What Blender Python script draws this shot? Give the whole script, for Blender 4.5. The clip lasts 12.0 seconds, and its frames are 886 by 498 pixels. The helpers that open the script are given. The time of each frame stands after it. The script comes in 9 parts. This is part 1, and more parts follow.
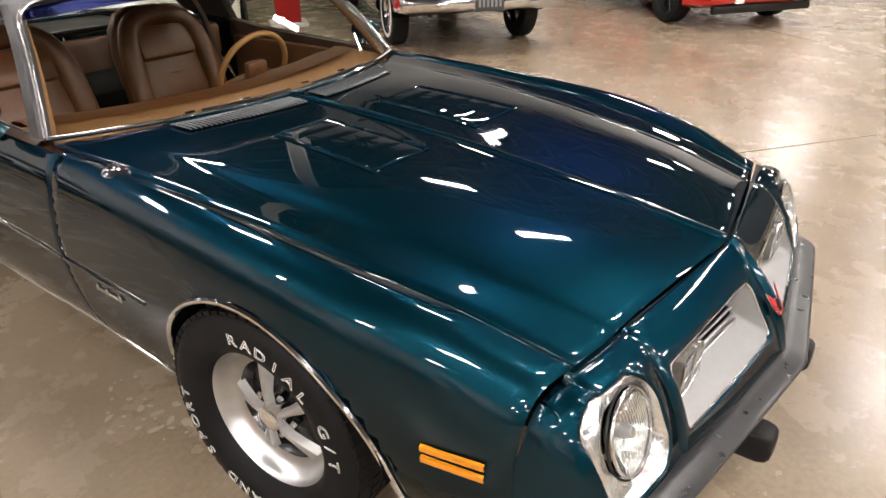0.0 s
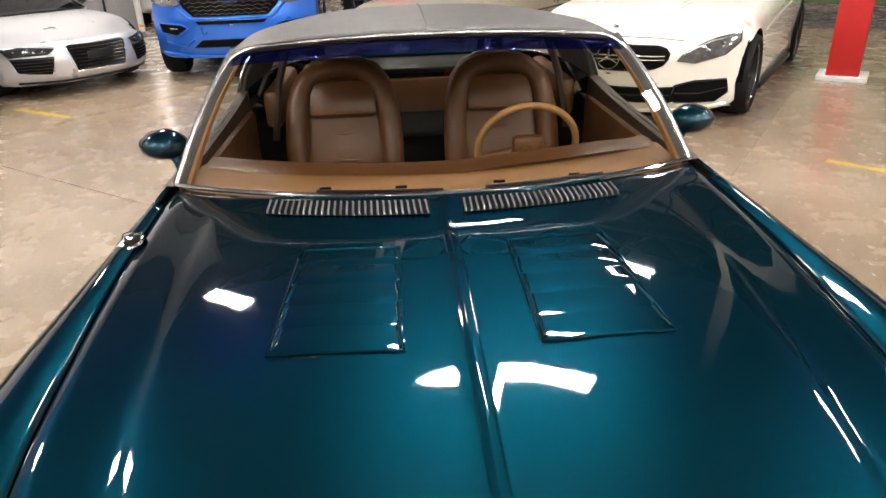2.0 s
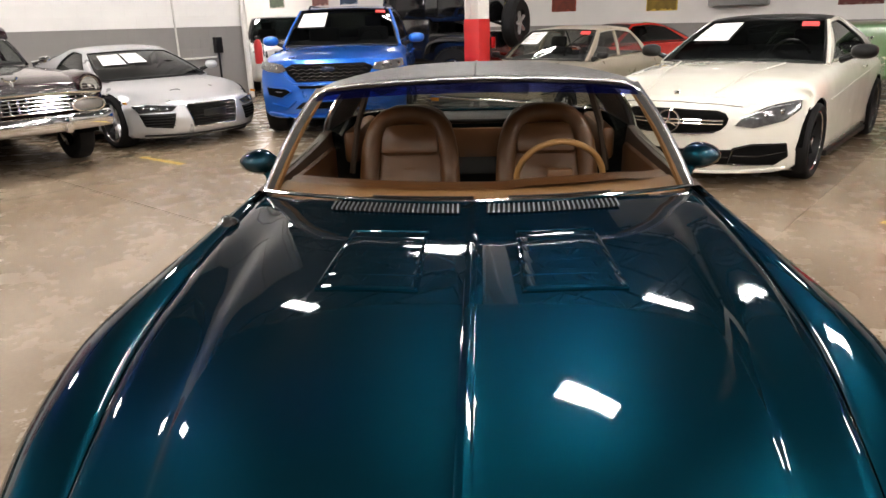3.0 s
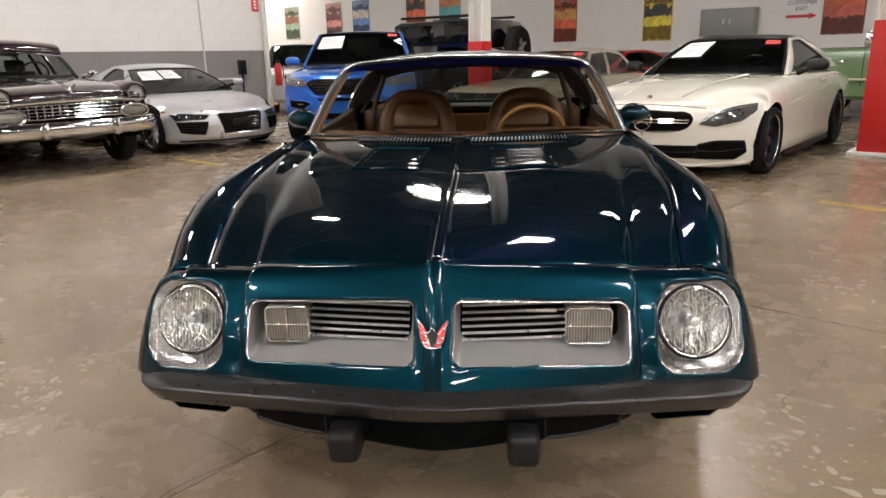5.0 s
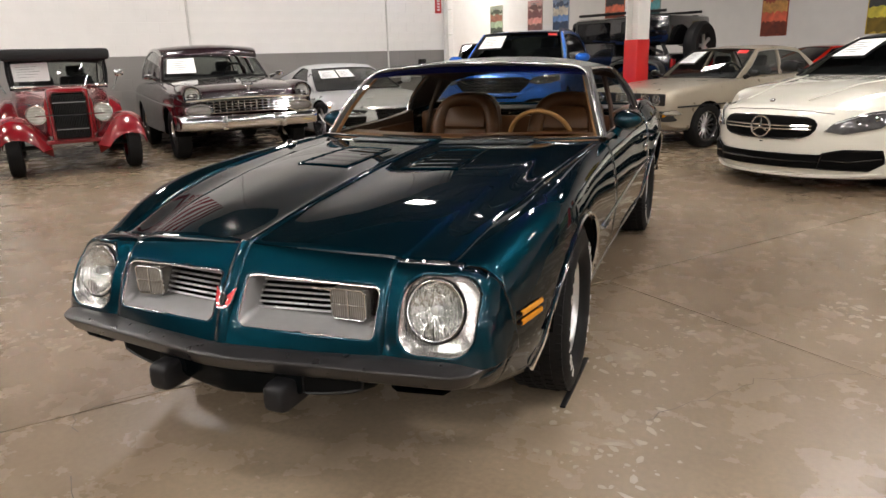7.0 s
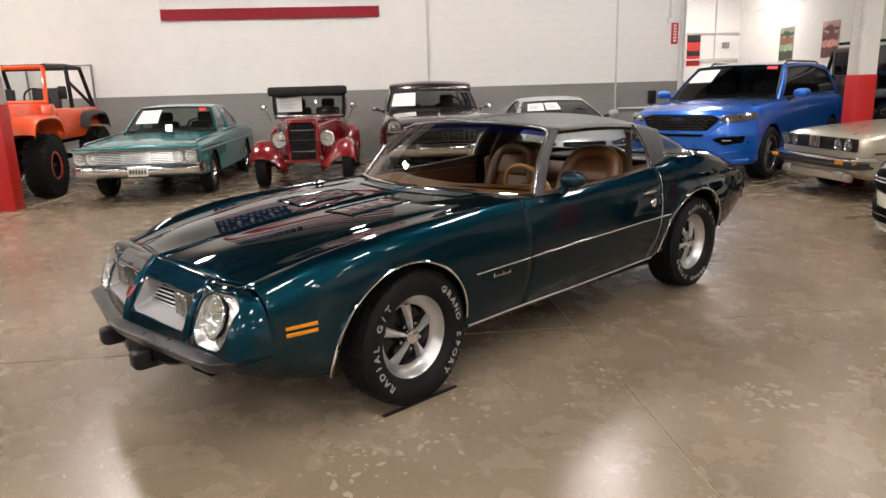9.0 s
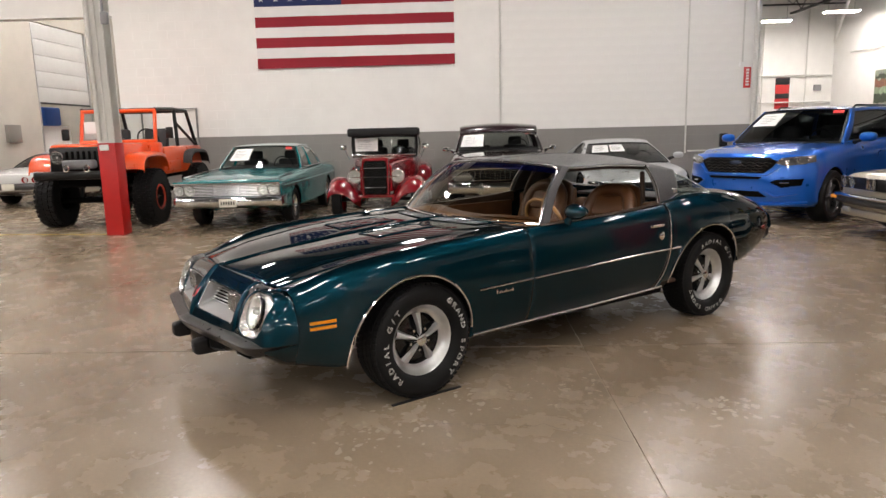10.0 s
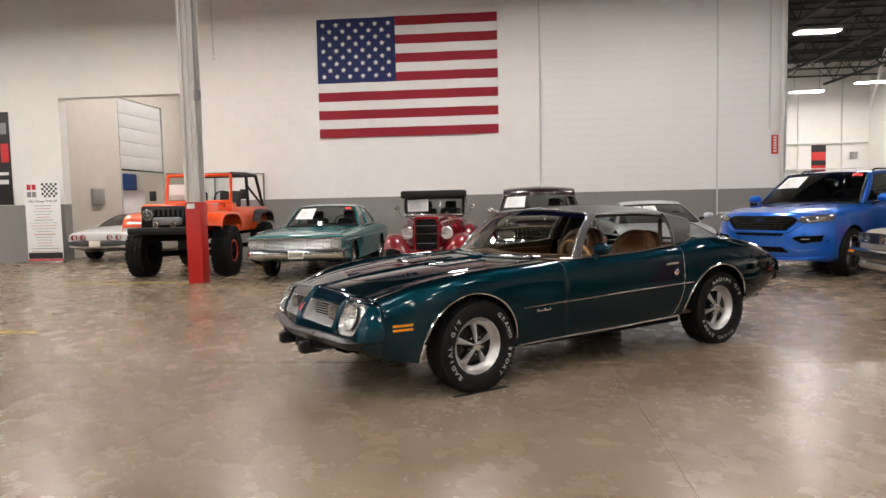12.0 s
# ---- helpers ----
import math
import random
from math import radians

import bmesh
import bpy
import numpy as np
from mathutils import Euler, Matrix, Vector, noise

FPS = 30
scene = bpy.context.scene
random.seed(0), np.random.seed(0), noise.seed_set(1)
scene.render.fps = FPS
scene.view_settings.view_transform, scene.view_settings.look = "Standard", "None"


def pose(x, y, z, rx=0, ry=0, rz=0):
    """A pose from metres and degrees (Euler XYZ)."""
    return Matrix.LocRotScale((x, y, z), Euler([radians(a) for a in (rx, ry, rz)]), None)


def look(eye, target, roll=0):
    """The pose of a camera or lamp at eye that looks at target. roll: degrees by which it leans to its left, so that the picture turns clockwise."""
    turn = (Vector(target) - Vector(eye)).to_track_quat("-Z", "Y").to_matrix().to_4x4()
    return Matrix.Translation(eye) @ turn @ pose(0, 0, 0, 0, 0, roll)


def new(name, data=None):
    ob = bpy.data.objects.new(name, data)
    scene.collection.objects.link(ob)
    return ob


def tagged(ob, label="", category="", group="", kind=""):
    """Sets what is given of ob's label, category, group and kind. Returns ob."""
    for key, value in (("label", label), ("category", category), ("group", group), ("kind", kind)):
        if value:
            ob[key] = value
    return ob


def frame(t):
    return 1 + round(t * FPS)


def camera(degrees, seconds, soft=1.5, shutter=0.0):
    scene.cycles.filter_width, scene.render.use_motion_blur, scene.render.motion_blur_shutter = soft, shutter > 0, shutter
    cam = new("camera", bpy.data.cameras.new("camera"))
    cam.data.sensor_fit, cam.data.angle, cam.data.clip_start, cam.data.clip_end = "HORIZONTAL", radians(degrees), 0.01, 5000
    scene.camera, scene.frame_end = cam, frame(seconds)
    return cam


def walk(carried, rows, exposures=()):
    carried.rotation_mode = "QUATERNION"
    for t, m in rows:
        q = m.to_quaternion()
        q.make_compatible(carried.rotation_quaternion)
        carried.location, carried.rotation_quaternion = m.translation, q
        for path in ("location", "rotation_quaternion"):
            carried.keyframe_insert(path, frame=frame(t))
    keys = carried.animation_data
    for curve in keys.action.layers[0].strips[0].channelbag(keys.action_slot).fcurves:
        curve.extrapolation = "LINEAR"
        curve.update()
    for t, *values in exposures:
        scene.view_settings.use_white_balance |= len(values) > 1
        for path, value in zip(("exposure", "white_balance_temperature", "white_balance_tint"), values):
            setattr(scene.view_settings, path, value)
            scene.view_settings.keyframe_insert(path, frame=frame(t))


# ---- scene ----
cam = camera(66.3, 12.0)
PATH = [
    (0, (-1.7, -2.576, 1.558), (-0.276, -1.518, 0.634), -0.7),
    (0.5, (-1.286, -2.657, 1.601), (-0.074, -1.36, 0.679), -1.1),
    (1, (-0.854, -2.57, 1.577), (0.082, -1.057, 0.663), -1.4),
    (1.5, (-0.431, -2.464, 1.594), (0.114, -0.755, 0.709), -1.6),
    (2, (-0.12, -2.447, 1.581), (-0.008, -0.634, 0.743), -1.9),
    (2.5, (0.023, -2.643, 1.548), (-0.094, -0.784, 0.818), -2.0),
    (4.3, (0.061, -3.644, 1.382), (-0.068, -1.724, 0.837), -1.3),
    (4.5, (0.084, -3.744, 1.352), (-0.042, -1.823, 0.81), -1.3),
    (5, (0.15, -3.925, 1.279), (0.002, -2.005, 0.737), -1.3),
    (5.5, (0.308, -4.047, 1.253), (0.08, -2.136, 0.707), -1.4),
    (6, (0.607, -4.086, 1.277), (0.259, -2.194, 0.731), -1.6),
    (6.5, (0.998, -4.013, 1.275), (0.456, -2.165, 0.734), -1.7),
    (7, (1.407, -3.95, 1.317), (0.657, -2.176, 0.778), -1.7),
    (7.2, (1.553, -3.876, 1.308), (0.732, -2.133, 0.769), -1.6),
    (8.8, (3.13, -3.398, 1.487), (1.736, -2.043, 1.016), -1.8),
    (9, (3.295, -3.341, 1.509), (1.848, -2.04, 1.049), -1.7),
    (9.5, (3.709, -3.327, 1.522), (2.159, -2.131, 1.111), -1.6),
    (10, (4.037, -3.392, 1.509), (2.415, -2.273, 1.17), -1.4),
    (10.5, (4.298, -3.513, 1.483), (2.612, -2.479, 1.184), -1.3),
    (11, (4.508, -3.714, 1.437), (2.8, -2.698, 1.208), -1.2),
    (11.5, (4.703, -3.907, 1.416), (2.994, -2.882, 1.251), -1.2),
    (12, (4.895, -4.09, 1.387), (3.19, -3.054, 1.246), -1.3),
]
walk(cam, [(t, look(eye, target, roll)) for t, eye, target, roll in PATH],
     [(0, .60), (1, .78), (2, .82), (2.5, .68), (4.3, .13), (5, .07), (7, .08), (9, .0), (10.5, -.20), (11.2, -.23), (12, -.22)])

# ---- world and light ----
world = bpy.data.worlds.new("world")
scene.world = world
world.use_nodes = True
world.node_tree.nodes["Background"].inputs[0].default_value = (0.8, 0.9, 1.0, 1)
world.node_tree.nodes["Background"].inputs[1].default_value = 0.004
LAMP_POWER = 124.0
scene.view_settings.exposure = 0.0

# ---- frames of the building: bx along the flag wall, by towards it ----
TURN = radians(53.5)
BUILD = Matrix.Rotation(TURN, 4, "Z")


def B(bx, by, z=0.0):
    return BUILD @ Vector((bx, by, z))


# ---- materials ----
MATS = {}


def mat(name, color, rough=0.5, metal=0.0, coat=0.0, var=0.12, scale=6.0, bump=0.0, bscale=80.0, emit=0.0, spec=0.5, rvar=0.08, color2=None, big=None, edge=None):
    """Principled surface with variation at two scales, bump and roughness wear."""
    if name in MATS:
        return MATS[name]
    m = bpy.data.materials.new(name)
    m.use_nodes = True
    nt = m.node_tree
    N, L = nt.nodes, nt.links
    p = N["Principled BSDF"]
    tc = N.new("ShaderNodeTexCoord")
    n1 = N.new("ShaderNodeTexNoise"); n1.inputs["Scale"].default_value = scale; n1.inputs["Detail"].default_value = 5
    n2 = N.new("ShaderNodeTexNoise"); n2.inputs["Scale"].default_value = big or scale * 0.14; n2.inputs["Detail"].default_value = 3
    L.new(tc.outputs["Object"], n1.inputs["Vector"]); L.new(tc.outputs["Object"], n2.inputs["Vector"])
    add = N.new("ShaderNodeMath"); add.operation = "MULTIPLY_ADD"
    add.inputs[1].default_value = 0.5
    L.new(n1.outputs["Fac"], add.inputs[0])
    half = N.new("ShaderNodeMath"); half.operation = "MULTIPLY"; half.inputs[1].default_value = 0.5
    L.new(n2.outputs["Fac"], half.inputs[0]); L.new(half.outputs[0], add.inputs[2])
    ramp = N.new("ShaderNodeValToRGB")
    ramp.color_ramp.elements[0].position, ramp.color_ramp.elements[1].position = 0.3, 0.7
    c2 = color2 or tuple(c * (1 + var) for c in color)
    c1 = color if color2 else tuple(c * (1 - var) for c in color)
    ramp.color_ramp.elements[0].color = (*c1, 1); ramp.color_ramp.elements[1].color = (*c2, 1)
    L.new(add.outputs[0], ramp.inputs[0]); L.new(ramp.outputs[0], p.inputs["Base Color"])
    mr = N.new("ShaderNodeMapRange")
    mr.inputs["To Min"].default_value, mr.inputs["To Max"].default_value = max(0.0, rough - rvar), min(1.0, rough + rvar)
    L.new(n1.outputs["Fac"], mr.inputs["Value"]); L.new(mr.outputs[0], p.inputs["Roughness"])
    p.inputs["Metallic"].default_value = metal
    p.inputs["Coat Weight"].default_value = coat
    p.inputs["Coat Roughness"].default_value = 0.03
    p.inputs["Specular IOR Level"].default_value = spec
    if edge:
        p.inputs["Specular Tint"].default_value = (*edge, 1)
    if bump:
        n3 = N.new("ShaderNodeTexNoise"); n3.inputs["Scale"].default_value = bscale; n3.inputs["Detail"].default_value = 4
        L.new(tc.outputs["Object"], n3.inputs["Vector"])
        bp = N.new("ShaderNodeBump"); bp.inputs["Strength"].default_value = bump; bp.inputs["Distance"].default_value = 0.004
        L.new(n3.outputs["Fac"], bp.inputs["Height"]); L.new(bp.outputs[0], p.inputs["Normal"])
    if emit:
        p.inputs["Emission Color"].default_value = (*color, 1)
        p.inputs["Emission Strength"].default_value = emit
    MATS[name] = m
    return m


def glass(name, tint, clear=0.85, rough=0.0):
    """Thin tinted pane: see-through, with Fresnel gloss."""
    if name in MATS:
        return MATS[name]
    m = bpy.data.materials.new(name)
    m.use_nodes = True
    N, L = m.node_tree.nodes, m.node_tree.links
    N.clear()
    out = N.new("ShaderNodeOutputMaterial")
    tr = N.new("ShaderNodeBsdfTransparent"); tr.inputs[0].default_value = (*[c * clear for c in tint], 1)
    gl = N.new("ShaderNodeBsdfGlossy"); gl.inputs["Roughness"].default_value = rough; gl.inputs[0].default_value = (1, 1, 1, 1)
    # gloss that rises towards grazing view, alike from both sides of the pane
    lw = N.new("ShaderNodeLayerWeight"); lw.inputs[0].default_value = .5
    pw = N.new("ShaderNodeMath"); pw.operation = "POWER"; pw.inputs[1].default_value = 5.0
    fr = N.new("ShaderNodeMath"); fr.operation = "MULTIPLY_ADD"; fr.inputs[1].default_value, fr.inputs[2].default_value = .92, .055
    L.new(lw.outputs["Facing"], pw.inputs[0]); L.new(pw.outputs[0], fr.inputs[0])
    mx = N.new("ShaderNodeMixShader")
    L.new(fr.outputs[0], mx.inputs[0]); L.new(tr.outputs[0], mx.inputs[1]); L.new(gl.outputs[0], mx.inputs[2])
    L.new(mx.outputs[0], out.inputs[0])
    MATS[name] = m
    return m


TEAL = mat("teal_metallic_paint", (0.0024, 0.0285, 0.0445), rough=0.385, metal=0.92, coat=1.0, var=0.10, scale=1400, big=2.0, rvar=0.03, spec=0.05, edge=(0.004, 0.026, 0.044))
TEAL.node_tree.nodes["Principled BSDF"].inputs["Coat IOR"].default_value = 1.38
CHROME = mat("chrome", (0.82, 0.83, 0.84), rough=0.09, metal=1.0, var=0.03, scale=20, rvar=0.05)
PLATED = mat("old_bumper_chrome", (0.74, 0.75, 0.77), rough=0.10, metal=1.0, var=0.06, scale=14, rvar=0.05, bump=0.6, bscale=7)
BRUSHED = mat("brushed_aluminium", (0.62, 0.62, 0.63), rough=0.30, metal=1.0, var=0.08, scale=60)
SILVER = mat("silver_grille_paint", (0.30, 0.30, 0.30), rough=0.40, metal=0.4, var=0.06, scale=40)
RUBBER = mat("tyre_rubber", (0.0055, 0.0055, 0.006), rough=0.66, spec=0.22, var=0.25, scale=30, bump=0.15, bscale=200)
BLACK = mat("black_satin_paint", (0.0045, 0.0045, 0.005), rough=0.40, spec=0.35, var=0.2, scale=20)
BUMPER_GREY = mat("bumper_rubber_grey", (0.016, 0.0155, 0.0165), spec=0.48, rough=0.30, var=0.12, scale=25, bump=0.05)
# near-black for recesses and undersides; the shade there is put into the colour
DARK = mat("cavity_shade", (0.002, 0.002, 0.002), rough=0.85, spec=0.08, var=0.3, scale=12)
VINYL = mat("grey_vinyl_roof", (0.056, 0.055, 0.058), rough=0.42, var=0.10, scale=35, bump=0.35, bscale=260)
LEATHER = mat("brown_leather", (0.135, 0.056, 0.021), rough=0.34, var=0.22, scale=14, bump=0.25, bscale=150)
TAN = mat("tan_vinyl_dash", (0.26, 0.13, 0.047), rough=0.55, var=0.12, scale=18, bump=0.15, bscale=200)
TANRIM = mat("tan_wheel_rim", (0.42, 0.22, 0.08), rough=0.4, var=0.1, scale=30)
WHITE_LETTER = mat("raised_white_letter", (0.62, 0.61, 0.57), rough=0.6, var=0.12, scale=60)
AMBER = mat("amber_lens", (0.62, 0.24, 0.012), rough=0.18, var=0.15, scale=40, coat=0.6)
REDLENS = mat("red_lens", (0.35, 0.01, 0.012), rough=0.2, var=0.15, scale=40, coat=0.6)
REDPAINT = mat("red_paint", (0.44, 0.008, 0.008), rough=0.45, var=0.12, scale=9)
PAPER = mat("white_paper", (0.78, 0.79, 0.78), rough=0.75, var=0.03, scale=12)
REDTAG = mat("red_card", (0.62, 0.04, 0.04), rough=0.6, var=0.06, scale=12)
WS_GLASS = glass("tinted_windscreen", (0.68, 0.68, 0.62))
SIDE_GLASS = glass("side_glass", (0.88, 0.92, 0.90))
DARK_GLASS = glass("dark_tinted_glass", (0.15, 0.17, 0.17), 0.8)
def film_tint(name, tint, body, share):
    """Dyed interlayer of a pane: mostly see-through, with a little colour of its own."""
    m = bpy.data.materials.new(name)
    m.use_nodes = True
    N, L = m.node_tree.nodes, m.node_tree.links
    N.clear()
    out, mx = N.new("ShaderNodeOutputMaterial"), N.new("ShaderNodeMixShader")
    tr, df = N.new("ShaderNodeBsdfTransparent"), N.new("ShaderNodeBsdfDiffuse")
    tr.inputs[0].default_value, df.inputs[0].default_value, mx.inputs[0].default_value = (*tint, 1), (*body, 1), share
    L.new(tr.outputs[0], mx.inputs[1]); L.new(df.outputs[0], mx.inputs[2]); L.new(mx.outputs[0], out.inputs[0])
    return m


SATIN = mat("satin_bright_metal", (0.72, 0.72, 0.73), rough=0.22, metal=1.0, var=0.05, scale=30)
LENS = glass("clear_lens", (0.96, 0.97, 0.97), 0.97, 0.04)


# ---- mesh helpers ----
def part(name, bm, material, parent=None, label="", smooth=True):
    me = bpy.data.meshes.new(name)
    bm.to_mesh(me)
    bm.free()
    me.materials.append(material)
    if smooth:
        me.shade_smooth()
        me.set_sharp_from_angle(angle=radians(38))
    ob = new(name, me)
    if parent is not None:
        ob.parent = parent
    if label:
        ob["label"] = label
    return ob


def thing(name, m=None, label="", category="", group="", kind=""):
    ob = new(name)
    if m is not None:
        ob.matrix_basis = m
    return tagged(ob, label, category, group, kind)


def grid(bm, rows, closed=False):
    """Quads between rows of points, all rows of one length."""
    vs = [[bm.verts.new(p) for p in row] for row in rows]
    for a, b in zip(vs, vs[1:]):
        n = len(a)
        for i in range(n if closed else n - 1):
            j = (i + 1) % n
            bm.faces.new((a[i], a[j], b[j], b[i]))
    return vs


def cap(bm, ring):
    bm.faces.new(ring)


def box(bm, cx, cy, cz, sx, sy, sz, bev=0.0, m=None):
    r = bmesh.ops.create_cube(bm, size=1.0)
    vs = r["verts"]
    for v in vs:
        v.co = Vector((cx + v.co.x * sx, cy + v.co.y * sy, cz + v.co.z * sz))
    if bev > 0:
        es = list({e for v in vs for e in v.link_edges})
        rb = bmesh.ops.bevel(bm, geom=es, offset=bev, segments=2, affect="EDGES", profile=0.5)
        vs = list(set(rb["verts"]) | {v for v in vs if v.is_valid})
    if m is not None:
        for v in vs:
            v.co = m @ v.co
    return vs


def tube(bm, pts, r, n=8, closed=False, caps=True):
    """Round bar along points; r is a number or one for each point."""
    pts = [Vector(p) for p in pts]
    rings = []
    side = None
    for i, p in enumerate(pts):
        a = pts[i - 1] if i or closed else p
        b = pts[(i + 1) % len(pts)] if i + 1 < len(pts) or closed else p
        d = (b - a).normalized()
        if side is None:
            side = d.orthogonal().normalized()
        side = (side - d * side.dot(d)).normalized()
        up = d.cross(side)
        rr = r[i] if isinstance(r, (list, tuple)) else r
        rings.append([p + rr * (math.cos(2 * math.pi * k / n) * side + math.sin(2 * math.pi * k / n) * up) for k in range(n)])
    if closed:
        rings.append(rings[0])
    vs = grid(bm, rings, True)
    if caps and not closed:
        cap(bm, vs[0][::-1]); cap(bm, vs[-1])
    return vs


def strip(bm, pts, normals, w, t):
    """Flat moulding along points: width w across, standing t proud along the normals."""
    rings = []
    pts = [Vector(p) for p in pts]
    for i, p in enumerate(pts):
        d = (pts[min(i + 1, len(pts) - 1)] - pts[max(i - 1, 0)]).normalized()
        n = Vector(normals[i]).normalized()
        s = d.cross(n).normalized() * w / 2
        rings.append([p - s, p - s * 0.7 + n * t, p + s * 0.7 + n * t, p + s])
    vs = grid(bm, rings)
    return vs


def lathe(bm, prof, n=32, axis="x", start=0.0, sweep=2 * math.pi):
    """Turn a profile of (radius, along) about an axis."""
    full = abs(sweep - 2 * math.pi) < 1e-6
    rings = []
    for k in range(n if full else n + 1):
        a = start + sweep * k / n
        c, s = math.cos(a), math.sin(a)
        if axis == "x":
            rings.append([(h, r * c, r * s) for r, h in prof])
        elif axis == "y":
            rings.append([(r * c, h, r * s) for r, h in prof])
        else:
            rings.append([(r * c, r * s, h) for r, h in prof])
    if full:
        rings.append(rings[0])
    vs = grid(bm, rings)
    bmesh.ops.remove_doubles(bm, verts=bm.verts[:], dist=1e-5)
    return vs


def moved(bm, m):
    bmesh.ops.transform(bm, matrix=m, verts=bm.verts[:])
    return bm


def fixn(bm):
    bmesh.ops.recalc_face_normals(bm, faces=bm.faces[:])
    return bm


def text_mesh(body, size, depth=0.0, line=0.0):
    cu = bpy.data.curves.new("words", "FONT")
    cu.body, cu.size, cu.extrude, cu.align_x, cu.align_y = body, size, depth, "CENTER", "CENTER"
    cu.resolution_u = 3
    if line:
        cu.fill_mode, cu.bevel_depth, cu.bevel_resolution = "NONE", line, 0
    ob = bpy.data.objects.new("words", cu)
    scene.collection.objects.link(ob)
    dg = bpy.context.evaluated_depsgraph_get()
    me = bpy.data.meshes.new_from_object(ob.evaluated_get(dg))
    bpy.data.objects.remove(ob)
    bm = bmesh.new()
    bm.from_mesh(me)
    bpy.data.meshes.remove(me)
    return bm


def words(name, body, size, m, material, parent=None, depth=0.001):
    bm = moved(text_mesh(body, size, depth), m)
    return part(name, bm, material, parent, smooth=False)


def cr(tab, y, k=1):
    """Catmull-Rom through a table of (y, value...)."""
    n = len(tab)
    if y <= tab[0][0]:
        return tab[0][k]
    if y >= tab[-1][0]:
        return tab[-1][k]
    i = max(j for j in range(n - 1) if tab[j][0] <= y)
    y0, y1 = tab[i][0], tab[i + 1][0]
    v0, v1 = tab[i][k], tab[i + 1][k]
    h = y1 - y0
    m0 = (v1 - tab[i - 1][k]) / (y1 - tab[i - 1][0]) if i else (v1 - v0) / h
    m1 = (tab[i + 2][k] - v0) / (tab[i + 2][0] - y0) if i + 2 < n else (v1 - v0) / h
    t = (y - y0) / h
    return (2 * t**3 - 3 * t**2 + 1) * v0 + (t**3 - 2 * t**2 + t) * h * m0 + (-2 * t**3 + 3 * t**2) * v1 + (t**3 - t**2) * h * m1


def spread(pts, sub):
    """Points of a polyline made smooth, sub steps a leg."""
    tx = [(i, p[0], p[1], p[2]) for i, p in enumerate(pts)]
    out = []
    for i in range((len(pts) - 1) * sub + 1):
        u = i / sub
        out.append((cr(tx, u, 1), cr(tx, u, 2), cr(tx, u, 3)))
    return out


def arange(a, b, step):
    n = max(1, round((b - a) / step))
    return [a + (b - a) * i / n for i in range(n + 1)]


def cut_arch(bm, yc, zc, r, xmin=0.3):
    """Open a wheel arch: faces inside the circle go, the edge is drawn onto it."""
    def inside(v):
        return abs(v.co.x) > xmin and (v.co.y - yc) ** 2 + (v.co.z - zc) ** 2 < r * r
    dead = [f for f in bm.faces if all(inside(v) for v in f.verts)]
    bmesh.ops.delete(bm, geom=dead, context="FACES")
    for v in bm.verts:
        if inside(v):
            d = Vector((v.co.y - yc, v.co.z - zc))
            if d.y <= 0:
                v.co.y = yc + math.copysign(math.sqrt(max(0, r * r - d.y * d.y)), d.x)
                continue
            d = d.normalized() * r
            v.co.y, v.co.z = yc + d.x, zc + d.y


def mirror_x(bm):
    geo = bmesh.ops.duplicate(bm, geom=bm.verts[:] + bm.edges[:] + bm.faces[:])["geom"]
    vs = [g for g in geo if isinstance(g, bmesh.types.BMVert)]
    for v in vs:
        v.co.x = -v.co.x
    bmesh.ops.reverse_faces(bm, faces=[g for g in geo if isinstance(g, bmesh.types.BMFace)])
    return bm


# ---- building ----
WALL_Y, CORNER_X, BAND = 10.79, 6.42, 1.53
WHITEWALL = mat("painted_block_white", (0.77, 0.757, 0.735), rough=0.62, var=0.045, scale=3.0, bump=0.12, bscale=60)
GREYWALL = mat("painted_block_grey", (0.235, 0.225, 0.215), rough=0.6, var=0.06, scale=3.0, bump=0.12, bscale=60)
# cream dock wall, darker than the hall: the dock's shade is put into its colour
DOCKWALL = mat("shaded_cream_wall", (0.58, 0.545, 0.49), rough=0.65, var=0.08, scale=2.5, bump=0.12, bscale=60)
DARKWALL = mat("unseen_wall_dark", (0.075, 0.072, 0.07), rough=0.6, var=0.08, scale=3.0, bump=0.12, bscale=60)
STEEL_DARK = mat("dark_roof_steel", (0.03, 0.03, 0.032), rough=0.7, var=0.2, scale=4)


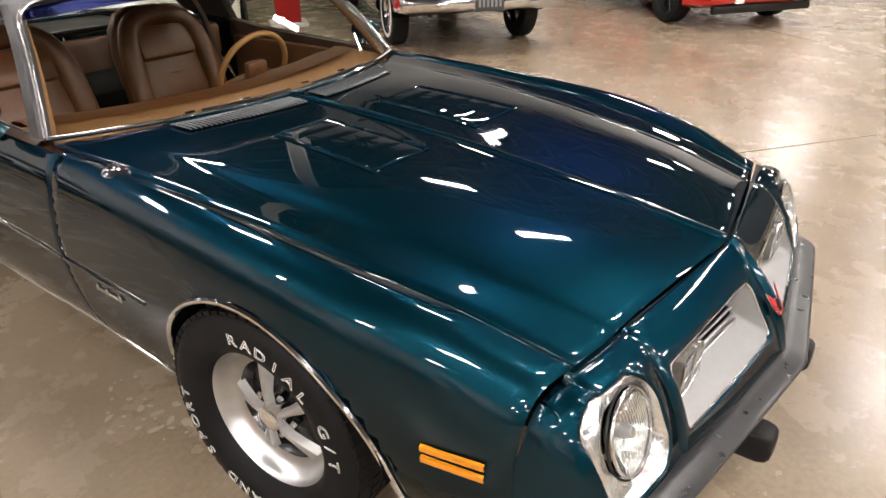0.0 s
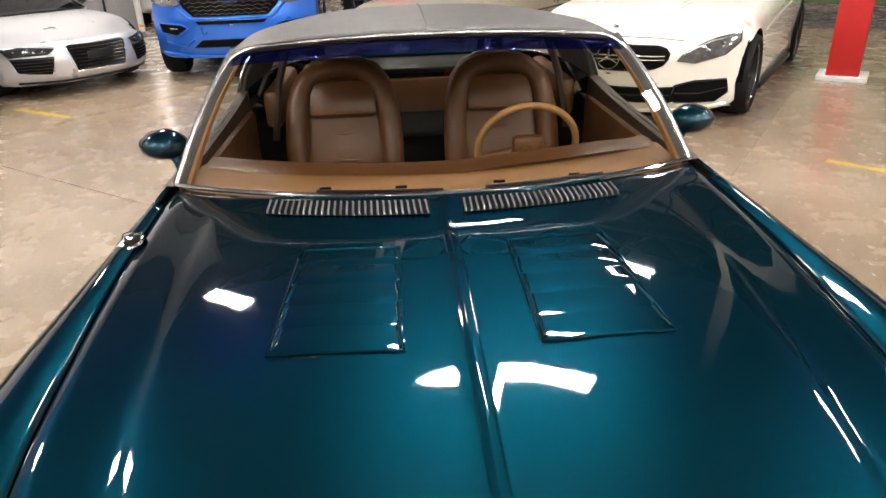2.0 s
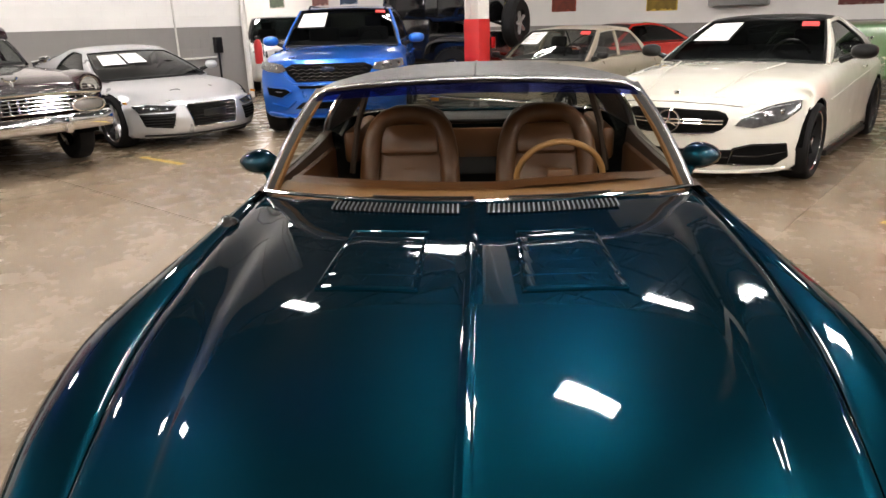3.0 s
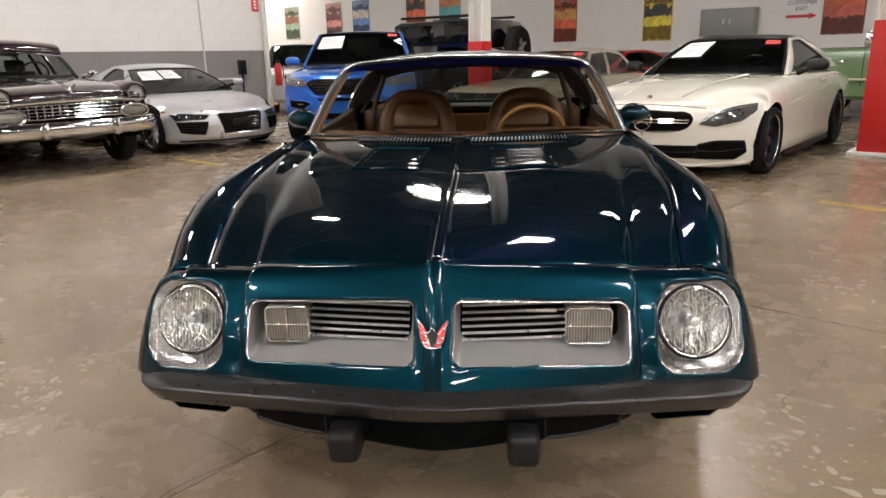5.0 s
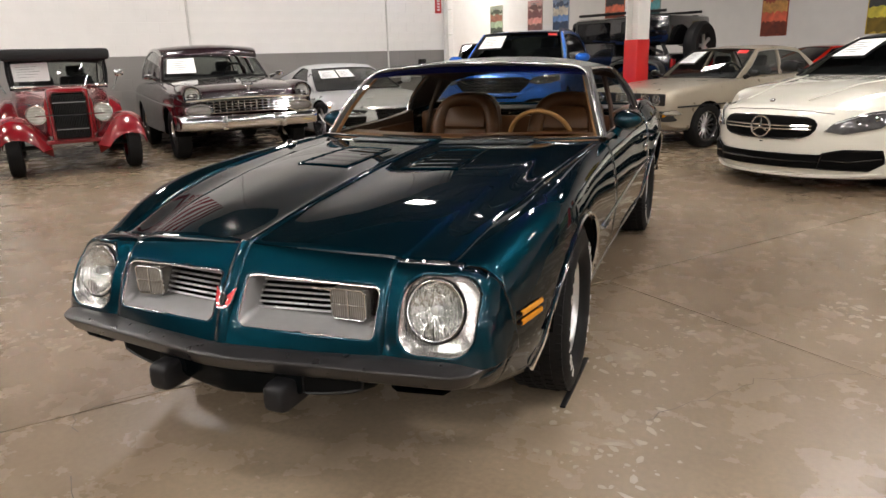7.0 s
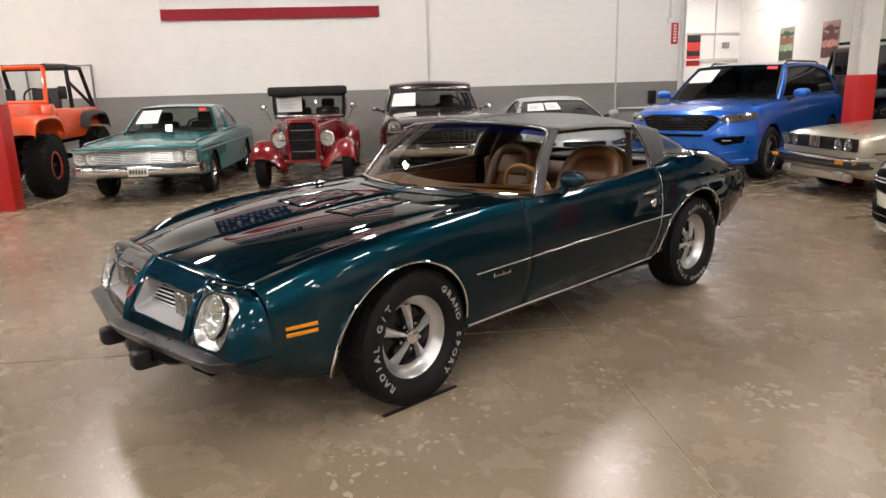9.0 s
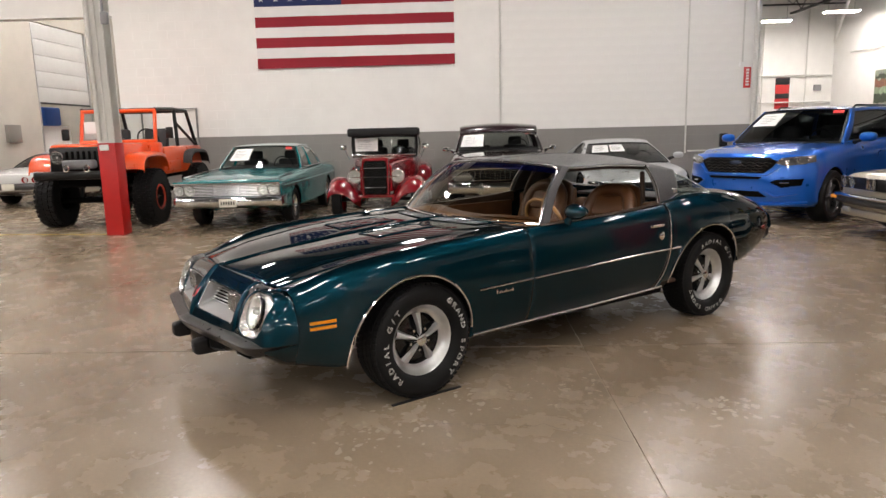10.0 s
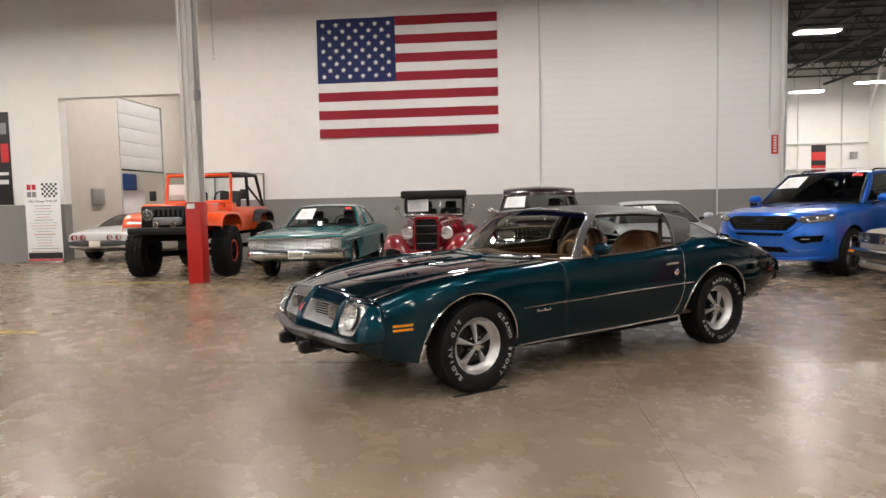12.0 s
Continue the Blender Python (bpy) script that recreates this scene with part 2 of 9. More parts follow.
def floor_material():
    """Worn sealed concrete: cloudy stains, pale scuffs, grain."""
    m = bpy.data.materials.new("stained_concrete")
    m.use_nodes = True
    N, L = m.node_tree.nodes, m.node_tree.links
    p = N["Principled BSDF"]
    tc = N.new("ShaderNodeTexCoord")
    def noise_(scale, detail, dist=0.0, rough=.55):
        n = N.new("ShaderNodeTexNoise")
        n.inputs["Scale"].default_value, n.inputs["Detail"].default_value = scale, detail
        n.inputs["Distortion"].default_value, n.inputs["Roughness"].default_value = dist, rough
        L.new(tc.outputs["Object"], n.inputs["Vector"])
        return n.outputs["Fac"]
    def ramp_(src, stops):
        c = N.new("ShaderNodeValToRGB")
        while len(c.color_ramp.elements) < len(stops):
            c.color_ramp.elements.new(.5)
        for e, (pos, col) in zip(c.color_ramp.elements, stops):
            e.position, e.color = pos, (*col, 1) if len(col) == 3 else col
        L.new(src, c.inputs[0])
        return c.outputs[0]
    def mix_(a, b, f, mode="MIX"):
        x = N.new("ShaderNodeMix"); x.data_type, x.blend_type = "RGBA", mode
        for sock, v in ((x.inputs[0], f), (x.inputs[6], a), (x.inputs[7], b)):
            if hasattr(v, "links"):
                L.new(v, sock)
            else:
                sock.default_value = v
        return x.outputs[2]
    base = ramp_(noise_(.42, 5, .25, .5), [(.30, (.176, .131, .086)), (.5, (.238, .186, .129)), (.70, (.296, .241, .176))])
    mid = ramp_(noise_(1.3, 6, .1, .5), [(.28, (.83, .815, .79)), (.50, (1.0, .99, .98)), (.72, (1.11, 1.10, 1.09))])
    fine = ramp_(noise_(45, 4), [(.3, (.89, .89, .89)), (.7, (1.09, 1.09, 1.09))])
    col = mix_(mix_(base, mid, 1.0, "MULTIPLY"), fine, 1.0, "MULTIPLY")
    trail = ramp_(noise_(2.6, 8, .6, .62), [(.30, (.93, .92, .905)), (.45, (1, 1, 1)), (.60, (1, 1, 1)), (.72, (1.06, 1.06, 1.05))])
    col = mix_(col, trail, 1.0, "MULTIPLY")
    worn = ramp_(noise_(.55, 2), [(.60, (0, 0, 0)), (.72, (1, 1, 1))])
    speck = ramp_(noise_(16, 5, 1.2, .7), [(.585, (0, 0, 0)), (.62, (1, 1, 1))])
    mask = mix_(worn, speck, 1.0, "MULTIPLY")
    col = mix_(col, (.31, .255, .186, 1), mask)
    L.new(col, p.inputs["Base Color"])
    ro = ramp_(noise_(3.5, 8, .0, .65), [(.34, (.255,) * 3), (.66, (.285,) * 3)])
    L.new(ro, p.inputs["Roughness"])
    p.inputs["Specular IOR Level"].default_value = .5
    bp = N.new("ShaderNodeBump")
    bp.inputs["Strength"].default_value, bp.inputs["Distance"].default_value = .005, .002
    L.new(noise_(30, 4), bp.inputs["Height"])
    L.new(bp.outputs[0], p.inputs["Normal"])
    return m


FLOOR_MAT = floor_material()
JOINT_X, JOINT_Y, BAY = .49, -.63, 6.1
bm = bmesh.new()
box(bm, -7, 1, -.054, 47, 51, .10)
moved(bm, BUILD)
floor = tagged(part("floor", bm, mat("joint_filler", (.32, .27, .20), rough=.9, var=.3, scale=8), smooth=False), "worn sealed brown-grey concrete floor in large slabs", "floor", kind="structure")


def slabs():
    xs = [-30.3] + [JOINT_X + BAY * k for k in range(-5, 3)] + [16.3]
    ys = [-24.3] + [JOINT_Y + BAY * k for k in range(-3, 5)] + [26.3]
    for x0, x1 in zip(xs, xs[1:]):
        for y0, y1 in zip(ys, ys[1:]):
            bm = bmesh.new()
            box(bm, (x0 + x1) / 2, (y0 + y1) / 2, -.01, x1 - x0 - .009, y1 - y0 - .009, .02, .002)
            moved(bm, BUILD)
            part("floor_slab", bm, FLOOR_MAT, floor, smooth=False)


def wall_box(name, bx0, bx1, by0, by1, z0, z1, material, label):
    bm = bmesh.new()
    box(bm, (bx0 + bx1) / 2, (by0 + by1) / 2, (z0 + z1) / 2, abs(bx1 - bx0), abs(by1 - by0), z1 - z0)
    moved(bm, BUILD)
    return tagged(part(name, bm, material, smooth=False), label, "wall", kind="structure")


CEIL = 7.2
OPEN_L, OPEN_R, OPEN_T = -12.05, -8.35, 4.32
TH = 0.3
for nm, z0, z1, mt, d in (("lower", 0, BAND, GREYWALL, 0.0), ("upper", BAND, CEIL, WHITEWALL, 0.0)):
    wall_box("wall_flag_" + nm, OPEN_R, CORNER_X, WALL_Y, WALL_Y + TH, z0, z1, mt, "painted block wall, white above grey")
    wall_box("wall_left_" + nm, -30, OPEN_L, WALL_Y, WALL_Y + TH, z0, z1, mt, "painted block wall, white above grey")
wall_box("wall_over_opening", OPEN_L, OPEN_R, WALL_Y, WALL_Y + TH, OPEN_T, CEIL, WHITEWALL, "white wall over the opening")
# end of the flag wall and the far bay
wall_box("wall_corner_return", CORNER_X - TH, CORNER_X, WALL_Y + TH, 26, 0, CEIL, WHITEWALL, "white return wall of the far bay")
wall_box("wall_far_bay", CORNER_X - TH, 16.3, 26, 26.3, 0, CEIL, WHITEWALL, "white wall of the far bay")
wall_box("wall_posters_upper", 16, 16.3, -24, 26, 1.3, CEIL, WHITEWALL, "long white wall hung with posters")
wall_box("wall_posters_lower", 16, 16.3, -24, 26, 0, 1.3, GREYWALL, "grey painted base of the poster wall")
# unseen walls that close the hall, kept dark to cut reflections and bounce light
wall_box("wall_south", -30, 16.3, -24.3, -24, 0, CEIL, DARKWALL, "unseen dark grey wall, added to darken reflections")
wall_box("wall_west", -30.3, -30, -24.3, WALL_Y + TH, 0, CEIL, DARKWALL, "unseen dark grey wall, added to darken reflections")
# dock behind the opening, with an overhead door in its left wall
wall_box("wall_dock_left", OPEN_L - .9, OPEN_L - .6, WALL_Y + TH, 14.6, 0, CEIL, DOCKWALL, "white dock wall")
wall_box("wall_dock_over_door", OPEN_L - .9, OPEN_L - .6, 14.6, 17.4, 4.95, CEIL, DOCKWALL, "white dock wall")
wall_box("wall_dock_left_end", OPEN_L - .9, OPEN_L - .6, 17.4, 20, 0, CEIL, DOCKWALL, "white dock wall")
wall_box("wall_dock_outside", -16.6, -16.3, 13, 21, 0, CEIL, WHITEWALL, "pale wall beyond the overhead door")
wall_box("wall_dock_back", -16.6, -5, 20, 20.3, 0, CEIL, DOCKWALL, "white dock wall")
wall_box("wall_dock_right", -5, -4.7, WALL_Y + TH, 20.3, 0, CEIL, DOCKWALL, "white dock wall")
# ceiling deck
bm = bmesh.new()
box(bm, -7, 1, CEIL + .1, 47, 51, .2)
moved(bm, BUILD)
tagged(part("ceiling", bm, STEEL_DARK, smooth=False), "dark steel roof deck", "ceiling", kind="structure")


def truss(by, x0, x1):
    root = thing("roof_truss", BUILD @ Matrix.Translation((0, by, 0)), "dark open-web steel roof joist", "roof truss", "roof joists", "structure")
    bm = bmesh.new()
    box(bm, (x0 + x1) / 2, 0, CEIL - .06, x1 - x0, .09, .06)
    part("top_chord", bm, STEEL_DARK, root, smooth=False)
    bm = bmesh.new()
    box(bm, (x0 + x1) / 2, 0, CEIL - .72, x1 - x0, .09, .06)
    part("bottom_chord", bm, STEEL_DARK, root, smooth=False)
    bm = bmesh.new()
    n = int((x1 - x0) / .7)
    for i in range(n):
        xa = x0 + (x1 - x0) * i / n
        xb = x0 + (x1 - x0) * (i + 1) / n
        za, zb = (CEIL - .08, CEIL - .70) if i % 2 else (CEIL - .70, CEIL - .08)
        tube(bm, [(xa, 0, za), (xb, 0, zb)], .016, 4)
    tagged(part("web", bm, STEEL_DARK, root, smooth=False), kind="stuff")
    return root


for i in range(24):
    truss(-22 + 2.0 * i if i < 16 else 10.79 + TH + .8 + 1.9 * (i - 16), -29.5 if i < 16 else CORNER_X, 15.9)

# girders the other way, added to keep bright wall tops out of reflections
for i in range(15):
    gx = -28 + 3.0 * i
    root = thing("roof_girder", BUILD @ Matrix.Translation((gx, 0, 0)), "dark open-web steel roof girder, added to hide bright wall tops", "roof truss", "cross_girder", "structure")
    y1 = 25.9 if gx > CORNER_X else 5.0
    for nm, z in (("top_chord", CEIL - .08), ("bottom_chord", CEIL - .98)):
        bm = bmesh.new()
        box(bm, 0, (y1 - 24) / 2, z, .12, y1 + 24, .08)
        part(nm, bm, STEEL_DARK, root, smooth=False)
    bm = bmesh.new()
    n = int((y1 + 24) / .9)
    for k in range(n):
        ya, yb = -24 + (y1 + 24) * k / n, -24 + (y1 + 24) * (k + 1) / n
        za, zb = (CEIL - .10, CEIL - .96) if k % 2 else (CEIL - .96, CEIL - .10)
        tube(bm, [(0, ya, za), (0, yb, zb)], .022, 4)
    tagged(part("web", bm, STEEL_DARK, root, smooth=False), kind="stuff")

# ---- strip lights ----
LAMPWHITE = mat("lamp_diffuser", (1.0, 0.93, 0.875), rough=0.5, var=0.0, emit=LAMP_POWER)
FIXTURE = mat("fixture_white_enamel", (0.75, 0.75, 0.74), rough=0.4, var=0.05)


def strip_light(bx, by, z, turn=0.0):
    root = thing("ceiling_light", BUILD @ pose(bx, by, z, 0, 0, turn), "white linear high-bay ceiling light, switched on", "ceiling light", "strip lights")
    bm = bmesh.new()
    box(bm, 0, 0, .05, 1.29, .45, .06, .01)
    part("housing", bm, FIXTURE, root)
    bm = bmesh.new()
    box(bm, 0, 0, .008, 1.22, .385, .02, .004)
    part("diffuser", bm, LAMPWHITE, root, "glowing white diffuser")
    for x in (-.5, .5):
        bm = bmesh.new()
        tube(bm, [(x, 0, .08), (x, 0, CEIL - z - .02)], .006, 5)
        part("hanger_rod", bm, STEEL_DARK, root)
    return root


for bx in (-19.5, -14.9, -10.3, -5.7, -1.1, 3.5, 8.1, 12.7):
    for by in (-21.7, -16.0, -10.3, -4.6, 1.3, 7.0):
        if (bx < 12 or by in (-21.7, -16.0)) and (bx, by) != (-1.1, 1.3):
            strip_light(bx, by, 6.2, 90)
# the last three, in and beyond the dock, are unseen, added to brighten it
for bx, by, z in ((9.1, 15.4, 6.2), (12.2, 23.4, 5.55), (14.5, 22.8, 5.75), (-10.2, 13.4, 6.2), (-10.2, 17.0, 6.2), (-14.4, 16.0, 6.2)):
    strip_light(bx, by, z, 0)

# ---- painted steel columns ----
def column(bx, by, red_h, w=.26):
    root = thing("steel_column", BUILD @ Matrix.Translation((bx, by, 0)), "white steel column with a red painted base", "column", "columns", "structure")
    def hsec(bm, z0, z1, g):
        for cx, cy, sx, sy in ((0, w / 2 - .012, w, .024), (0, -w / 2 + .012, w, .024), (0, 0, .018, w - .048)):
            box(bm, cx, cy, (z0 + z1) / 2, sx + g, sy + g, z1 - z0)
    bm = bmesh.new(); hsec(bm, red_h, CEIL, 0)
    part("shaft", bm, mat("column_white", (0.66, 0.65, 0.62), rough=0.5, var=0.08, scale=4), root, smooth=False)
    bm = bmesh.new(); box(bm, 0, 0, red_h / 2, w + .02, w + .02, red_h, .006)
    part("red_base", bm, REDPAINT, root, "glossy red column guard")
    return root


column(-5.95, 5.53, 1.47)
column(6.24, 4.7, 1.53)
col3 = column(6.85, -1.0, 1.6, .30)
slab_bm = bmesh.new()
box(slab_bm, 0, 0, .025, .50, .50, .05, .006)
part("base_plate", slab_bm, FIXTURE, col3, "white column foot")
# ---- flag ----
def flag():
    root = thing("wall_flag", BUILD @ Matrix.Translation((-2.75, WALL_Y - .02, 3.05)), "large striped flag hung flat on the white wall", "flag")
    W, H = 4.54, 2.96
    red = mat("flag_red", (0.26, 0.008, 0.020), rough=0.8, var=0.12, scale=5, bump=.1, bscale=300)
    white = mat("flag_white", (0.72, 0.71, 0.70), rough=0.8, var=0.05, scale=5, bump=.1, bscale=300)
    blue = mat("flag_blue", (0.012, 0.022, 0.10), rough=0.8, var=0.12, scale=5, bump=.1, bscale=300)
    def sheet(name, x0, x1, z0, z1, m_, off):
        bm = bmesh.new()
        n = 24
        rows = []
        for j in range(4):
            z = z0 + (z1 - z0) * j / 3
            rows.append([(x0 + (x1 - x0) * i / n, -off - .012 * math.sin(5 * (x0 + (x1 - x0) * i / n) + .8 * z) - .008 * math.sin(9 * z + 2 * (x0 + (x1 - x0) * i / n)) * (1), z) for i in range(n + 1)])
        grid(bm, rows)
        return part(name, fixn(bm), m_, root)
    for k in range(13):
        z1 = H - H * k / 13
        z0 = H - H * (k + 1) / 13
        x0 = -W / 2 if k >= 7 else -W / 2 + W * .44
        sheet("stripe", x0, W / 2, z0, z1, red if k % 2 == 0 else white, .02)
    ca = sheet("canton", -W / 2, -W / 2 + W * .44, H - H * 7 / 13, H, blue, .021)
    for r in range(9):
        for c in range(6 if r % 2 == 0 else 5):
            cx = -W / 2 + W * .44 * ((2 * c + 1 + (r % 2)) / 12)
            cz = H - H * 7 / 13 * (r + 1) / 10
            bm = bmesh.new()
            vs = []
            for k in range(10):
                a = math.pi / 2 + math.pi * k / 5
                rr = .075 if k % 2 == 0 else .030
                vs.append(bm.verts.new((cx + rr * math.cos(a), -.046, cz + rr * math.sin(a))))
            f = bm.faces.new(vs)
            part("star", fixn(bm), white, ca, smooth=False)
    return root


flag()


# ---- the teal coupe: longitudinal lines (y, x, z), nose towards -y ----
LINES = {
    "centre": [(-2.235, 0, .772), (-1.95, 0, .812), (-1.65, 0, .846), (-1.37, 0, .873), (-1.0, 0, .895), (-.62, 0, .908)],
    "rib": [(-2.235, .014, .769), (-1.95, .014, .810), (-1.65, .015, .844), (-1.37, .015, .871), (-1.0, .016, .893), (-.62, .017, .907)],
    "flat": [(-2.235, .040, .757), (-1.95, .041, .804), (-1.65, .042, .838), (-1.37, .043, .865), (-1.0, .044, .888), (-.62, .046, .903)],
    "mid": [(-2.235, .30, .749), (-2.10, .305, .788), (-1.95, .31, .817), (-1.65, .32, .852), (-1.37, .33, .877), (-1.0, .34, .897), (-.62, .35, .901)],
    "ridge": [(-2.235, .495, .735), (-1.95, .52, .800), (-1.65, .54, .838), (-1.37, .56, .866), (-1.0, .585, .890), (-.62, .60, .897)],
    "fall": [(-2.235, .545, .724), (-1.95, .585, .784), (-1.65, .615, .824), (-1.37, .64, .852), (-1.0, .665, .880), (-.62, .68, .894)],
    "gap": [(-2.235, .675, .720), (-1.95, .71, .785), (-1.65, .745, .828), (-1.37, .765, .856), (-1.0, .79, .880), (-.62, .805, .893), (-.40, .81, .897)],
    "crown": [(-2.235, .775, .715), (-1.95, .810, .802), (-1.65, .828, .851), (-1.37, .833, .875), (-1.0, .840, .890), (-.55, .846, .899), (0, .845, .908), (.45, .845, .925), (.80, .85, .955), (1.10, .845, .985), (1.40, .83, .992), (1.75, .80, .948), (2.05, .755, .885), (2.30, .70, .83), (2.50, .63, .765)],
    "shoulder": [(-2.235, .830, .668), (-1.95, .880, .745), (-1.65, .905, .800), (-1.37, .908, .820), (-1.0, .900, .822), (-.55, .890, .825), (0, .888, .83), (.45, .888, .838), (.80, .90, .86), (1.10, .915, .885), (1.40, .915, .885), (1.75, .885, .855), (2.05, .835, .81), (2.30, .775, .755), (2.50, .69, .70)],
    "wide": [(-2.235, .856, .585), (-1.95, .905, .61), (-1.65, .932, .63), (-1.37, .936, .64), (-1.0, .925, .62), (-.55, .918, .62), (0, .91, .62), (.45, .91, .63), (.80, .918, .65), (1.10, .94, .66), (1.40, .945, .66), (1.75, .915, .66), (2.05, .86, .64), (2.30, .79, .62), (2.50, .70, .605)],
    "low": [(-2.235, 0.858, 0.44), (-1.95, 0.888, 0.41), (-1.65, 0.893, 0.40), (-1.37, 0.898, 0.42), (-1, 0.896, 0.42), (-0.55, 0.893, 0.42), (0, 0.888, 0.42), (0.45, 0.888, 0.43), (0.8, 0.893, 0.43), (1.1, 0.908, 0.43), (1.4, 0.908, 0.44), (1.75, 0.885, 0.44), (2.05, 0.83, 0.465), (2.3, 0.76, 0.5), (2.5, 0.67, 0.53)],
    "sill": [(-2.235, 0.800, 0.325), (-1.95, 0.835, 0.272), (-1.65, 0.85, 0.255), (-1.37, 0.865, 0.275), (-1, 0.86, 0.28), (-0.55, 0.848, 0.285), (0, 0.845, 0.29), (0.45, 0.845, 0.3), (0.8, 0.848, 0.31), (1.1, 0.855, 0.32), (1.4, 0.85, 0.335), (1.75, 0.828, 0.355), (2.05, 0.768, 0.39), (2.3, 0.688, 0.435), (2.5, 0.608, 0.48)],
}


def sweep_front(x, y):
    k = min(1.0, max(0.0, (-1.45 - y) / 0.75))
    return 0.14 * abs(x) * k


def sweep_cowl(x, y):
    k = min(1.0, max(0.0, (y + 1.25) / 0.5))
    return 0.27 * x * x * k


def on_lines(names, y, cowl=False, sub=4, dz=0.0):
    """A cross section of the body along the named lines."""
    pts = []
    for n in names:
        x = cr(LINES[n], y, 1)
        yy = y + sweep_front(x, y) + (sweep_cowl(x, y) if cowl else 0)
        yq = y + (sweep_cowl(x, y) if cowl else 0)
        pts.append((cr(LINES[n], yq, 1), yy, cr(LINES[n], yq, 2) + dz))
    return spread(pts, sub)


SIDE = ["crown", "shoulder", "wide", "low", "sill"]
ARCH_F, ARCH_R = (-1.425, 0.325, 0.405), (1.285, 0.325, 0.432)


def side_at(y, name):
    """A point of the flank on a line."""
    x = cr(LINES[name], y, 1)
    return Vector((x, y + sweep_front(x, y), cr(LINES[name], y, 2)))


def flank_x(y, z):
    """How far out the flank stands at a height."""
    row = on_lines(SIDE, y, sub=8)
    best = min(range(len(row) - 1), key=lambda i: 0 if row[i + 1][2] <= z <= row[i][2] else 1 + abs(row[i][2] - z))
    a, b = row[best], row[best + 1]
    t = (z - a[2]) / (b[2] - a[2]) if abs(b[2] - a[2]) > 1e-6 else 0
    return a[0] + (b[0] - a[0]) * min(1, max(0, t))


def panel(name, rows, parent, material, both=False, thick=0.012, arches=(), label=""):
    bm = bmesh.new()
    grid(bm, rows)
    for a in arches:
        cut_arch(bm, *a)
    if both:
        mirror_x(bm)
        bmesh.ops.remove_doubles(bm, verts=bm.verts[:], dist=1e-4)
    fixn(bm)
    ob = part(name, bm, material, parent, label)
    s = ob.modifiers.new("thick", "SOLIDIFY")
    s.thickness, s.offset = thick, -1
    return ob


VENT = mat("dull_vent_metal", (0.17, 0.18, 0.19), rough=0.35, metal=0.7, var=0.1, scale=60)
SPOKE = mat("machined_spoke", (0.58, 0.58, 0.58), rough=0.34, metal=0.85, var=0.08, scale=50)
WHEEL_BLACK = mat("wheel_black_enamel", (0.0035, 0.0035, 0.004), rough=0.22, spec=0.4, coat=0.3, var=0.2, scale=20)
POLISHED = mat("polished_trim_ring", (0.60, 0.60, 0.60), rough=0.33, metal=1.0, var=0.12, scale=25, bump=0.06, bscale=40, rvar=0.10)


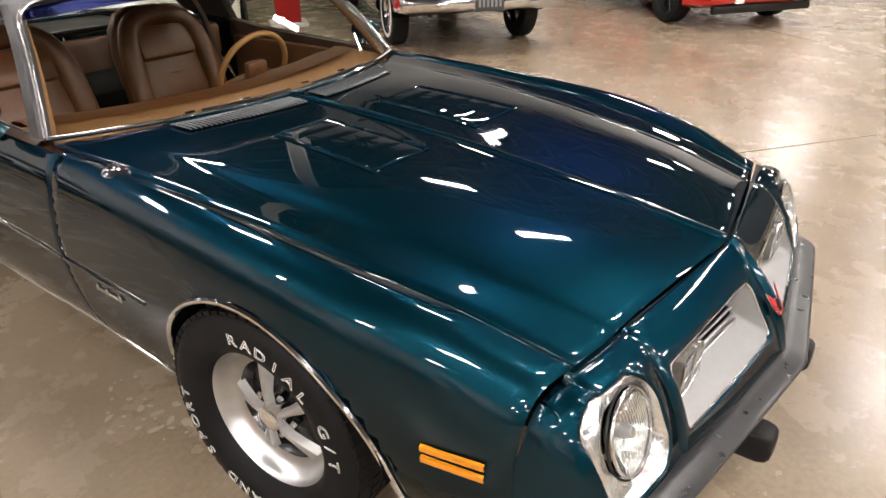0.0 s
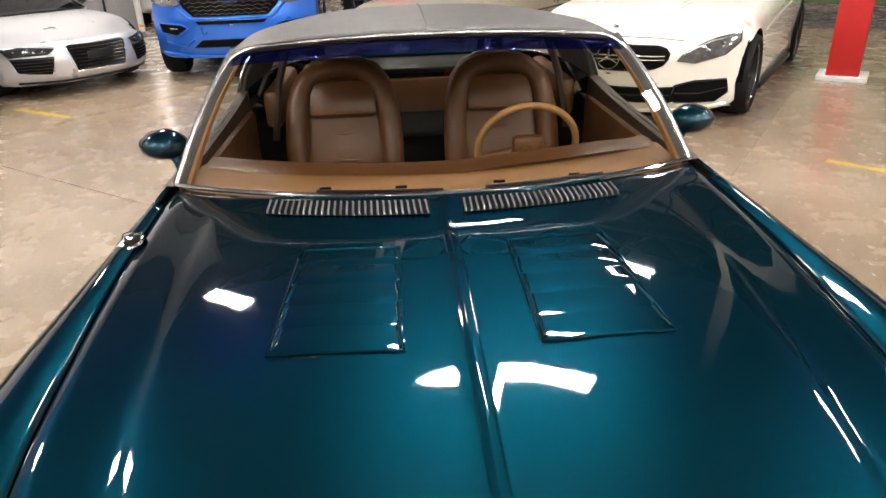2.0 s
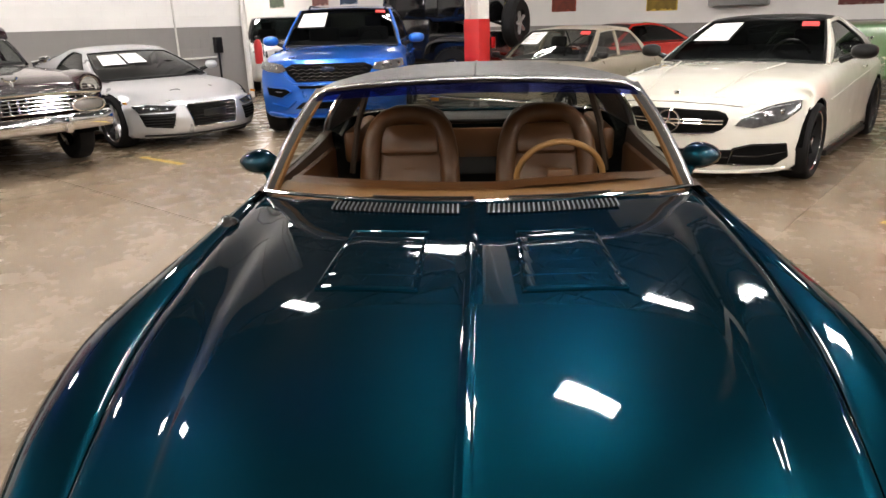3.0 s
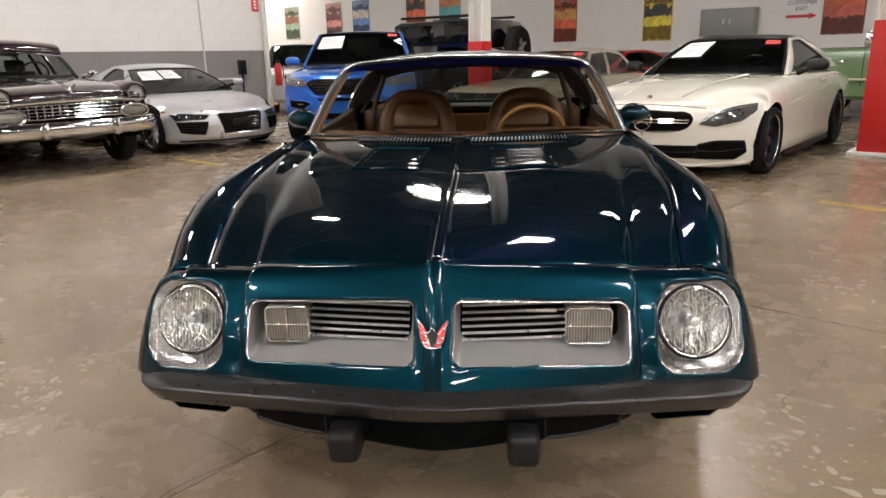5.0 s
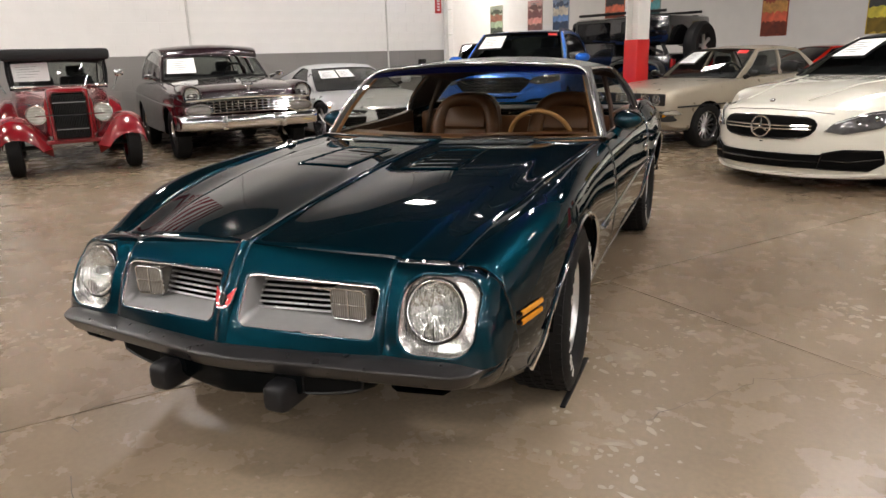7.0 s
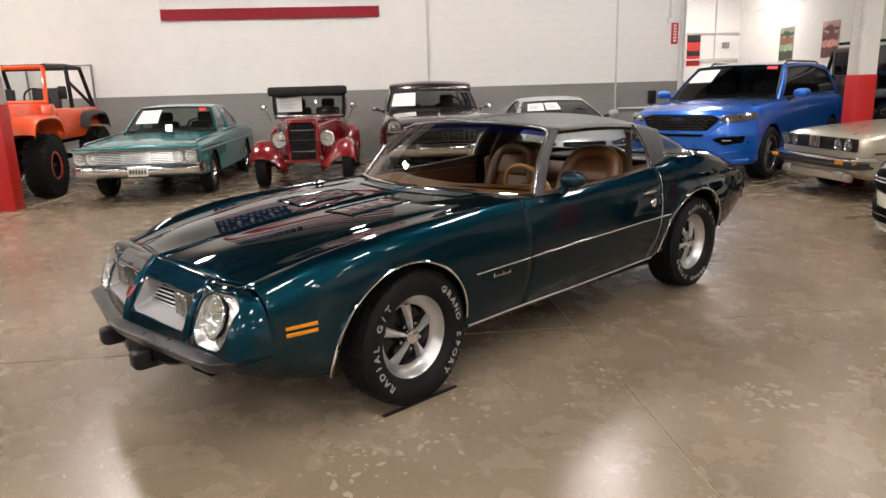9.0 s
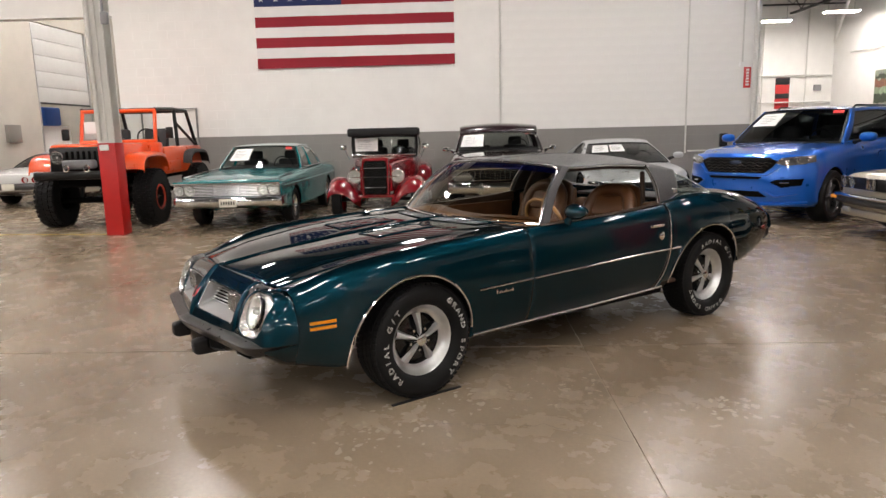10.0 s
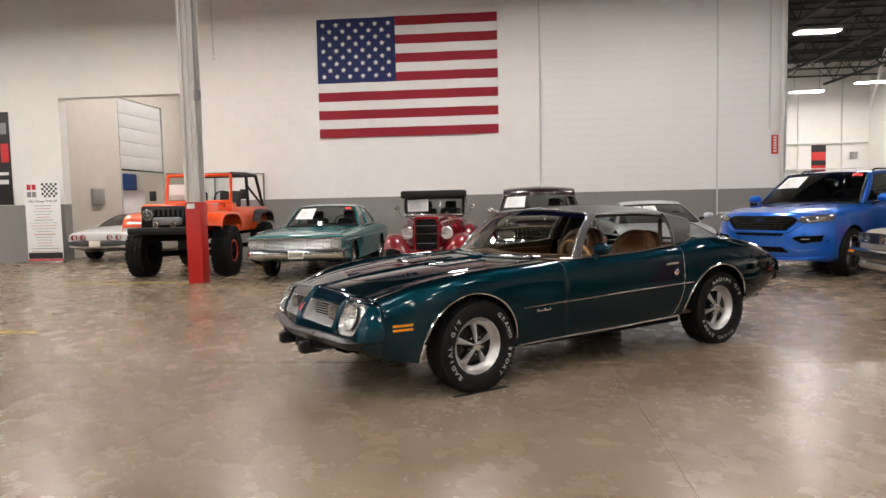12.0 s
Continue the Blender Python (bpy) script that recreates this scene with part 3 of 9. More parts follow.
def hero_wheel(parent, x, y, side, steer=0.0, spin=0.0):
    m = pose(x, y, 0.335, 0, 0, steer) @ (Matrix.Identity(4) if side > 0 else Matrix.Rotation(math.pi, 4, "Z"))
    # rim barrel, lip and dish; outer face along +x
    bm = bmesh.new()
    lathe(bm, [(0.192, -0.11), (0.196, 0.0), (0.200, 0.052), (0.212, 0.066), (0.215, 0.074), (0.211, 0.079), (0.203, 0.074), (0.196, 0.060), (0.186, 0.036), (0.172, 0.026), (0.156, 0.022), (0.150, 0.0), (0.185, -0.03)], 56)
    w = part("wheel", moved(fixn(bm), m), POLISHED, parent, "polished rally wheel with trim ring")
    bm = bmesh.new()
    lathe(bm, [(0.153, -0.004), (0.146, -0.014), (0.135, -0.030), (0.08, -0.030), (0.05, -0.014), (0.0, -0.010)], 40)
    m = m @ Matrix.Translation((.028, 0, 0))
    part("wheel_centre", moved(fixn(bm), m), WHEEL_BLACK, w, "black painted wheel centre")
    for k in range(5):
        bm = bmesh.new()
        a = 2 * math.pi * k / 5 + 0.3 + spin
        rows = []
        for r, hw, h in ((0.040, 0.010, 0.034), (0.070, 0.012, 0.031), (0.115, 0.021, 0.019), (0.157, 0.030, 0.006)):
            rows.append([(h - 0.022, r, -hw), (h, r, -hw * 0.55), (h + 0.004, r, 0), (h, r, hw * 0.55), (h - 0.022, r, hw)])
        grid(bm, rows)
        moved(bm, Matrix.Rotation(a, 4, "X"))
        part("spoke", moved(fixn(bm), m), SPOKE, w)
        bm = bmesh.new()
        a2 = a + math.pi / 5
        lathe(bm, [(0.0, 0.022), (0.008, 0.022), (0.011, 0.012), (0.011, -0.012)], 6)
        moved(bm, Matrix.Translation((0, 0.066 * math.cos(a2), 0.066 * math.sin(a2))))
        part("lug_nut", moved(fixn(bm), m), CHROME, w)
    bm = bmesh.new()
    lathe(bm, [(0.0, 0.052), (0.022, 0.051), (0.036, 0.044), (0.040, 0.030), (0.044, -0.01)], 24)
    part("hub_cap", moved(fixn(bm), m), CHROME, w)
    m = m @ Matrix.Translation((-.028, 0, 0))
    bm = bmesh.new()
    prof = [(0.208, -0.10), (0.235, -0.112), (0.285, -0.116), (0.318, -0.104), (0.332, -0.084), (0.336, -0.05), (0.337, 0.0), (0.336, 0.05), (0.332, 0.084), (0.318, 0.104), (0.300, 0.112), (0.285, 0.1155), (0.262, 0.116), (0.235, 0.111), (0.216, 0.094), (0.206, 0.074)]
    lathe(bm, prof, 72)
    t = part("tyre", moved(fixn(bm), m), RUBBER, w, "black tyre with raised white lettering")
    # tread blocks
    bm = bmesh.new()
    for k in range(60):
        a = 2 * math.pi * k / 60
        for j, (h, wd) in enumerate(((-0.082, 0.034), (-0.042, 0.030), (0.0, 0.026), (0.042, 0.030), (0.082, 0.034))):
            q = Matrix.Rotation(a + (0.05 if j % 2 else 0.0), 4, "X") @ Matrix.Rotation(0.35 * (1 if j < 2 else -1), 4, "Z")
            r = 0.336 - (0.006 if abs(h) > 0.06 else 0)
            bmesh.ops.create_cube(bm, size=1.0, matrix=Matrix.Rotation(a + (0.05 if j % 2 else 0.0), 4, "X") @ Matrix.Translation((h, 0, r)) @ Matrix.Diagonal((wd, 0.027, 0.012, 1)))
    tr = part("tread", moved(bm, m), RUBBER, w, smooth=False)
    # lettering round the sidewall
    for body, mid, first in (("RADIAL", math.pi, -4.5), ("G/T", math.pi, 2.5), ("GRAND", 0.0, -5.0), ("SPORT", 0.0, 1.0)):
        for i, ch in enumerate(body):
            tb = text_mesh(ch, 0.043, 0.0, .0011)
            bmesh.ops.scale(tb, vec=(1.25, 1.0, 1.0), verts=tb.verts[:])
            # letters stand with their tops outwards
            a = mid - (first + i) * 0.178 + spin
            q = Matrix.Rotation(a, 4, "X") @ Matrix.Translation((0.1190, 0.272, 0)) @ Matrix(((0, 0, 1, 0), (0, 1, 0, 0), (-1, 0, 0, 0), (0, 0, 0, 1)))
            part("sidewall_letter", moved(tb, m @ q), WHITE_LETTER, w, smooth=False)
    return w


def bucket_seat(m, mat_):
    """High-backed bucket seat facing -y."""
    root = thing("bucket_seat", m, "brown leather high-back bucket seat inside the coupe", "car seat", "front seats")
    def slab(name, secs, parent):
        bm = bmesh.new()
        rows = []
        for (cy, cz, hw, t, up) in secs:
            n = 14
            ring = []
            for k in range(n):
                a = 2 * math.pi * k / n
                ca, sa = math.cos(a), math.sin(a)
                ex = abs(ca) ** 0.6 * (1 if ca > 0 else -1)
                ey = abs(sa) ** 0.75 * (1 if sa > 0 else -1)
                ring.append((hw * ex, cy + t * ey * (1 - up), cz + t * ey * up))
            rows.append(ring)
        vs = grid(bm, rows, True)
        cap(bm, vs[0][::-1]); cap(bm, vs[-1])
        fixn(bm)
        return part(name, bm, mat_, parent)
    slab("backrest", [(.26, .18, .24, .05, 0), (.28, .25, .255, .085, 0), (.33, .42, .26, .09, 0), (.39, .58, .255, .085, 0), (.435, .70, .225, .075, 0), (.46, .77, .17, .055, 0), (.465, .80, .09, .03, 0)], root)
    bm = bmesh.new()
    for zc in (.30, .36, .42, .48):
        tube(bm, [(-.13, .205 + .36 * (zc - .25), zc), (0, .190 + .36 * (zc - .25), zc), (.13, .205 + .36 * (zc - .25), zc)], .012, 8)
    part("back_insert", fixn(bm), mat_, root)
    # padded roll round the back and the head pad inside it
    bm = bmesh.new()
    arch = [(-.215, .20, .20), (-.222, .222, .34), (-.220, .262, .48), (-.208, .305, .60), (-.175, .345, .69), (-.11, .372, .742), (0, .382, .758)]
    arch += [(-x, y, z) for x, y, z in arch[-2::-1]]
    tube(bm, spread(arch, 3), .052, 12)
    part("bolster", fixn(bm), mat_, root, "rolled leather bolster")
    bm = bmesh.new()
    box(bm, 0, 0, 0, .32, .09, .17, .03)
    moved(bm, pose(0, .335, .625, -24))
    part("head_pad", fixn(bm), mat_, root)
    slab("seat", [(-.28, .20, .20, .06, 1), (-.24, .20, .245, .085, 1), (0, .17, .255, .09, 1), (.22, .14, .25, .08, 1), (.27, .13, .2, .05, 1)], root)
    bm = bmesh.new()
    box(bm, 0, -.02, .035, .36, .40, .09, .01)
    part("seat_base", bm, BLACK, root)
    return root


def build_hero():
    car = thing("coupe_car", None, "dark teal 1970s coupe with grey vinyl roof on the concrete floor", "car")
    step = 0.035
    # hood
    hood_names = ["centre", "rib", "flat", "mid", "ridge", "fall", "gap"]
    def pull(row, d):
        """Ease the outer edge in for the shut line."""
        r = list(row)
        x, y, z = r[-1]
        r[-1] = (x - d, y, z - 0.001)
        return r
    rows = [pull(on_lines(hood_names, y, True), 0.002) for y in arange(-2.232, -0.60, 0.03)]
    hood = panel("hood", rows, car, TEAL, both=True, label="teal metallic hood with centre crease")
    # slotted air intakes at the rear of the hood
    for s in (1, -1):
        bm = bmesh.new()
        vent_rows = []
        for y in (-0.752, -0.642):
            row = []
            for i in range(25):
                x = 0.045 + 0.45 * i / 24
                yy = y + 0.27 * x * x
                row.append((s * x, yy, cr(LINES["mid"], yy, 2) + 0.0035))
            vent_rows.append(row)
        grid(bm, vent_rows)
        v = part("cowl_vent", fixn(bm), DARK, hood, "chrome-slatted cowl air intake")
        for i in range(27):
            x = 0.05 + 0.44 * i / 26
            y0, y1 = -0.748 + 0.27 * x * x, -0.646 + 0.27 * x * x
            bm = bmesh.new()
            za, zb = cr(LINES["mid"], y0, 2) + 0.008, cr(LINES["mid"], y1, 2) + 0.008
            tube(bm, [(s * x, y0, za - .004), (s * (x + .002), y0 + .012, za), (s * (x + .004), y1 - .012, zb), (s * (x + .006), y1, zb - .004)], 0.0029, 5)
            part("vent_slat", fixn(bm), VENT, v)
    # louvred scoops on the hood
    for s in (1, -1):
        bm = bmesh.new()
        n = 5
        def zh(x, y):
            row = on_lines(hood_names, y - sweep_cowl(x, y), True)
            for (xa, _, za), (xb, _, zb) in zip(row, row[1:]):
                if xa <= x <= xb:
                    return za + (zb - za) * (x - xa) / (xb - xa)
            return row[-1][2]
        rows = []
        y0, y1 = -1.358, -0.940
        def taper(x, y):
            return .138 + (x - .138) * (1 - .09 * (y - y0) / (y1 - y0))
        for i in range(n):
            ya, yb = y0 + (y1 - y0) * i / n, y0 + (y1 - y0) * (i + 1) / n
            for yy, dz in ((ya, 0.0028), (ya + .004, 0.0034), (ya + .045, 0.0031), (yb - .001, 0.0028)):
                rows.append([(s * taper(x, yy), yy, zh(taper(x, yy), yy) + dz * (0.5 if x in (.134, .388) else 1)) for x in (.134, .146, .20, .27, .33, .376, .388)])
        grid(bm, rows)
        fixn(bm)
        sc = part("hood_louvre", bm, TEAL, hood, "teal five-slat louvre panel")
        bm = bmesh.new()
        loop = [(.132, y0 - .003), (.390, y0 - .003), (taper(.390, y1), y1 + .003), (taper(.132, y1), y1 + .003)]
        pts = []
        for (xa, ya), (xb, yb) in zip(loop, loop[1:] + loop[:1]):
            for k in range(8):
                x, y = xa + (xb - xa) * k / 8, ya + (yb - ya) * k / 8
                pts.append((s * x, y, zh(x, y) + .003))
        tube(bm, pts, .0030, 5, closed=True)
        part("louvre_edge", fixn(bm), TEAL, sc)
        # rolled end of each slat along the sides
        for xe, way in ((.139, 1), (.383, -1)):
            for i in range(n):
                ya, yb = y0 + (y1 - y0) * i / n + .006, y0 + (y1 - y0) * (i + 1) / n - .003
                bm = bmesh.new()
                tube(bm, [(s * (taper(xe, yy) + way * .005 * f), yy, zh(taper(xe, yy), yy) + .002 + .0035 * (1 - f)) for yy, f in ((ya, 0), (ya + .02, .2), ((ya + yb) / 2, .5), (yb, 1))], .0036, 6)
                part("slat_end", fixn(bm), TEAL, sc)
    # fenders, doors, quarters
    for s in (1, -1):
        def flip(rows):
            return [[(s * x, y, z) for x, y, z in r] for r in rows]
        names = ["gap"] + SIDE
        rows = [on_lines(names, y, sub=5) for y in arange(-2.232, -0.5495, step)]
        rows = [[(r[0][0] + .0025, r[0][1], r[0][2] - .001)] + r[1:] for r in rows]
        fender = panel("fender", flip(rows), car, TEAL, arches=[ARCH_F])
        rows = [on_lines(SIDE, y, sub=6) for y in arange(-0.546, 0.742, 0.04)]
        def shut(x, y, z):
            """Carry the rear shut line of the door back at the top and forward at the sill."""
            w = max(0.0, 1 - abs(y - .745) / .30)
            k = min(1.0, max(0.0, (z - .30) / .34))
            return (x, y + (-.04 + .115 * math.sin(k * math.pi / 2)) * w * w * (3 - 2 * w), z)
        rows = [[shut(*p) for p in r] for r in rows]
        door = panel("door", flip(rows), car, TEAL)
        bm = bmesh.new()
        tube(bm, [(s * (x + .001), y + .002, z) for x, y, z in rows[-1][2:]], .0045, 6)
        part("door_edge_trim", fixn(bm), CHROME, door, "thin bright door edge guard")
        rows = [[shut(*p) for p in on_lines(SIDE, y, sub=6)] for y in arange(0.748, 2.50, step)]
        quarter = panel("quarter_panel", flip(rows), car, TEAL, arches=[ARCH_R])
        # mouldings
        for par, ya, yb in ((fender, -0.985, -0.556), (door, -0.542, 0.800), (quarter, 0.822, 0.92)):
            bm = bmesh.new()
            ys = arange(ya, yb, 0.05)
            zz = [0.58 + 0.02 * (y + 1) for y in ys]
            tube(bm, [(s * (flank_x(y, z) + .001), y, z) for y, z in zip(ys, zz)], .0065, 8)
            part("side_moulding", fixn(bm), CHROME, par, "thin chrome side moulding")
        bm = bmesh.new()
        ys = arange(-1.0, 0.80, 0.05)
        tube(bm, [(s * (side_at(y, "sill").x + .002), y, side_at(y, "sill").z + .012) for y in ys], .010, 8)
        part("rocker_moulding", fixn(bm), CHROME, car, "bright rocker moulding")
        for par, (yc, zc, r), a0, a1 in ((fender, ARCH_F, -9, 176), (quarter, ARCH_R, 4, 176)):
            bm = bmesh.new()
            pts = []
            for k in range(41):
                a = radians(a0 + (a1 - a0) * k / 40)
                y, z = yc - r * math.cos(a), zc + r * math.sin(a)
                if par is fender and k < 8:
                    y -= 0.012 * ((8 - k) / 8) ** 2
                pts.append((s * (flank_x(y, z) + .002), y, z))
            tube(bm, pts, .0075, 6)
            part("arch_trim", fixn(bm), CHROME, par, "chrome wheel-arch lip")
            # arch lining in near-black, its shade put into the colour
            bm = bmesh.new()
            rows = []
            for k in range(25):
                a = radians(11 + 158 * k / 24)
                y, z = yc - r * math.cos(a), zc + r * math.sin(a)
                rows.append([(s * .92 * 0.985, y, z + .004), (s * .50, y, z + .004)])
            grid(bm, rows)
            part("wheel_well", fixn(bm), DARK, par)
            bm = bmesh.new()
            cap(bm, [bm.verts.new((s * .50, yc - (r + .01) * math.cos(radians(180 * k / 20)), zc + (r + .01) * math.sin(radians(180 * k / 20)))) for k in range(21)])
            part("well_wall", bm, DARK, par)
        # front marker
        for k in range(2):
            bm = bmesh.new()
            y0, y1, zz = -2.055, -1.915, 0.520 + 0.030 * k
            ys = arange(y0, y1, .04)
            strip(bm, [(s * (flank_x(y - sweep_front(.88, y), zz) + .001), y, zz + .02 * (y - y0)) for y in ys], [(s, -.2, 0)] * len(ys), .018, .007)
            part("marker_lamp", fixn(bm), AMBER, fender, "amber side marker")
        # name script as bars
        bm = bmesh.new()
        for i, (dy, h) in enumerate(((-.075, .024), (-.055, .012), (-.038, .013), (-.020, .012), (-.003, .021), (.014, .012), (.031, .013), (.048, .022))):
            y = -.775 + dy
            zz = .535 + h / 2
            box(bm, s * (flank_x(y, zz) + .004), y, zz, .005, .011, h, .0015)
        part("name_script", bm, CHROME, fender)
        # door handle and lock
        bm = bmesh.new()
        y = .665
        xx = flank_x(y, .80)
        box(bm, s * (xx + .014), y, .806, .016, .13, .016, .006)
        box(bm, s * (xx + .002), y, .800, .010, .145, .022, .004)
        h = part("door_handle", bm, CHROME, door, "chrome lift-bar door handle")
        bm = bmesh.new()
        lathe(bm, [(0, .012), (.018, .011), (.030, .004), (.032, -.004)], 20)
        moved(bm, pose(s * flank_x(.70, .72), .715, .725) @ Matrix.Scale(s, 4, (1, 0, 0)))
        part("lock_badge", fixn(bm), CHROME, door)
        # mirror
        bm = bmesh.new()
        bmesh.ops.create_uvsphere(bm, u_segments=24, v_segments=14, radius=1.0)
        for v in bm.verts:
            x, y, z = v.co
            yy = y * .085 if y < 0 else y * .035
            v.co = Vector((x * .080, yy * .95, z * .052 * (1 - .12 * x * s)))
        moved(bm, pose(s * .905, -.165, .975, 0, 0, s * 12))
        mir = part("door_mirror", fixn(bm), TEAL, door, "teal bullet door mirror")
        bm = bmesh.new()
        tube(bm, [(s * .845, -.19, .90), (s * .86, -.185, .925), (s * .885, -.175, .95)], [.03, .022, .02], 10)
        part("mirror_foot", fixn(bm), TEAL, mir)
        bm = bmesh.new()
        lathe(bm, [(0, .0), (.066, .0), (.070, -.004)], 24, axis="y")
        for v in bm.verts:
            v.co.z *= .56
        moved(bm, pose(s * .905 - s * .006, -.128, .975, 0, 0, s * 12))
        part("mirror_glass", fixn(bm), CHROME, mir)
    # body floor
    bm = bmesh.new()
    box(bm, 0, 0, .28, 1.6, 1.75, .05, .01)
    box(bm, 0, -1.42, .50, .96, 1.45, .40, .02)
    box(bm, 0, 1.55, .52, .98, 1.5, .36, .02)
    # two unseen trays, added to block light and darken the floor below
    box(bm, 0, -2.04, .385, .96, .42, .05, .01)
    box(bm, 0, 2.02, .43, 1.30, .60, .06, .01)
    part("underbody", bm, DARK, car)
    # ---- nose fascia ----
    NOSE = [  # x, top y, top z, bottom x, bottom y
        (0, -2.240, .768, 0, -2.425), (.014, -2.238, .768, .014, -2.423), (.04, -2.234, .757, .04, -2.418), (.30, -2.198, .741, .30, -2.380),
        (.495, -2.171, .732, .50, -2.345), (.535, -2.165, .722, .545, -2.338), (.675, -2.146, .722, .70, -2.318), (.765, -2.133, .715, .800, -2.300),
        (.800, -2.128, .694, .846, -2.272), (.826, -2.124, .667, .864, -2.228), (.844, -2.121, .625, .873, -2.175), (.856, -2.118, .585, .878, -2.12)]
    NX = [(i, *r) for i, r in enumerate(NOSE)]

    EXPO = [(0, .85), (2, .80), (3, .62), (4, .50), (5, .42), (6, .34), (8, .36), (9, .5), (10, .7), (11, .8)]

    def fascia(p, v, s=1):
        """p: place along the hood edge and down the fender; v 0 at that edge, 1 at the bumper."""
        xt, yt, zt, xb, yb = (cr(NX, p, k) for k in range(1, 6))
        zb = .466 - .004 * (xb / .85) ** 2
        fade = max(0, min(1, (11 - p) / 4))
        bul = math.sin(math.pi * v) * .012 * fade
        if p < 2:
            bul += .022 * (1 - p / 2) * math.sin(math.pi * v)
        bul -= .015 * math.exp(-((p - 4.9) / .42) ** 2) * min(1, 5 * v) * min(1, 5 * (1 - v))
        return Vector((s * (xt + (xb - xt) * v + (1 - fade) * .008 * math.sin(math.pi * v)), yt + (yb - yt) * v ** cr(EXPO, p, 1) - bul, zt + (zb - zt) * v))
    G = (.049, .506, .676, .532)      # grille opening: x inner, x outer, z top, z bottom
    LH = (.579, .805, .704, .494)     # headlamp opening
    bm = bmesh.new()
    ps = arange(0, 11, .0625)
    vs_n = 56
    cols = [(p, -1) for p in ps[::-1]] + [(p, 1) for p in ps[1:]]
    grid(bm, [[fascia(p, i / vs_n, sg) for p, sg in cols] for i in range(vs_n + 1)])
    def skew(o, x):
        """The grille openings fall a little towards the outside at the top."""
        return -.008 * (x - .28) / .23 if o is G else 0.0

    def rounded(co, o, r=.024):
        x = abs(co.x)
        z = co.z - skew(o, x)
        if not (o[0] < x < o[1] and o[3] < z < o[2]):
            return False
        dx, dz = min(x - o[0], o[1] - x), min(z - o[3], o[2] - z)
        return not (dx < r and dz < r and (r - dx) ** 2 + (r - dz) ** 2 > r * r)
    dead = [f for f in bm.faces if rounded(f.calc_center_median(), G) or rounded(f.calc_center_median(), LH, .063)]
    bmesh.ops.delete(bm, geom=dead, context="FACES")
    # draw the cut edges onto the outlines of the openings
    def outline(o, r):
        out = []
        for cx, cz, a0 in ((o[1] - r, o[2] - r, 0), (o[0] + r, o[2] - r, 90), (o[0] + r, o[3] + r, 180), (o[1] - r, o[3] + r, 270)):
            out += [(cx + r * math.cos(radians(a0 + 9 * k)), cz + r * math.sin(radians(a0 + 9 * k))) for k in range(11)]
        dense = []
        for (xa, za), (xb, zb) in zip(out, out[1:] + out[:1]):
            n_ = max(1, int(math.hypot(xb - xa, zb - za) / .004))
            dense += [(xa + (xb - xa) * k / n_, za + (zb - za) * k / n_) for k in range(n_)]
        return [(x, z + skew(o, x)) for x, z in dense]
    rims = outline(G, .024) + outline(LH, .063)
    for v in bm.verts:
        if v.is_boundary:
            x, z = abs(v.co.x), v.co.z
            near = min(rims, key=lambda q: (q[0] - x) ** 2 + (q[1] - z) ** 2)
            if math.hypot(near[0] - x, near[1] - z) < .016:
                v.co.x, v.co.z = math.copysign(near[0], v.co.x), near[1]
    inner = [v for v in bm.verts if not v.is_boundary]
    for _ in range(4):
        bmesh.ops.smooth_vert(bm, verts=inner, factor=.5, use_axis_x=True, use_axis_y=True, use_axis_z=True)
    fixn(bm)
    nose = part("nose_panel", bm, TEAL, car, "teal nose with twin grilles")
    nose.modifiers.new("thick", "SOLIDIFY").thickness = .01
    nose.modifiers["thick"].offset = 1

    def fy(x, z):
        """Depth of the fascia at a place."""
        x = min(abs(x), .855)
        lo, hi = 0.0, 1.0
        for _ in range(18):
            m_ = (lo + hi) / 2
            p, q = 0.0, 11.0
            for _ in range(14):
                h_ = (p + q) / 2
                if fascia(h_, m_).x < x:
                    p = h_
                else:
                    q = h_
            if fascia(p, m_).z > z:
                lo = m_
            else:
                hi = m_
        return fascia(p, lo).y

    def loop_of(o, s, r, n=6, grow=0.0):
        pts = []
        for cx, cz, a0 in ((o[1] - r, o[2] - r, 0), (o[0] + r, o[2] - r, 90), (o[0] + r, o[3] + r, 180), (o[1] - r, o[3] + r, 270)):
            for k in range(n + 1):
                a = radians(a0 + 90 * k / n)
                px = cx + (r + grow) * math.cos(a)
                pts.append((s * px, cz + (r + grow) * math.sin(a) + skew(o, px)))
        return pts
    for s in (1, -1):
        # grille bucket
        lp = loop_of(G, s, .024)
        bm = bmesh.new()
        def ring(depth, shrink, dzb=0.0):
            out = []
            cx, cz = s * (G[0] + G[1]) / 2, (G[2] + G[3]) / 2
            for x, z in lp:
                xx, zz = cx + (x - cx) * shrink, cz + (z - cz) * shrink
                if z < cz:
                    zz += dzb
                out.append((xx, fy(x, z) + depth, zz))
            return out
        grid(bm, [ring(-.001, 1.012), ring(-.005, 1.0), ring(.0, .985), ring(.045, .955, .016), ring(.095, .93, .034)], True)
        gb = part("grille", fixn(bm), SILVER, nose, "silver grille surround with black bars")
        bm = bmesh.new()
        tube(bm, [(x, fy(x, z) - .006, z) for x, z in lp], .0034, 6, closed=True)
        part("grille_trim", fixn(bm), SATIN, gb)
        bm = bmesh.new()
        cap(bm, [bm.verts.new(p) for p in ring(.092, .935, .032)])
        part("grille_back", fixn(bm), DARK, gb)
        for k in range(6):
            bm = bmesh.new()
            z = .577 + .0155 * k
            pts = [(s * x, fy(x, z) + .062, z) for x in arange(G[0] + .022, .345, .045)]
            tube(bm, pts, .0038, 6)
            part("grille_bar", fixn(bm), BRUSHED, gb)
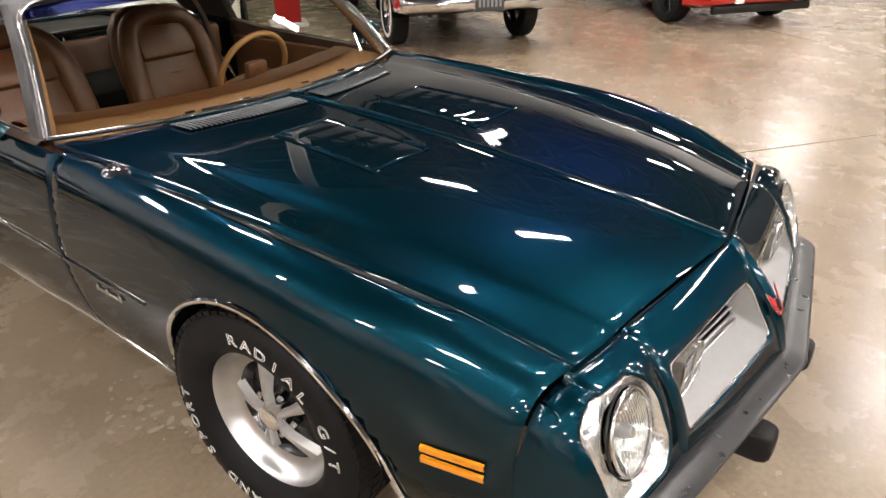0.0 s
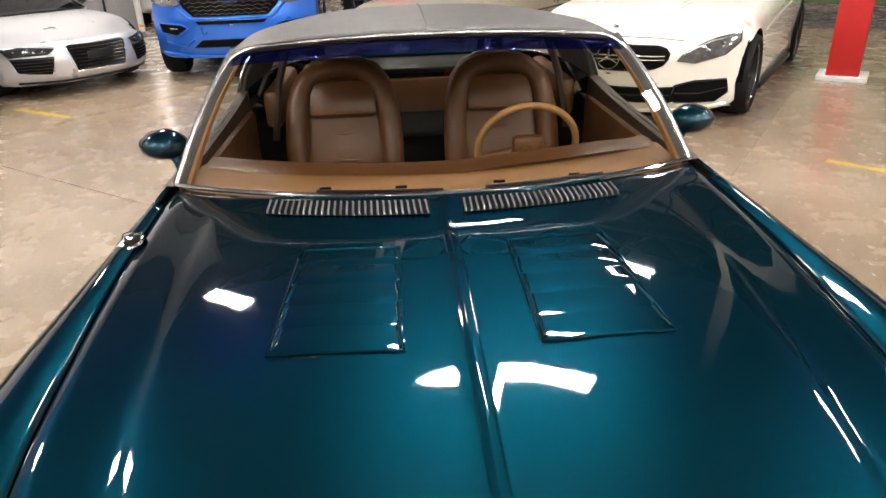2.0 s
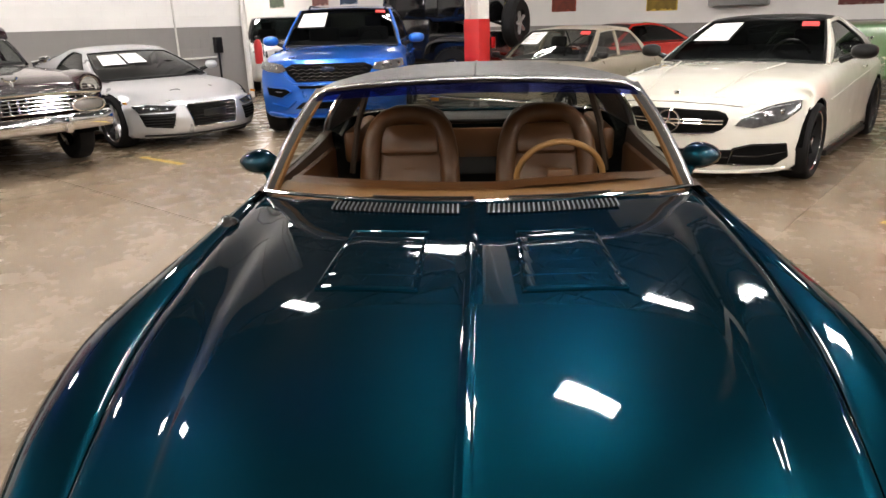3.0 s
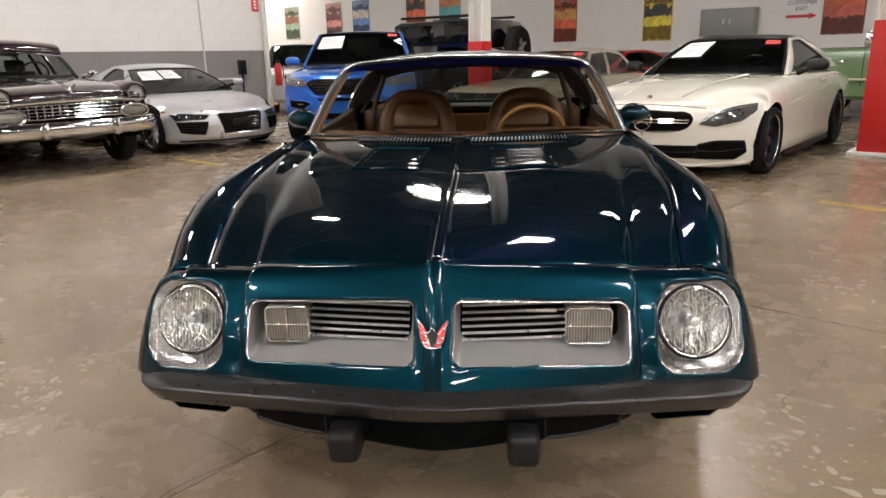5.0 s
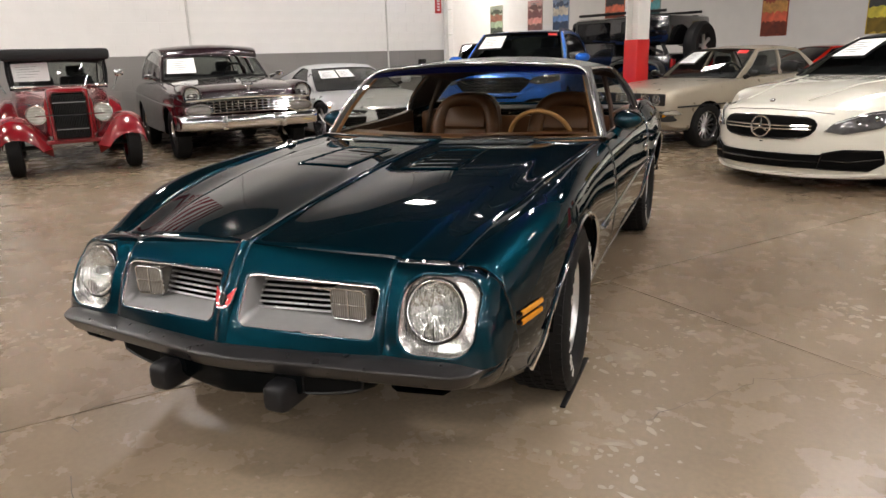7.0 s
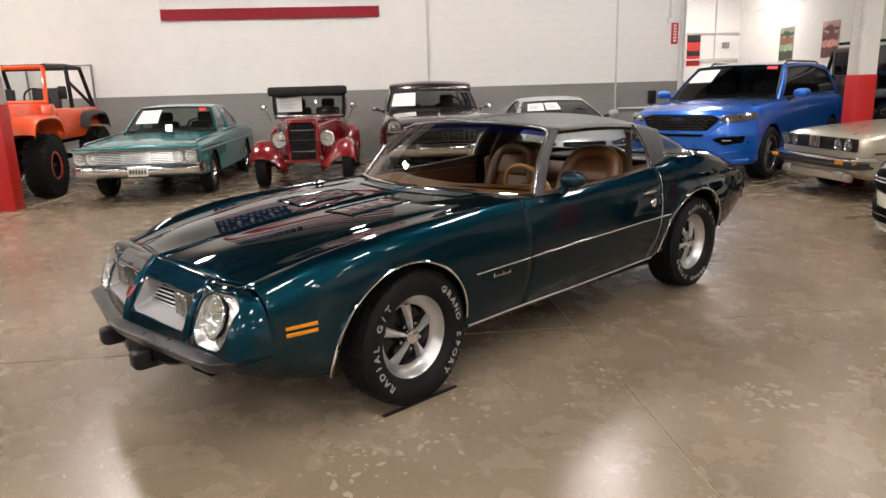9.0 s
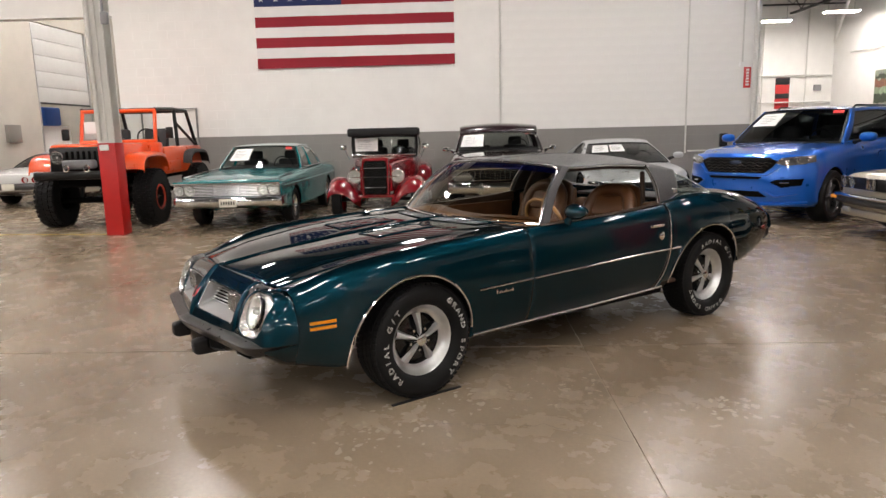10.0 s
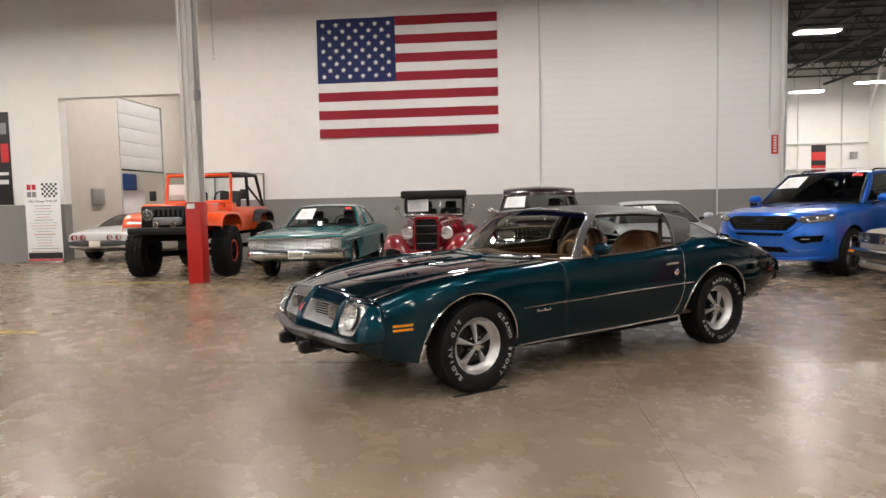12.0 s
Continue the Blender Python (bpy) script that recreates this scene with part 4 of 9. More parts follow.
        # parking lamp
        bm = bmesh.new()
        xa, xb, za, zb = .342, .460, .566, .662
        yl = fy(.40, .61) + .022
        box(bm, s * (xa + xb) / 2, yl + .04, (za + zb) / 2, xb - xa, .09, zb - za, .008)
        pk = part("parking_lamp", bm, mat("frosted_lens", (0.17, 0.16, 0.145), rough=0.16, metal=0.45, coat=0.8, var=0.3, scale=60, bump=0.6, bscale=220), gb, "clear parking lamp with chrome cross")
        bm = bmesh.new()
        box(bm, s * (xa + xb) / 2, yl - .007, (za + zb) / 2, xb - xa, .005, .004, .0015)
        box(bm, s * (xa + xb) / 2, yl - .007, (za + zb) / 2, .004, .005, zb - za, .0015)
        tube(bm, [(s * px, yl - .005, pz) for px, pz in ((xa + .01, za), (xb - .01, za), (xb, za + .01), (xb, zb - .01), (xb - .01, zb), (xa + .01, zb), (xa, zb - .01), (xa, za + .01))], .0032, 5, closed=True)
        part("lamp_frame", fixn(bm), SATIN, pk)
        bm = bmesh.new()
        for k in range(1, 16):
            px = xa + (xb - xa) * k / 16
            tube(bm, [(s * px, yl - .005, za + .006), (s * px, yl - .005, zb - .006)], .0016, 4)
        part("lens_fluting", fixn(bm), mat("parking_flutes", (.36, .35, .32), rough=.12, metal=.5, coat=1.0, var=.3, scale=40), pk)
        # headlamp bucket: rounded square bezel, round lamp high in its inner corner
        lp2 = loop_of(LH, s, .068, 8)
        cx, cz = s * .680, .617
        yl = fy(.683, .617) + .010
        lean = Matrix.Rotation(radians(-18), 4, "X")
        bm = bmesh.new()
        def ring2(depth, shrink):
            ccx, ccz = s * (LH[0] + LH[1]) / 2, (LH[2] + LH[3]) / 2
            return [(ccx + (x - ccx) * shrink, fy(x, z) + depth, ccz + (z - ccz) * shrink) for x, z in lp2]
        rr = ring2(.018, .95)
        def circle(r, back):
            out = []
            for x, y, z in rr:
                a = math.atan2(z - cz, x - cx)
                out.append(lean @ Vector((r * math.cos(a), back, r * math.sin(a))) + Vector((cx, yl, cz)))
            return out
        grid(bm, [ring2(-.001, 1.02), ring2(-.006, 1.008), ring2(-.003, .985), rr, circle(.097, .026), circle(.090, .024)], True)
        bz = part("headlamp_bezel", fixn(bm), mat("crinkled_bright_metal", (0.74, 0.74, 0.73), rough=0.22, metal=0.90, coat=0.3, var=0.22, scale=40, bump=0.8, bscale=48), nose, "bright rounded-square headlamp bezel")
        bm = bmesh.new()
        lathe(bm, [(.0, -.020), (.03, -.019), (.055, -.013), (.076, -.004), (.083, .004), (.085, .016)], 48, axis="y")
        moved(bm, Matrix.Translation((cx, yl, cz)) @ lean)
        ln = part("headlamp_lens", fixn(bm), LENS, bz, "round fluted glass headlamp")
        ln.visible_shadow = False
        # reflector bowl, bulb shield and the flutes pressed into the glass
        bm = bmesh.new()
        lathe(bm, [(.0, .055), (.03, .050), (.055, .036), (.074, .018), (.083, .006)], 40, axis="y")
        moved(bm, Matrix.Translation((cx, yl, cz)) @ lean)
        part("lamp_bowl", fixn(bm), mat("lamp_reflector", (0.74, 0.74, 0.72), rough=0.16, metal=1.0, var=0.25, scale=40, bump=0.9, bscale=70), ln)
        bm = bmesh.new()
        lathe(bm, [(.0, -.004), (.012, .0), (.016, .02), (.014, .04)], 16, axis="y")
        moved(bm, Matrix.Translation((cx, yl, cz)) @ lean)
        part("bulb_shield", fixn(bm), BRUSHED, ln)
        bm = bmesh.new()
        for k in range(17):
            fx = -.072 + .009 * k
            for z0, z1 in ((-.076, -.030), (-.026, .012), (.016, .052), (.056, .078)):
                lim = math.sqrt(max(0, .080 ** 2 - fx * fx))
                za_, zb_ = max(z0, -lim), min(z1, lim)
                if zb_ - za_ < .008:
                    continue
                yy = -.0135 + .012 * (fx / .085) ** 2
                tube(bm, [(fx, yy + .010 * (z_ / .085) ** 2, z_) for z_ in (za_, (za_ + zb_) / 2, zb_)], .00045, 4)
        moved(bm, Matrix.Translation((cx, yl, cz)) @ lean)
        part("lens_fluting", fixn(bm), mat("pressed_glass", (0.70, 0.70, 0.68), rough=0.15, metal=0.3, coat=1.0, var=0.3, scale=40), ln)
        bm = bmesh.new()
        tube(bm, [lean @ Vector((.088 * math.cos(2 * math.pi * k / 40), .002, .088 * math.sin(2 * math.pi * k / 40))) + Vector((cx, yl, cz)) for k in range(40)], .0034, 8, closed=True)
        part("lamp_ring", fixn(bm), SATIN, bz)
        bm = bmesh.new()
        tube(bm, [lean @ Vector((.095 * math.cos(2 * math.pi * k / 40), .010, .095 * math.sin(2 * math.pi * k / 40))) + Vector((cx, yl, cz)) for k in range(40)], .0030, 6, closed=True)
        part("lamp_seal", fixn(bm), BLACK, bz)
        # maker's word on the grille, a plain bar
        if s > 0:
            bm = bmesh.new()
            box(bm, .283, fy(.283, .639) + .056, .640, .078, .004, .009, .001)
            part("grille_badge", bm, SATIN, gb)
    # emblem: spread wings as plain shapes
    ey = fy(0, .624) - .010
    def flat_shape(pts, y, h=.003):
        b_ = bmesh.new()
        f_ = b_.faces.new([b_.verts.new((x * 1.02, y + .20 * abs(x), .612 + z * 1.05)) for x, z in pts])
        r_ = bmesh.ops.extrude_face_region(b_, geom=[f_])
        for g_ in r_["geom"]:
            if isinstance(g_, bmesh.types.BMVert):
                g_.co.y -= h
        return moved(b_, Matrix.Translation((0, ey, .624)) @ Matrix.Rotation(radians(-30), 4, "X") @ Matrix.Translation((0, 0, -.612)))
    wing = [(0, -.034), (.010, -.033), (.020, -.028), (.028, -.015), (.033, .004), (.038, .038), (.026, .025), (.016, .009), (.010, .004), (.006, .012), (0, .016)]
    em = part("nose_emblem", fixn(flat_shape(wing + [(-x, z) for x, z in wing[-2:0:-1]], 0)), SATIN, nose, "small winged nose emblem in red and silver")
    for s in (1, -1):
        for q in (((.012, .006), (.017, .004), (.0345, .025), (.0362, .0335), (.026, .022)), ((.014, .001), (.019, -.002), (.0322, .009), (.034, .021), (.018, .0025)),
                  ((.013, -.006), (.019, -.009), (.0298, -.004), (.0318, .005), (.018, -.0035)), ((.011, -.014), (.016, -.018), (.0258, -.015), (.0288, -.0075), (.015, -.0105)),
                  ((.004, -.026), (.010, -.0305), (.0185, -.0255), (.0228, -.0195), (.010, -.0225))):
            part("emblem_feather", fixn(flat_shape([(s * x, z) for x, z in q], -.003, .0015)), mat("emblem_red", (0.62, 0.015, 0.022), rough=0.3, coat=0.7, var=0.2, scale=60), em)
        part("emblem_body", fixn(flat_shape([(s * x, z) for x, z in ((0, -.023), (.006, -.020), (.010, -.008), (.013, .002), (.008, .001), (.005, .011), (0, .013))], -.0035, .0015)), BLACK, em)
    # bumper: soft ledge above a darker upright face, wrapped round the corners
    bm = bmesh.new()
    prof = [(.071, .492), (.040, .485), (.012, .476), (.004, .472), (.0005, .468), (.003, .462), (.016, .441), (.028, .424), (.033, .418), (.042, .415), (.10, .414)]
    half = [(ax, -2.486 + .14 * ax) for ax in arange(0, .735, .0525)]
    half += [(.765, -2.376), (.792, -2.360), (.815, -2.336), (.832, -2.305), (.845, -2.268), (.854, -2.225), (.861, -2.185), (.866, -2.15)]
    plan = [(-x, y) for x, y in half[:0:-1]] + half
    rows = []
    for i, (x, y) in enumerate(plan):
        (xa, ya), (xb, yb) = plan[max(0, i - 1)], plan[min(len(plan) - 1, i + 1)]
        out = Vector((yb - ya, xa - xb, 0)).normalized()
        ax = abs(x)
        k = 1 - .22 * max(0, (y + 2.25) / .10) if ax > .82 else 1.0
        dz = -.008 * (ax / .8) ** 1.5 + .005 * math.exp(-(ax / .03) ** 2)
        rows.append([(x - out.x * d * k, y - out.y * d * k, .468 + (z - .468) * k + dz) for d, z in prof])
    grid(bm, rows)
    bp = part("front_bumper", fixn(bm), BUMPER_GREY, car, "grey rubber wrapped front bumper")
    bp.modifiers.new("thick", "SOLIDIFY").thickness = .012
    for s in (1, -1):
        bm = bmesh.new()
        rows = []
        for w, y, za_, zb_ in ((.022, -2.482, .338, .376), (.032, -2.479, .325, .390), (.038, -2.470, .316, .398), (.041, -2.452, .311, .402), (.042, -2.36, .311, .402), (.042, -2.30, .32, .402)):
            ring_g = []
            for k in range(20):
                a = 2 * math.pi * k / 20
                ca, sa = math.cos(a), math.sin(a)
                ring_g.append((s * .228 + w * math.copysign(abs(ca) ** .38, ca), y, (za_ + zb_) / 2 + (zb_ - za_) / 2 * math.copysign(abs(sa) ** .38, sa)))
            rows.append(ring_g)
        vs = grid(bm, rows, True)
        cap(bm, vs[0])
        gd = part("bumper_guard", fixn(bm), mat("guard_rubber", (0.010, 0.010, 0.011), spec=0.2, rough=0.42, var=0.15, scale=30, bump=0.08), bp, "black rubber bumper guard")
    # chin with a black intake shape each side, and a small scoop under each end of the bumper
    # near-black chin: the shaded floor it would mirror is put into the colour
    chin = mat("valance_shade", (0.0012, 0.002, 0.0026), rough=0.22, spec=0.05, coat=0.0, var=0.15, scale=20)
    def chin_z(ax):
        if ax < .26:
            return .318 + .022 * (ax / .26) ** 2
        return .340 + .074 * (1 - math.sqrt(max(0, 1 - ((ax - .26) / .275) ** 2)))
    bm = bmesh.new()
    rows = []
    for x in arange(-.532, .532, .0266):
        ax = abs(x)
        y0 = -2.425 + .14 * ax
        zb = chin_z(ax)
        rows.append([(x, y0 - .012, .425), (x, y0 - .004, (.425 * .6 + zb * .4)), (x, y0, zb + .012), (x, y0 + .008, zb + .003), (x, y0 + .03, zb), (x, y0 + .34, zb + .01)])
    grid(bm, rows)
    va = part("front_valance", fixn(bm), chin, car, "dark lower front valance")
    va.modifiers.new("thick", "SOLIDIFY").thickness = .008
    for s in (1, -1):
        # the intake: a lip round a flat black sheet that stands for shaded depth
        lip = []
        for k in range(7):
            lip.append((.285 + .195 * k / 6, .412))
        for k in range(1, 12):
            ax = .495 - .21 * k / 11
            lip.append((ax, chin_z(ax) + .014))
        at = lambda ax, d: -2.425 + .14 * ax + d
        bm = bmesh.new()
        tube(bm, [(s * ax, at(ax, -.012), z) for ax, z in lip], .0055, 6, closed=True)
        part("intake_lip", fixn(bm), BLACK, va)
        bm = bmesh.new()
        cap(bm, [bm.verts.new((s * ax, at(ax, -.0135), z)) for ax, z in lip])
        part("air_intake", fixn(bm), DARK, va)
        # scoop under the bumper's end
        bm = bmesh.new()
        ring_s = []
        for d, g in ((0, 1.0), (.16, .8)):
            ring_s.append([(s * (.655 + px * .095 * g), at(.655 + px * .095, .0) + d, .400 + pz * .022 * g) for px, pz in ((-1, 1), (1, 1), (.92, -.3), (.70, -1), (-.80, -1), (-.97, -.4))])
        grid(bm, ring_s, True)
        sc_ = part("brake_scoop", fixn(bm), chin, va, "small black scoop under the bumper")
        sc_.modifiers.new("thick", "SOLIDIFY").thickness = .006
        bm = bmesh.new()
        cap(bm, [bm.verts.new((x_, y_ + .05, z_)) for x_, y_, z_ in ring_s[0]])
        part("scoop_throat", fixn(bm), DARK, sc_)
        bm = bmesh.new()
        box(bm, s * .228, -2.385, .385, .115, .05, .075, .012)
        part("guard_recess", fixn(bm), chin, va)
    # lower body corner that sweeps in under the bumper's end
    for s in (1, -1):
        bm = bmesh.new()
        rows = []
        for k in range(9):
            t = k / 8
            bow_ = .028 * math.sin(math.pi * t)
            hi = Vector((.866 - .126 * t ** 1.6, -2.112 - .215 * t ** .8, .452 - .030 * t))
            lo = Vector((.800 - .135 * t ** 1.5, -2.114 - .130 * t ** .8, .325 + .062 * t))
            rows.append([(s * (q.x + bow_ * .6), q.y - bow_, q.z) for q in [hi.lerp(lo, j / 5) + Vector((.012 * math.sin(math.pi * j / 5), -.010 * math.sin(math.pi * j / 5), 0)) for j in range(6)]])
        grid(bm, rows)
        lc = part("lower_corner", fixn(bm), TEAL, car)
        lc.modifiers.new("thick", "SOLIDIFY").thickness = .006
    # wheels
    for s in (1, -1):
        hero_wheel(car, s * .797, -1.372, s, 3, 0.0 if s > 0 else -2.27)
        hero_wheel(car, s * .772, 1.372, s, 0.0, -1.9)
    # ---- greenhouse ----
    def ws(u, v):
        """Windscreen: u -1..1 across, v 0 base, 1 top."""
        x0, x1 = .812 * u, .652 * u
        y0, y1 = -.60 + .20 * u * u, -.120 + .06 * u * u
        z0, z1 = .905, 1.288 - .035 * u * u
        bow = .035 * math.sin(math.pi * v)
        return Vector((x0 + (x1 - x0) * v, y0 + (y1 - y0) * v - bow * .6, z0 + (z1 - z0) * v + bow * .7))
    us = [i / 12 - 1 for i in range(25)]
    bm = bmesh.new()
    grid(bm, [[ws(u, v / 10) for u in us] for v in range(11)])
    wsg = part("windscreen", fixn(bm), WS_GLASS, car, "lightly tinted curved windscreen")
    wsg.visible_shadow = False
    def corner(sg):
        """Rounded upper corner of the glass."""
        a, c, b = ws(sg, .80), ws(sg, 1), ws(sg * .86, 1)
        return [a * (1 - t) ** 2 + c * 2 * t * (1 - t) + b * t * t for t in [k / 8 for k in range(9)]]
    edge = [ws(-1, v / 10) for v in range(8)] + corner(-1) + [ws(u, 1) for u in us if abs(u) < .85] + corner(1)[::-1] + [ws(1, v / 10) for v in range(7, -1, -1)]
    for sg in (1, -1):
        bm = bmesh.new()
        cap(bm, [bm.verts.new(p + Vector((0, -.005, .004))) for p in corner(sg) + [ws(sg, 1)]])
        part("screen_corner", fixn(bm), VINYL, car)
    bm = bmesh.new()
    tube(bm, [p + Vector((0, -.004, .004)) for p in edge], .0075, 8)
    part("windscreen_trim", fixn(bm), MATS["satin_bright_metal"], car, "bright windscreen surround")
    bm = bmesh.new()
    tube(bm, [ws(u, 0) + Vector((0, -.006, .002)) for u in us], .008, 8)
    part("windscreen_lower_trim", fixn(bm), CHROME, car)
    # tan covering of the pillars behind the glass
    for sg in (1, -1):
        bm = bmesh.new()
        grid(bm, [[ws(sg * u, v / 10) + Vector((0, .014 + q, -.010)) for u, q in ((1.0, 0), (.985, .002), (.955, .004), (.945, .03))] for v in range(10)])
        part("pillar_lining", fixn(bm), TAN, car, "tan windscreen pillar lining")
    # shade band along the top of the windscreen
    bm = bmesh.new()
    grid(bm, [[ws(u * .985, v) + Vector((0, .006, -.004)) for u in us] for v in (.86, .91, .97)])
    sb = part("shade_band", fixn(bm), film_tint("blue_shade_band", (.13, .17, .66), (.006, .010, .16), .10), wsg, "blue tinted shade band")
    sb.visible_shadow = False
    # roof shell
    def roof(u, y):
        hw = cr([(-.120, 0, .660), (.5, 0, .668), (.9, 0, .655), (1.1, 0, .635)], y, 2)
        zc = cr([(-.120, 0, 1.298), (.2, 0, 1.314), (.55, 0, 1.318), (.85, 0, 1.298), (1.1, 0, 1.245)], y, 2)
        ze = cr([(-.120, 0, 1.252), (.4, 0, 1.252), (.85, 0, 1.224), (1.1, 0, 1.175)], y, 2)
        yy = y + .06 * u * u * min(1, max(0, (.5 - y) / .4)) + .09 * u * u * max(0, (y - .8) / .3)
        z = ze + (zc - ze) * (1 - abs(u) ** 2.6)
        return Vector((hw * u, yy, z))
    bm = bmesh.new()
    ru = [i / 10 - 1 for i in range(21)]
    grid(bm, [[roof(u, y) for u in ru] for y in arange(-.110, 1.10, .055)])
    rf = part("vinyl_roof", fixn(bm), VINYL, car, "grey grained vinyl roof")
    rf.modifiers.new("thick", "SOLIDIFY").thickness = .022
    rf.modifiers["thick"].offset = -1
    bm = bmesh.new()
    tube(bm, [roof(0, y) + Vector((0, 0, .001)) for y in arange(-.09, 1.08, .06)], .004, 6)
    part("roof_seam", fixn(bm), VINYL, rf)
    # headliner
    bm = bmesh.new()
    grid(bm, [[roof(u, y) - Vector((0, 0, .035)) for u in ru] for y in arange(-.08, 1.08, .08)])
    part("headliner", fixn(bm), mat("brown_headliner", (0.075, 0.042, 0.022), rough=0.85, var=0.12, scale=30, bump=0.1), car)
    for s in (1, -1):
        # A pillar
        bm = bmesh.new()
        rows = []
        for i in range(11):
            v = i / 10
            p = ws(s, v)
            rows.append([p + Vector((s * a, b, c)) for a, b, c in ((-.008, -.002, .004), (.012, .010, .006), (.019, .045, .003), (.014, .070, -.004), (-.02, .066, -.012), (-.028, .01, -.012))])
        grid(bm, rows, True)
        part("front_pillar", fixn(bm), VINYL, car, "grey vinyl covered windscreen pillar")
        # roof rail with bright drip moulding
        gl_top = [ws(s, 1) + Vector((s * .015, .055, -.012))] + [roof(s, y) + Vector((s * .004, 0, -.012)) for y in arange(.10, .84, .06)]
        bm = bmesh.new()
        tube(bm, gl_top, .009, 6)
        part("drip_moulding", fixn(bm), CHROME, car)
        # top edge of the lowered door glass
        bm = bmesh.new()
        tube(bm, [(s * .818, y, .912 + .03 * (y + .36) / 1.1) for y in arange(-.34, .72, .1)], .004, 5)
        part("door_glass_edge", fixn(bm), SIDE_GLASS, car)
        # sail panel
        bm = bmesh.new()
        rows = []
        for i in range(13):
            v = i / 12
            fr_b, fr_t = Vector((.840, .760, .935)), Vector((.655, .815, 1.222))
            re_b, re_t = Vector((.755, 1.085, 1.0)), Vector((.634, 1.19, 1.165))
            row = []
            for k in range(13):
                u = k / 12
                b_, t_ = fr_b.lerp(re_b, u), fr_t.lerp(re_t, u)
                b_.z = .940 + .060 * u
                b_.x += .012 * math.sin(math.pi * u)
                t_.z = roof(1, .815 + (1.10 - .815) * u).z + .0
                t_.x = roof(1, .815 + (1.10 - .815) * u).x
                p = b_.lerp(t_, v)
                p.x += .035 * math.sin(math.pi * v) * (1 - .5 * u)
                row.append(Vector((s * p.x, p.y, p.z)))
            rows.append(row)
        grid(bm, rows)
        sp = part("sail_panel", fixn(bm), VINYL, car, "grey vinyl rear roof pillar")
        sp.modifiers.new("thick", "SOLIDIFY").thickness = .02
        bm = bmesh.new()
        tube(bm, [r[0] + Vector((s * .004, -.006, 0)) for r in rows], .009, 6)
        part("pillar_moulding", fixn(bm), CHROME, sp)
        bm = bmesh.new()
        tube(bm, [q + Vector((s * .004, 0, .0)) for q in rows[0]], .006, 6)
        part("vinyl_edge_moulding", fixn(bm), CHROME, sp)
        bm = bmesh.new()
        for k in range(2):
            box(bm, s * .842, .93 + .03 * k, 1.035, .006, .014, .034, .002)
        part("pillar_badge", bm, CHROME, sp)
        bm = bmesh.new()
        grid(bm, [[(s * .853, y, cr(LINES["crown"], y, 2) + .001), (s * .835, y, cr(LINES["crown"], y, 2) + .010), (s * .80, y, cr(LINES["crown"], y, 2) + .006), (s * .79, y, cr(LINES["crown"], y, 2) - .09)] for y in arange(-.42, .76, .06)])
        part("belt_moulding", fixn(bm), mat("dark_trim", (0.05, 0.03, 0.02), rough=0.4), car)
    # rear window
    def rw(u, v):
        k = abs(u) ** 14
        x0, x1 = .75 * u, .634 * u
        y0, y1 = 1.83 - .745 * k, 1.105 + .085 * u * u
        z0, z1 = .935 + .065 * k, 1.238 - .075 * u * u
        return Vector((x0 + (x1 - x0) * v, y0 + (y1 - y0) * v, z0 + (z1 - z0) * v + .025 * math.sin(math.pi * v) * (1 - k)))
    ur = [math.sin(math.pi / 2 * (i / 16 - 1)) for i in range(33)]
    bm = bmesh.new()
    grid(bm, [[rw(u, v / 8) for u in ur] for v in range(9)])
    r_ = part("rear_window", fixn(bm), SIDE_GLASS, car, "wraparound rear window")
    r_.visible_shadow = False
    bm = bmesh.new()
    tube(bm, [rw(-1, v / 8) for v in range(9)] + [rw(u, 1) for u in ur[1:]] + [rw(1, 1 - v / 8) for v in range(1, 9)] + [rw(u, 0) for u in ur[::-1]], .008, 6)
    part("rear_window_trim", fixn(bm), CHROME, car)
    # shelf of body round the rear window, and the deck
    for s in (1, -1):
        bm = bmesh.new()
        rows = []
        first = [Vector((s * .755, y, .94 + .06 * (y - .76) / .325 - .01)) for y in (.79, .9, 1.0)]
        for p in first + [rw(s * u, 0) for u in ur[::-1] if u >= 0]:
            cx, cz = cr(LINES["crown"], p.y, 1), cr(LINES["crown"], p.y, 2)
            q = Vector((s * cx, p.y, cz))
            m_ = q.lerp(p, .35) + Vector((0, 0, .008))
            rows.append([q - Vector((0, 0, .002)), q.lerp(p, .12) + Vector((0, 0, .006)), m_, p.lerp(q, .1), p - Vector((0, 0, .014))])
        grid(bm, rows)
        part("window_shelf", fixn(bm), TEAL, car)
    bm = bmesh.new()
    rows = []
    for y in arange(1.82, 2.50, .04):
        cx, cz = cr(LINES["crown"], y, 1), cr(LINES["crown"], y, 2)
        lip = .035 * max(0, (y - 2.25) / .25) ** 2
        mid = .935 - .06 * (y - 1.82) / .68
        rows.append([(u * cx, y, cz + (mid - cz) * (1 - abs(u) ** 3) + lip * (1 - u ** 4)) for u in (-1, -.97, -.88, -.6, -.3, 0, .3, .6, .88, .97, 1)])
    grid(bm, rows)
    dk = part("boot_lid", fixn(bm), TEAL, car, "teal boot lid with small lip")
    dk.modifiers.new("thick", "SOLIDIFY").thickness = .012
    bm = bmesh.new()
    rows = [[(sx * cr(LINES[n], 2.50, 1), 2.50 + b - .03 * sx * sx + .03, cr(LINES[n], 2.50, 2) + (.10 * (1 - sx * sx) if n == "crown" else 0)) for sx in (-1, -.8, -.4, 0, .4, .8, 1)] for n, b in (("crown", .0), ("shoulder", .03), ("wide", .05), ("low", .03), ("sill", -.02))]
    grid(bm, rows)
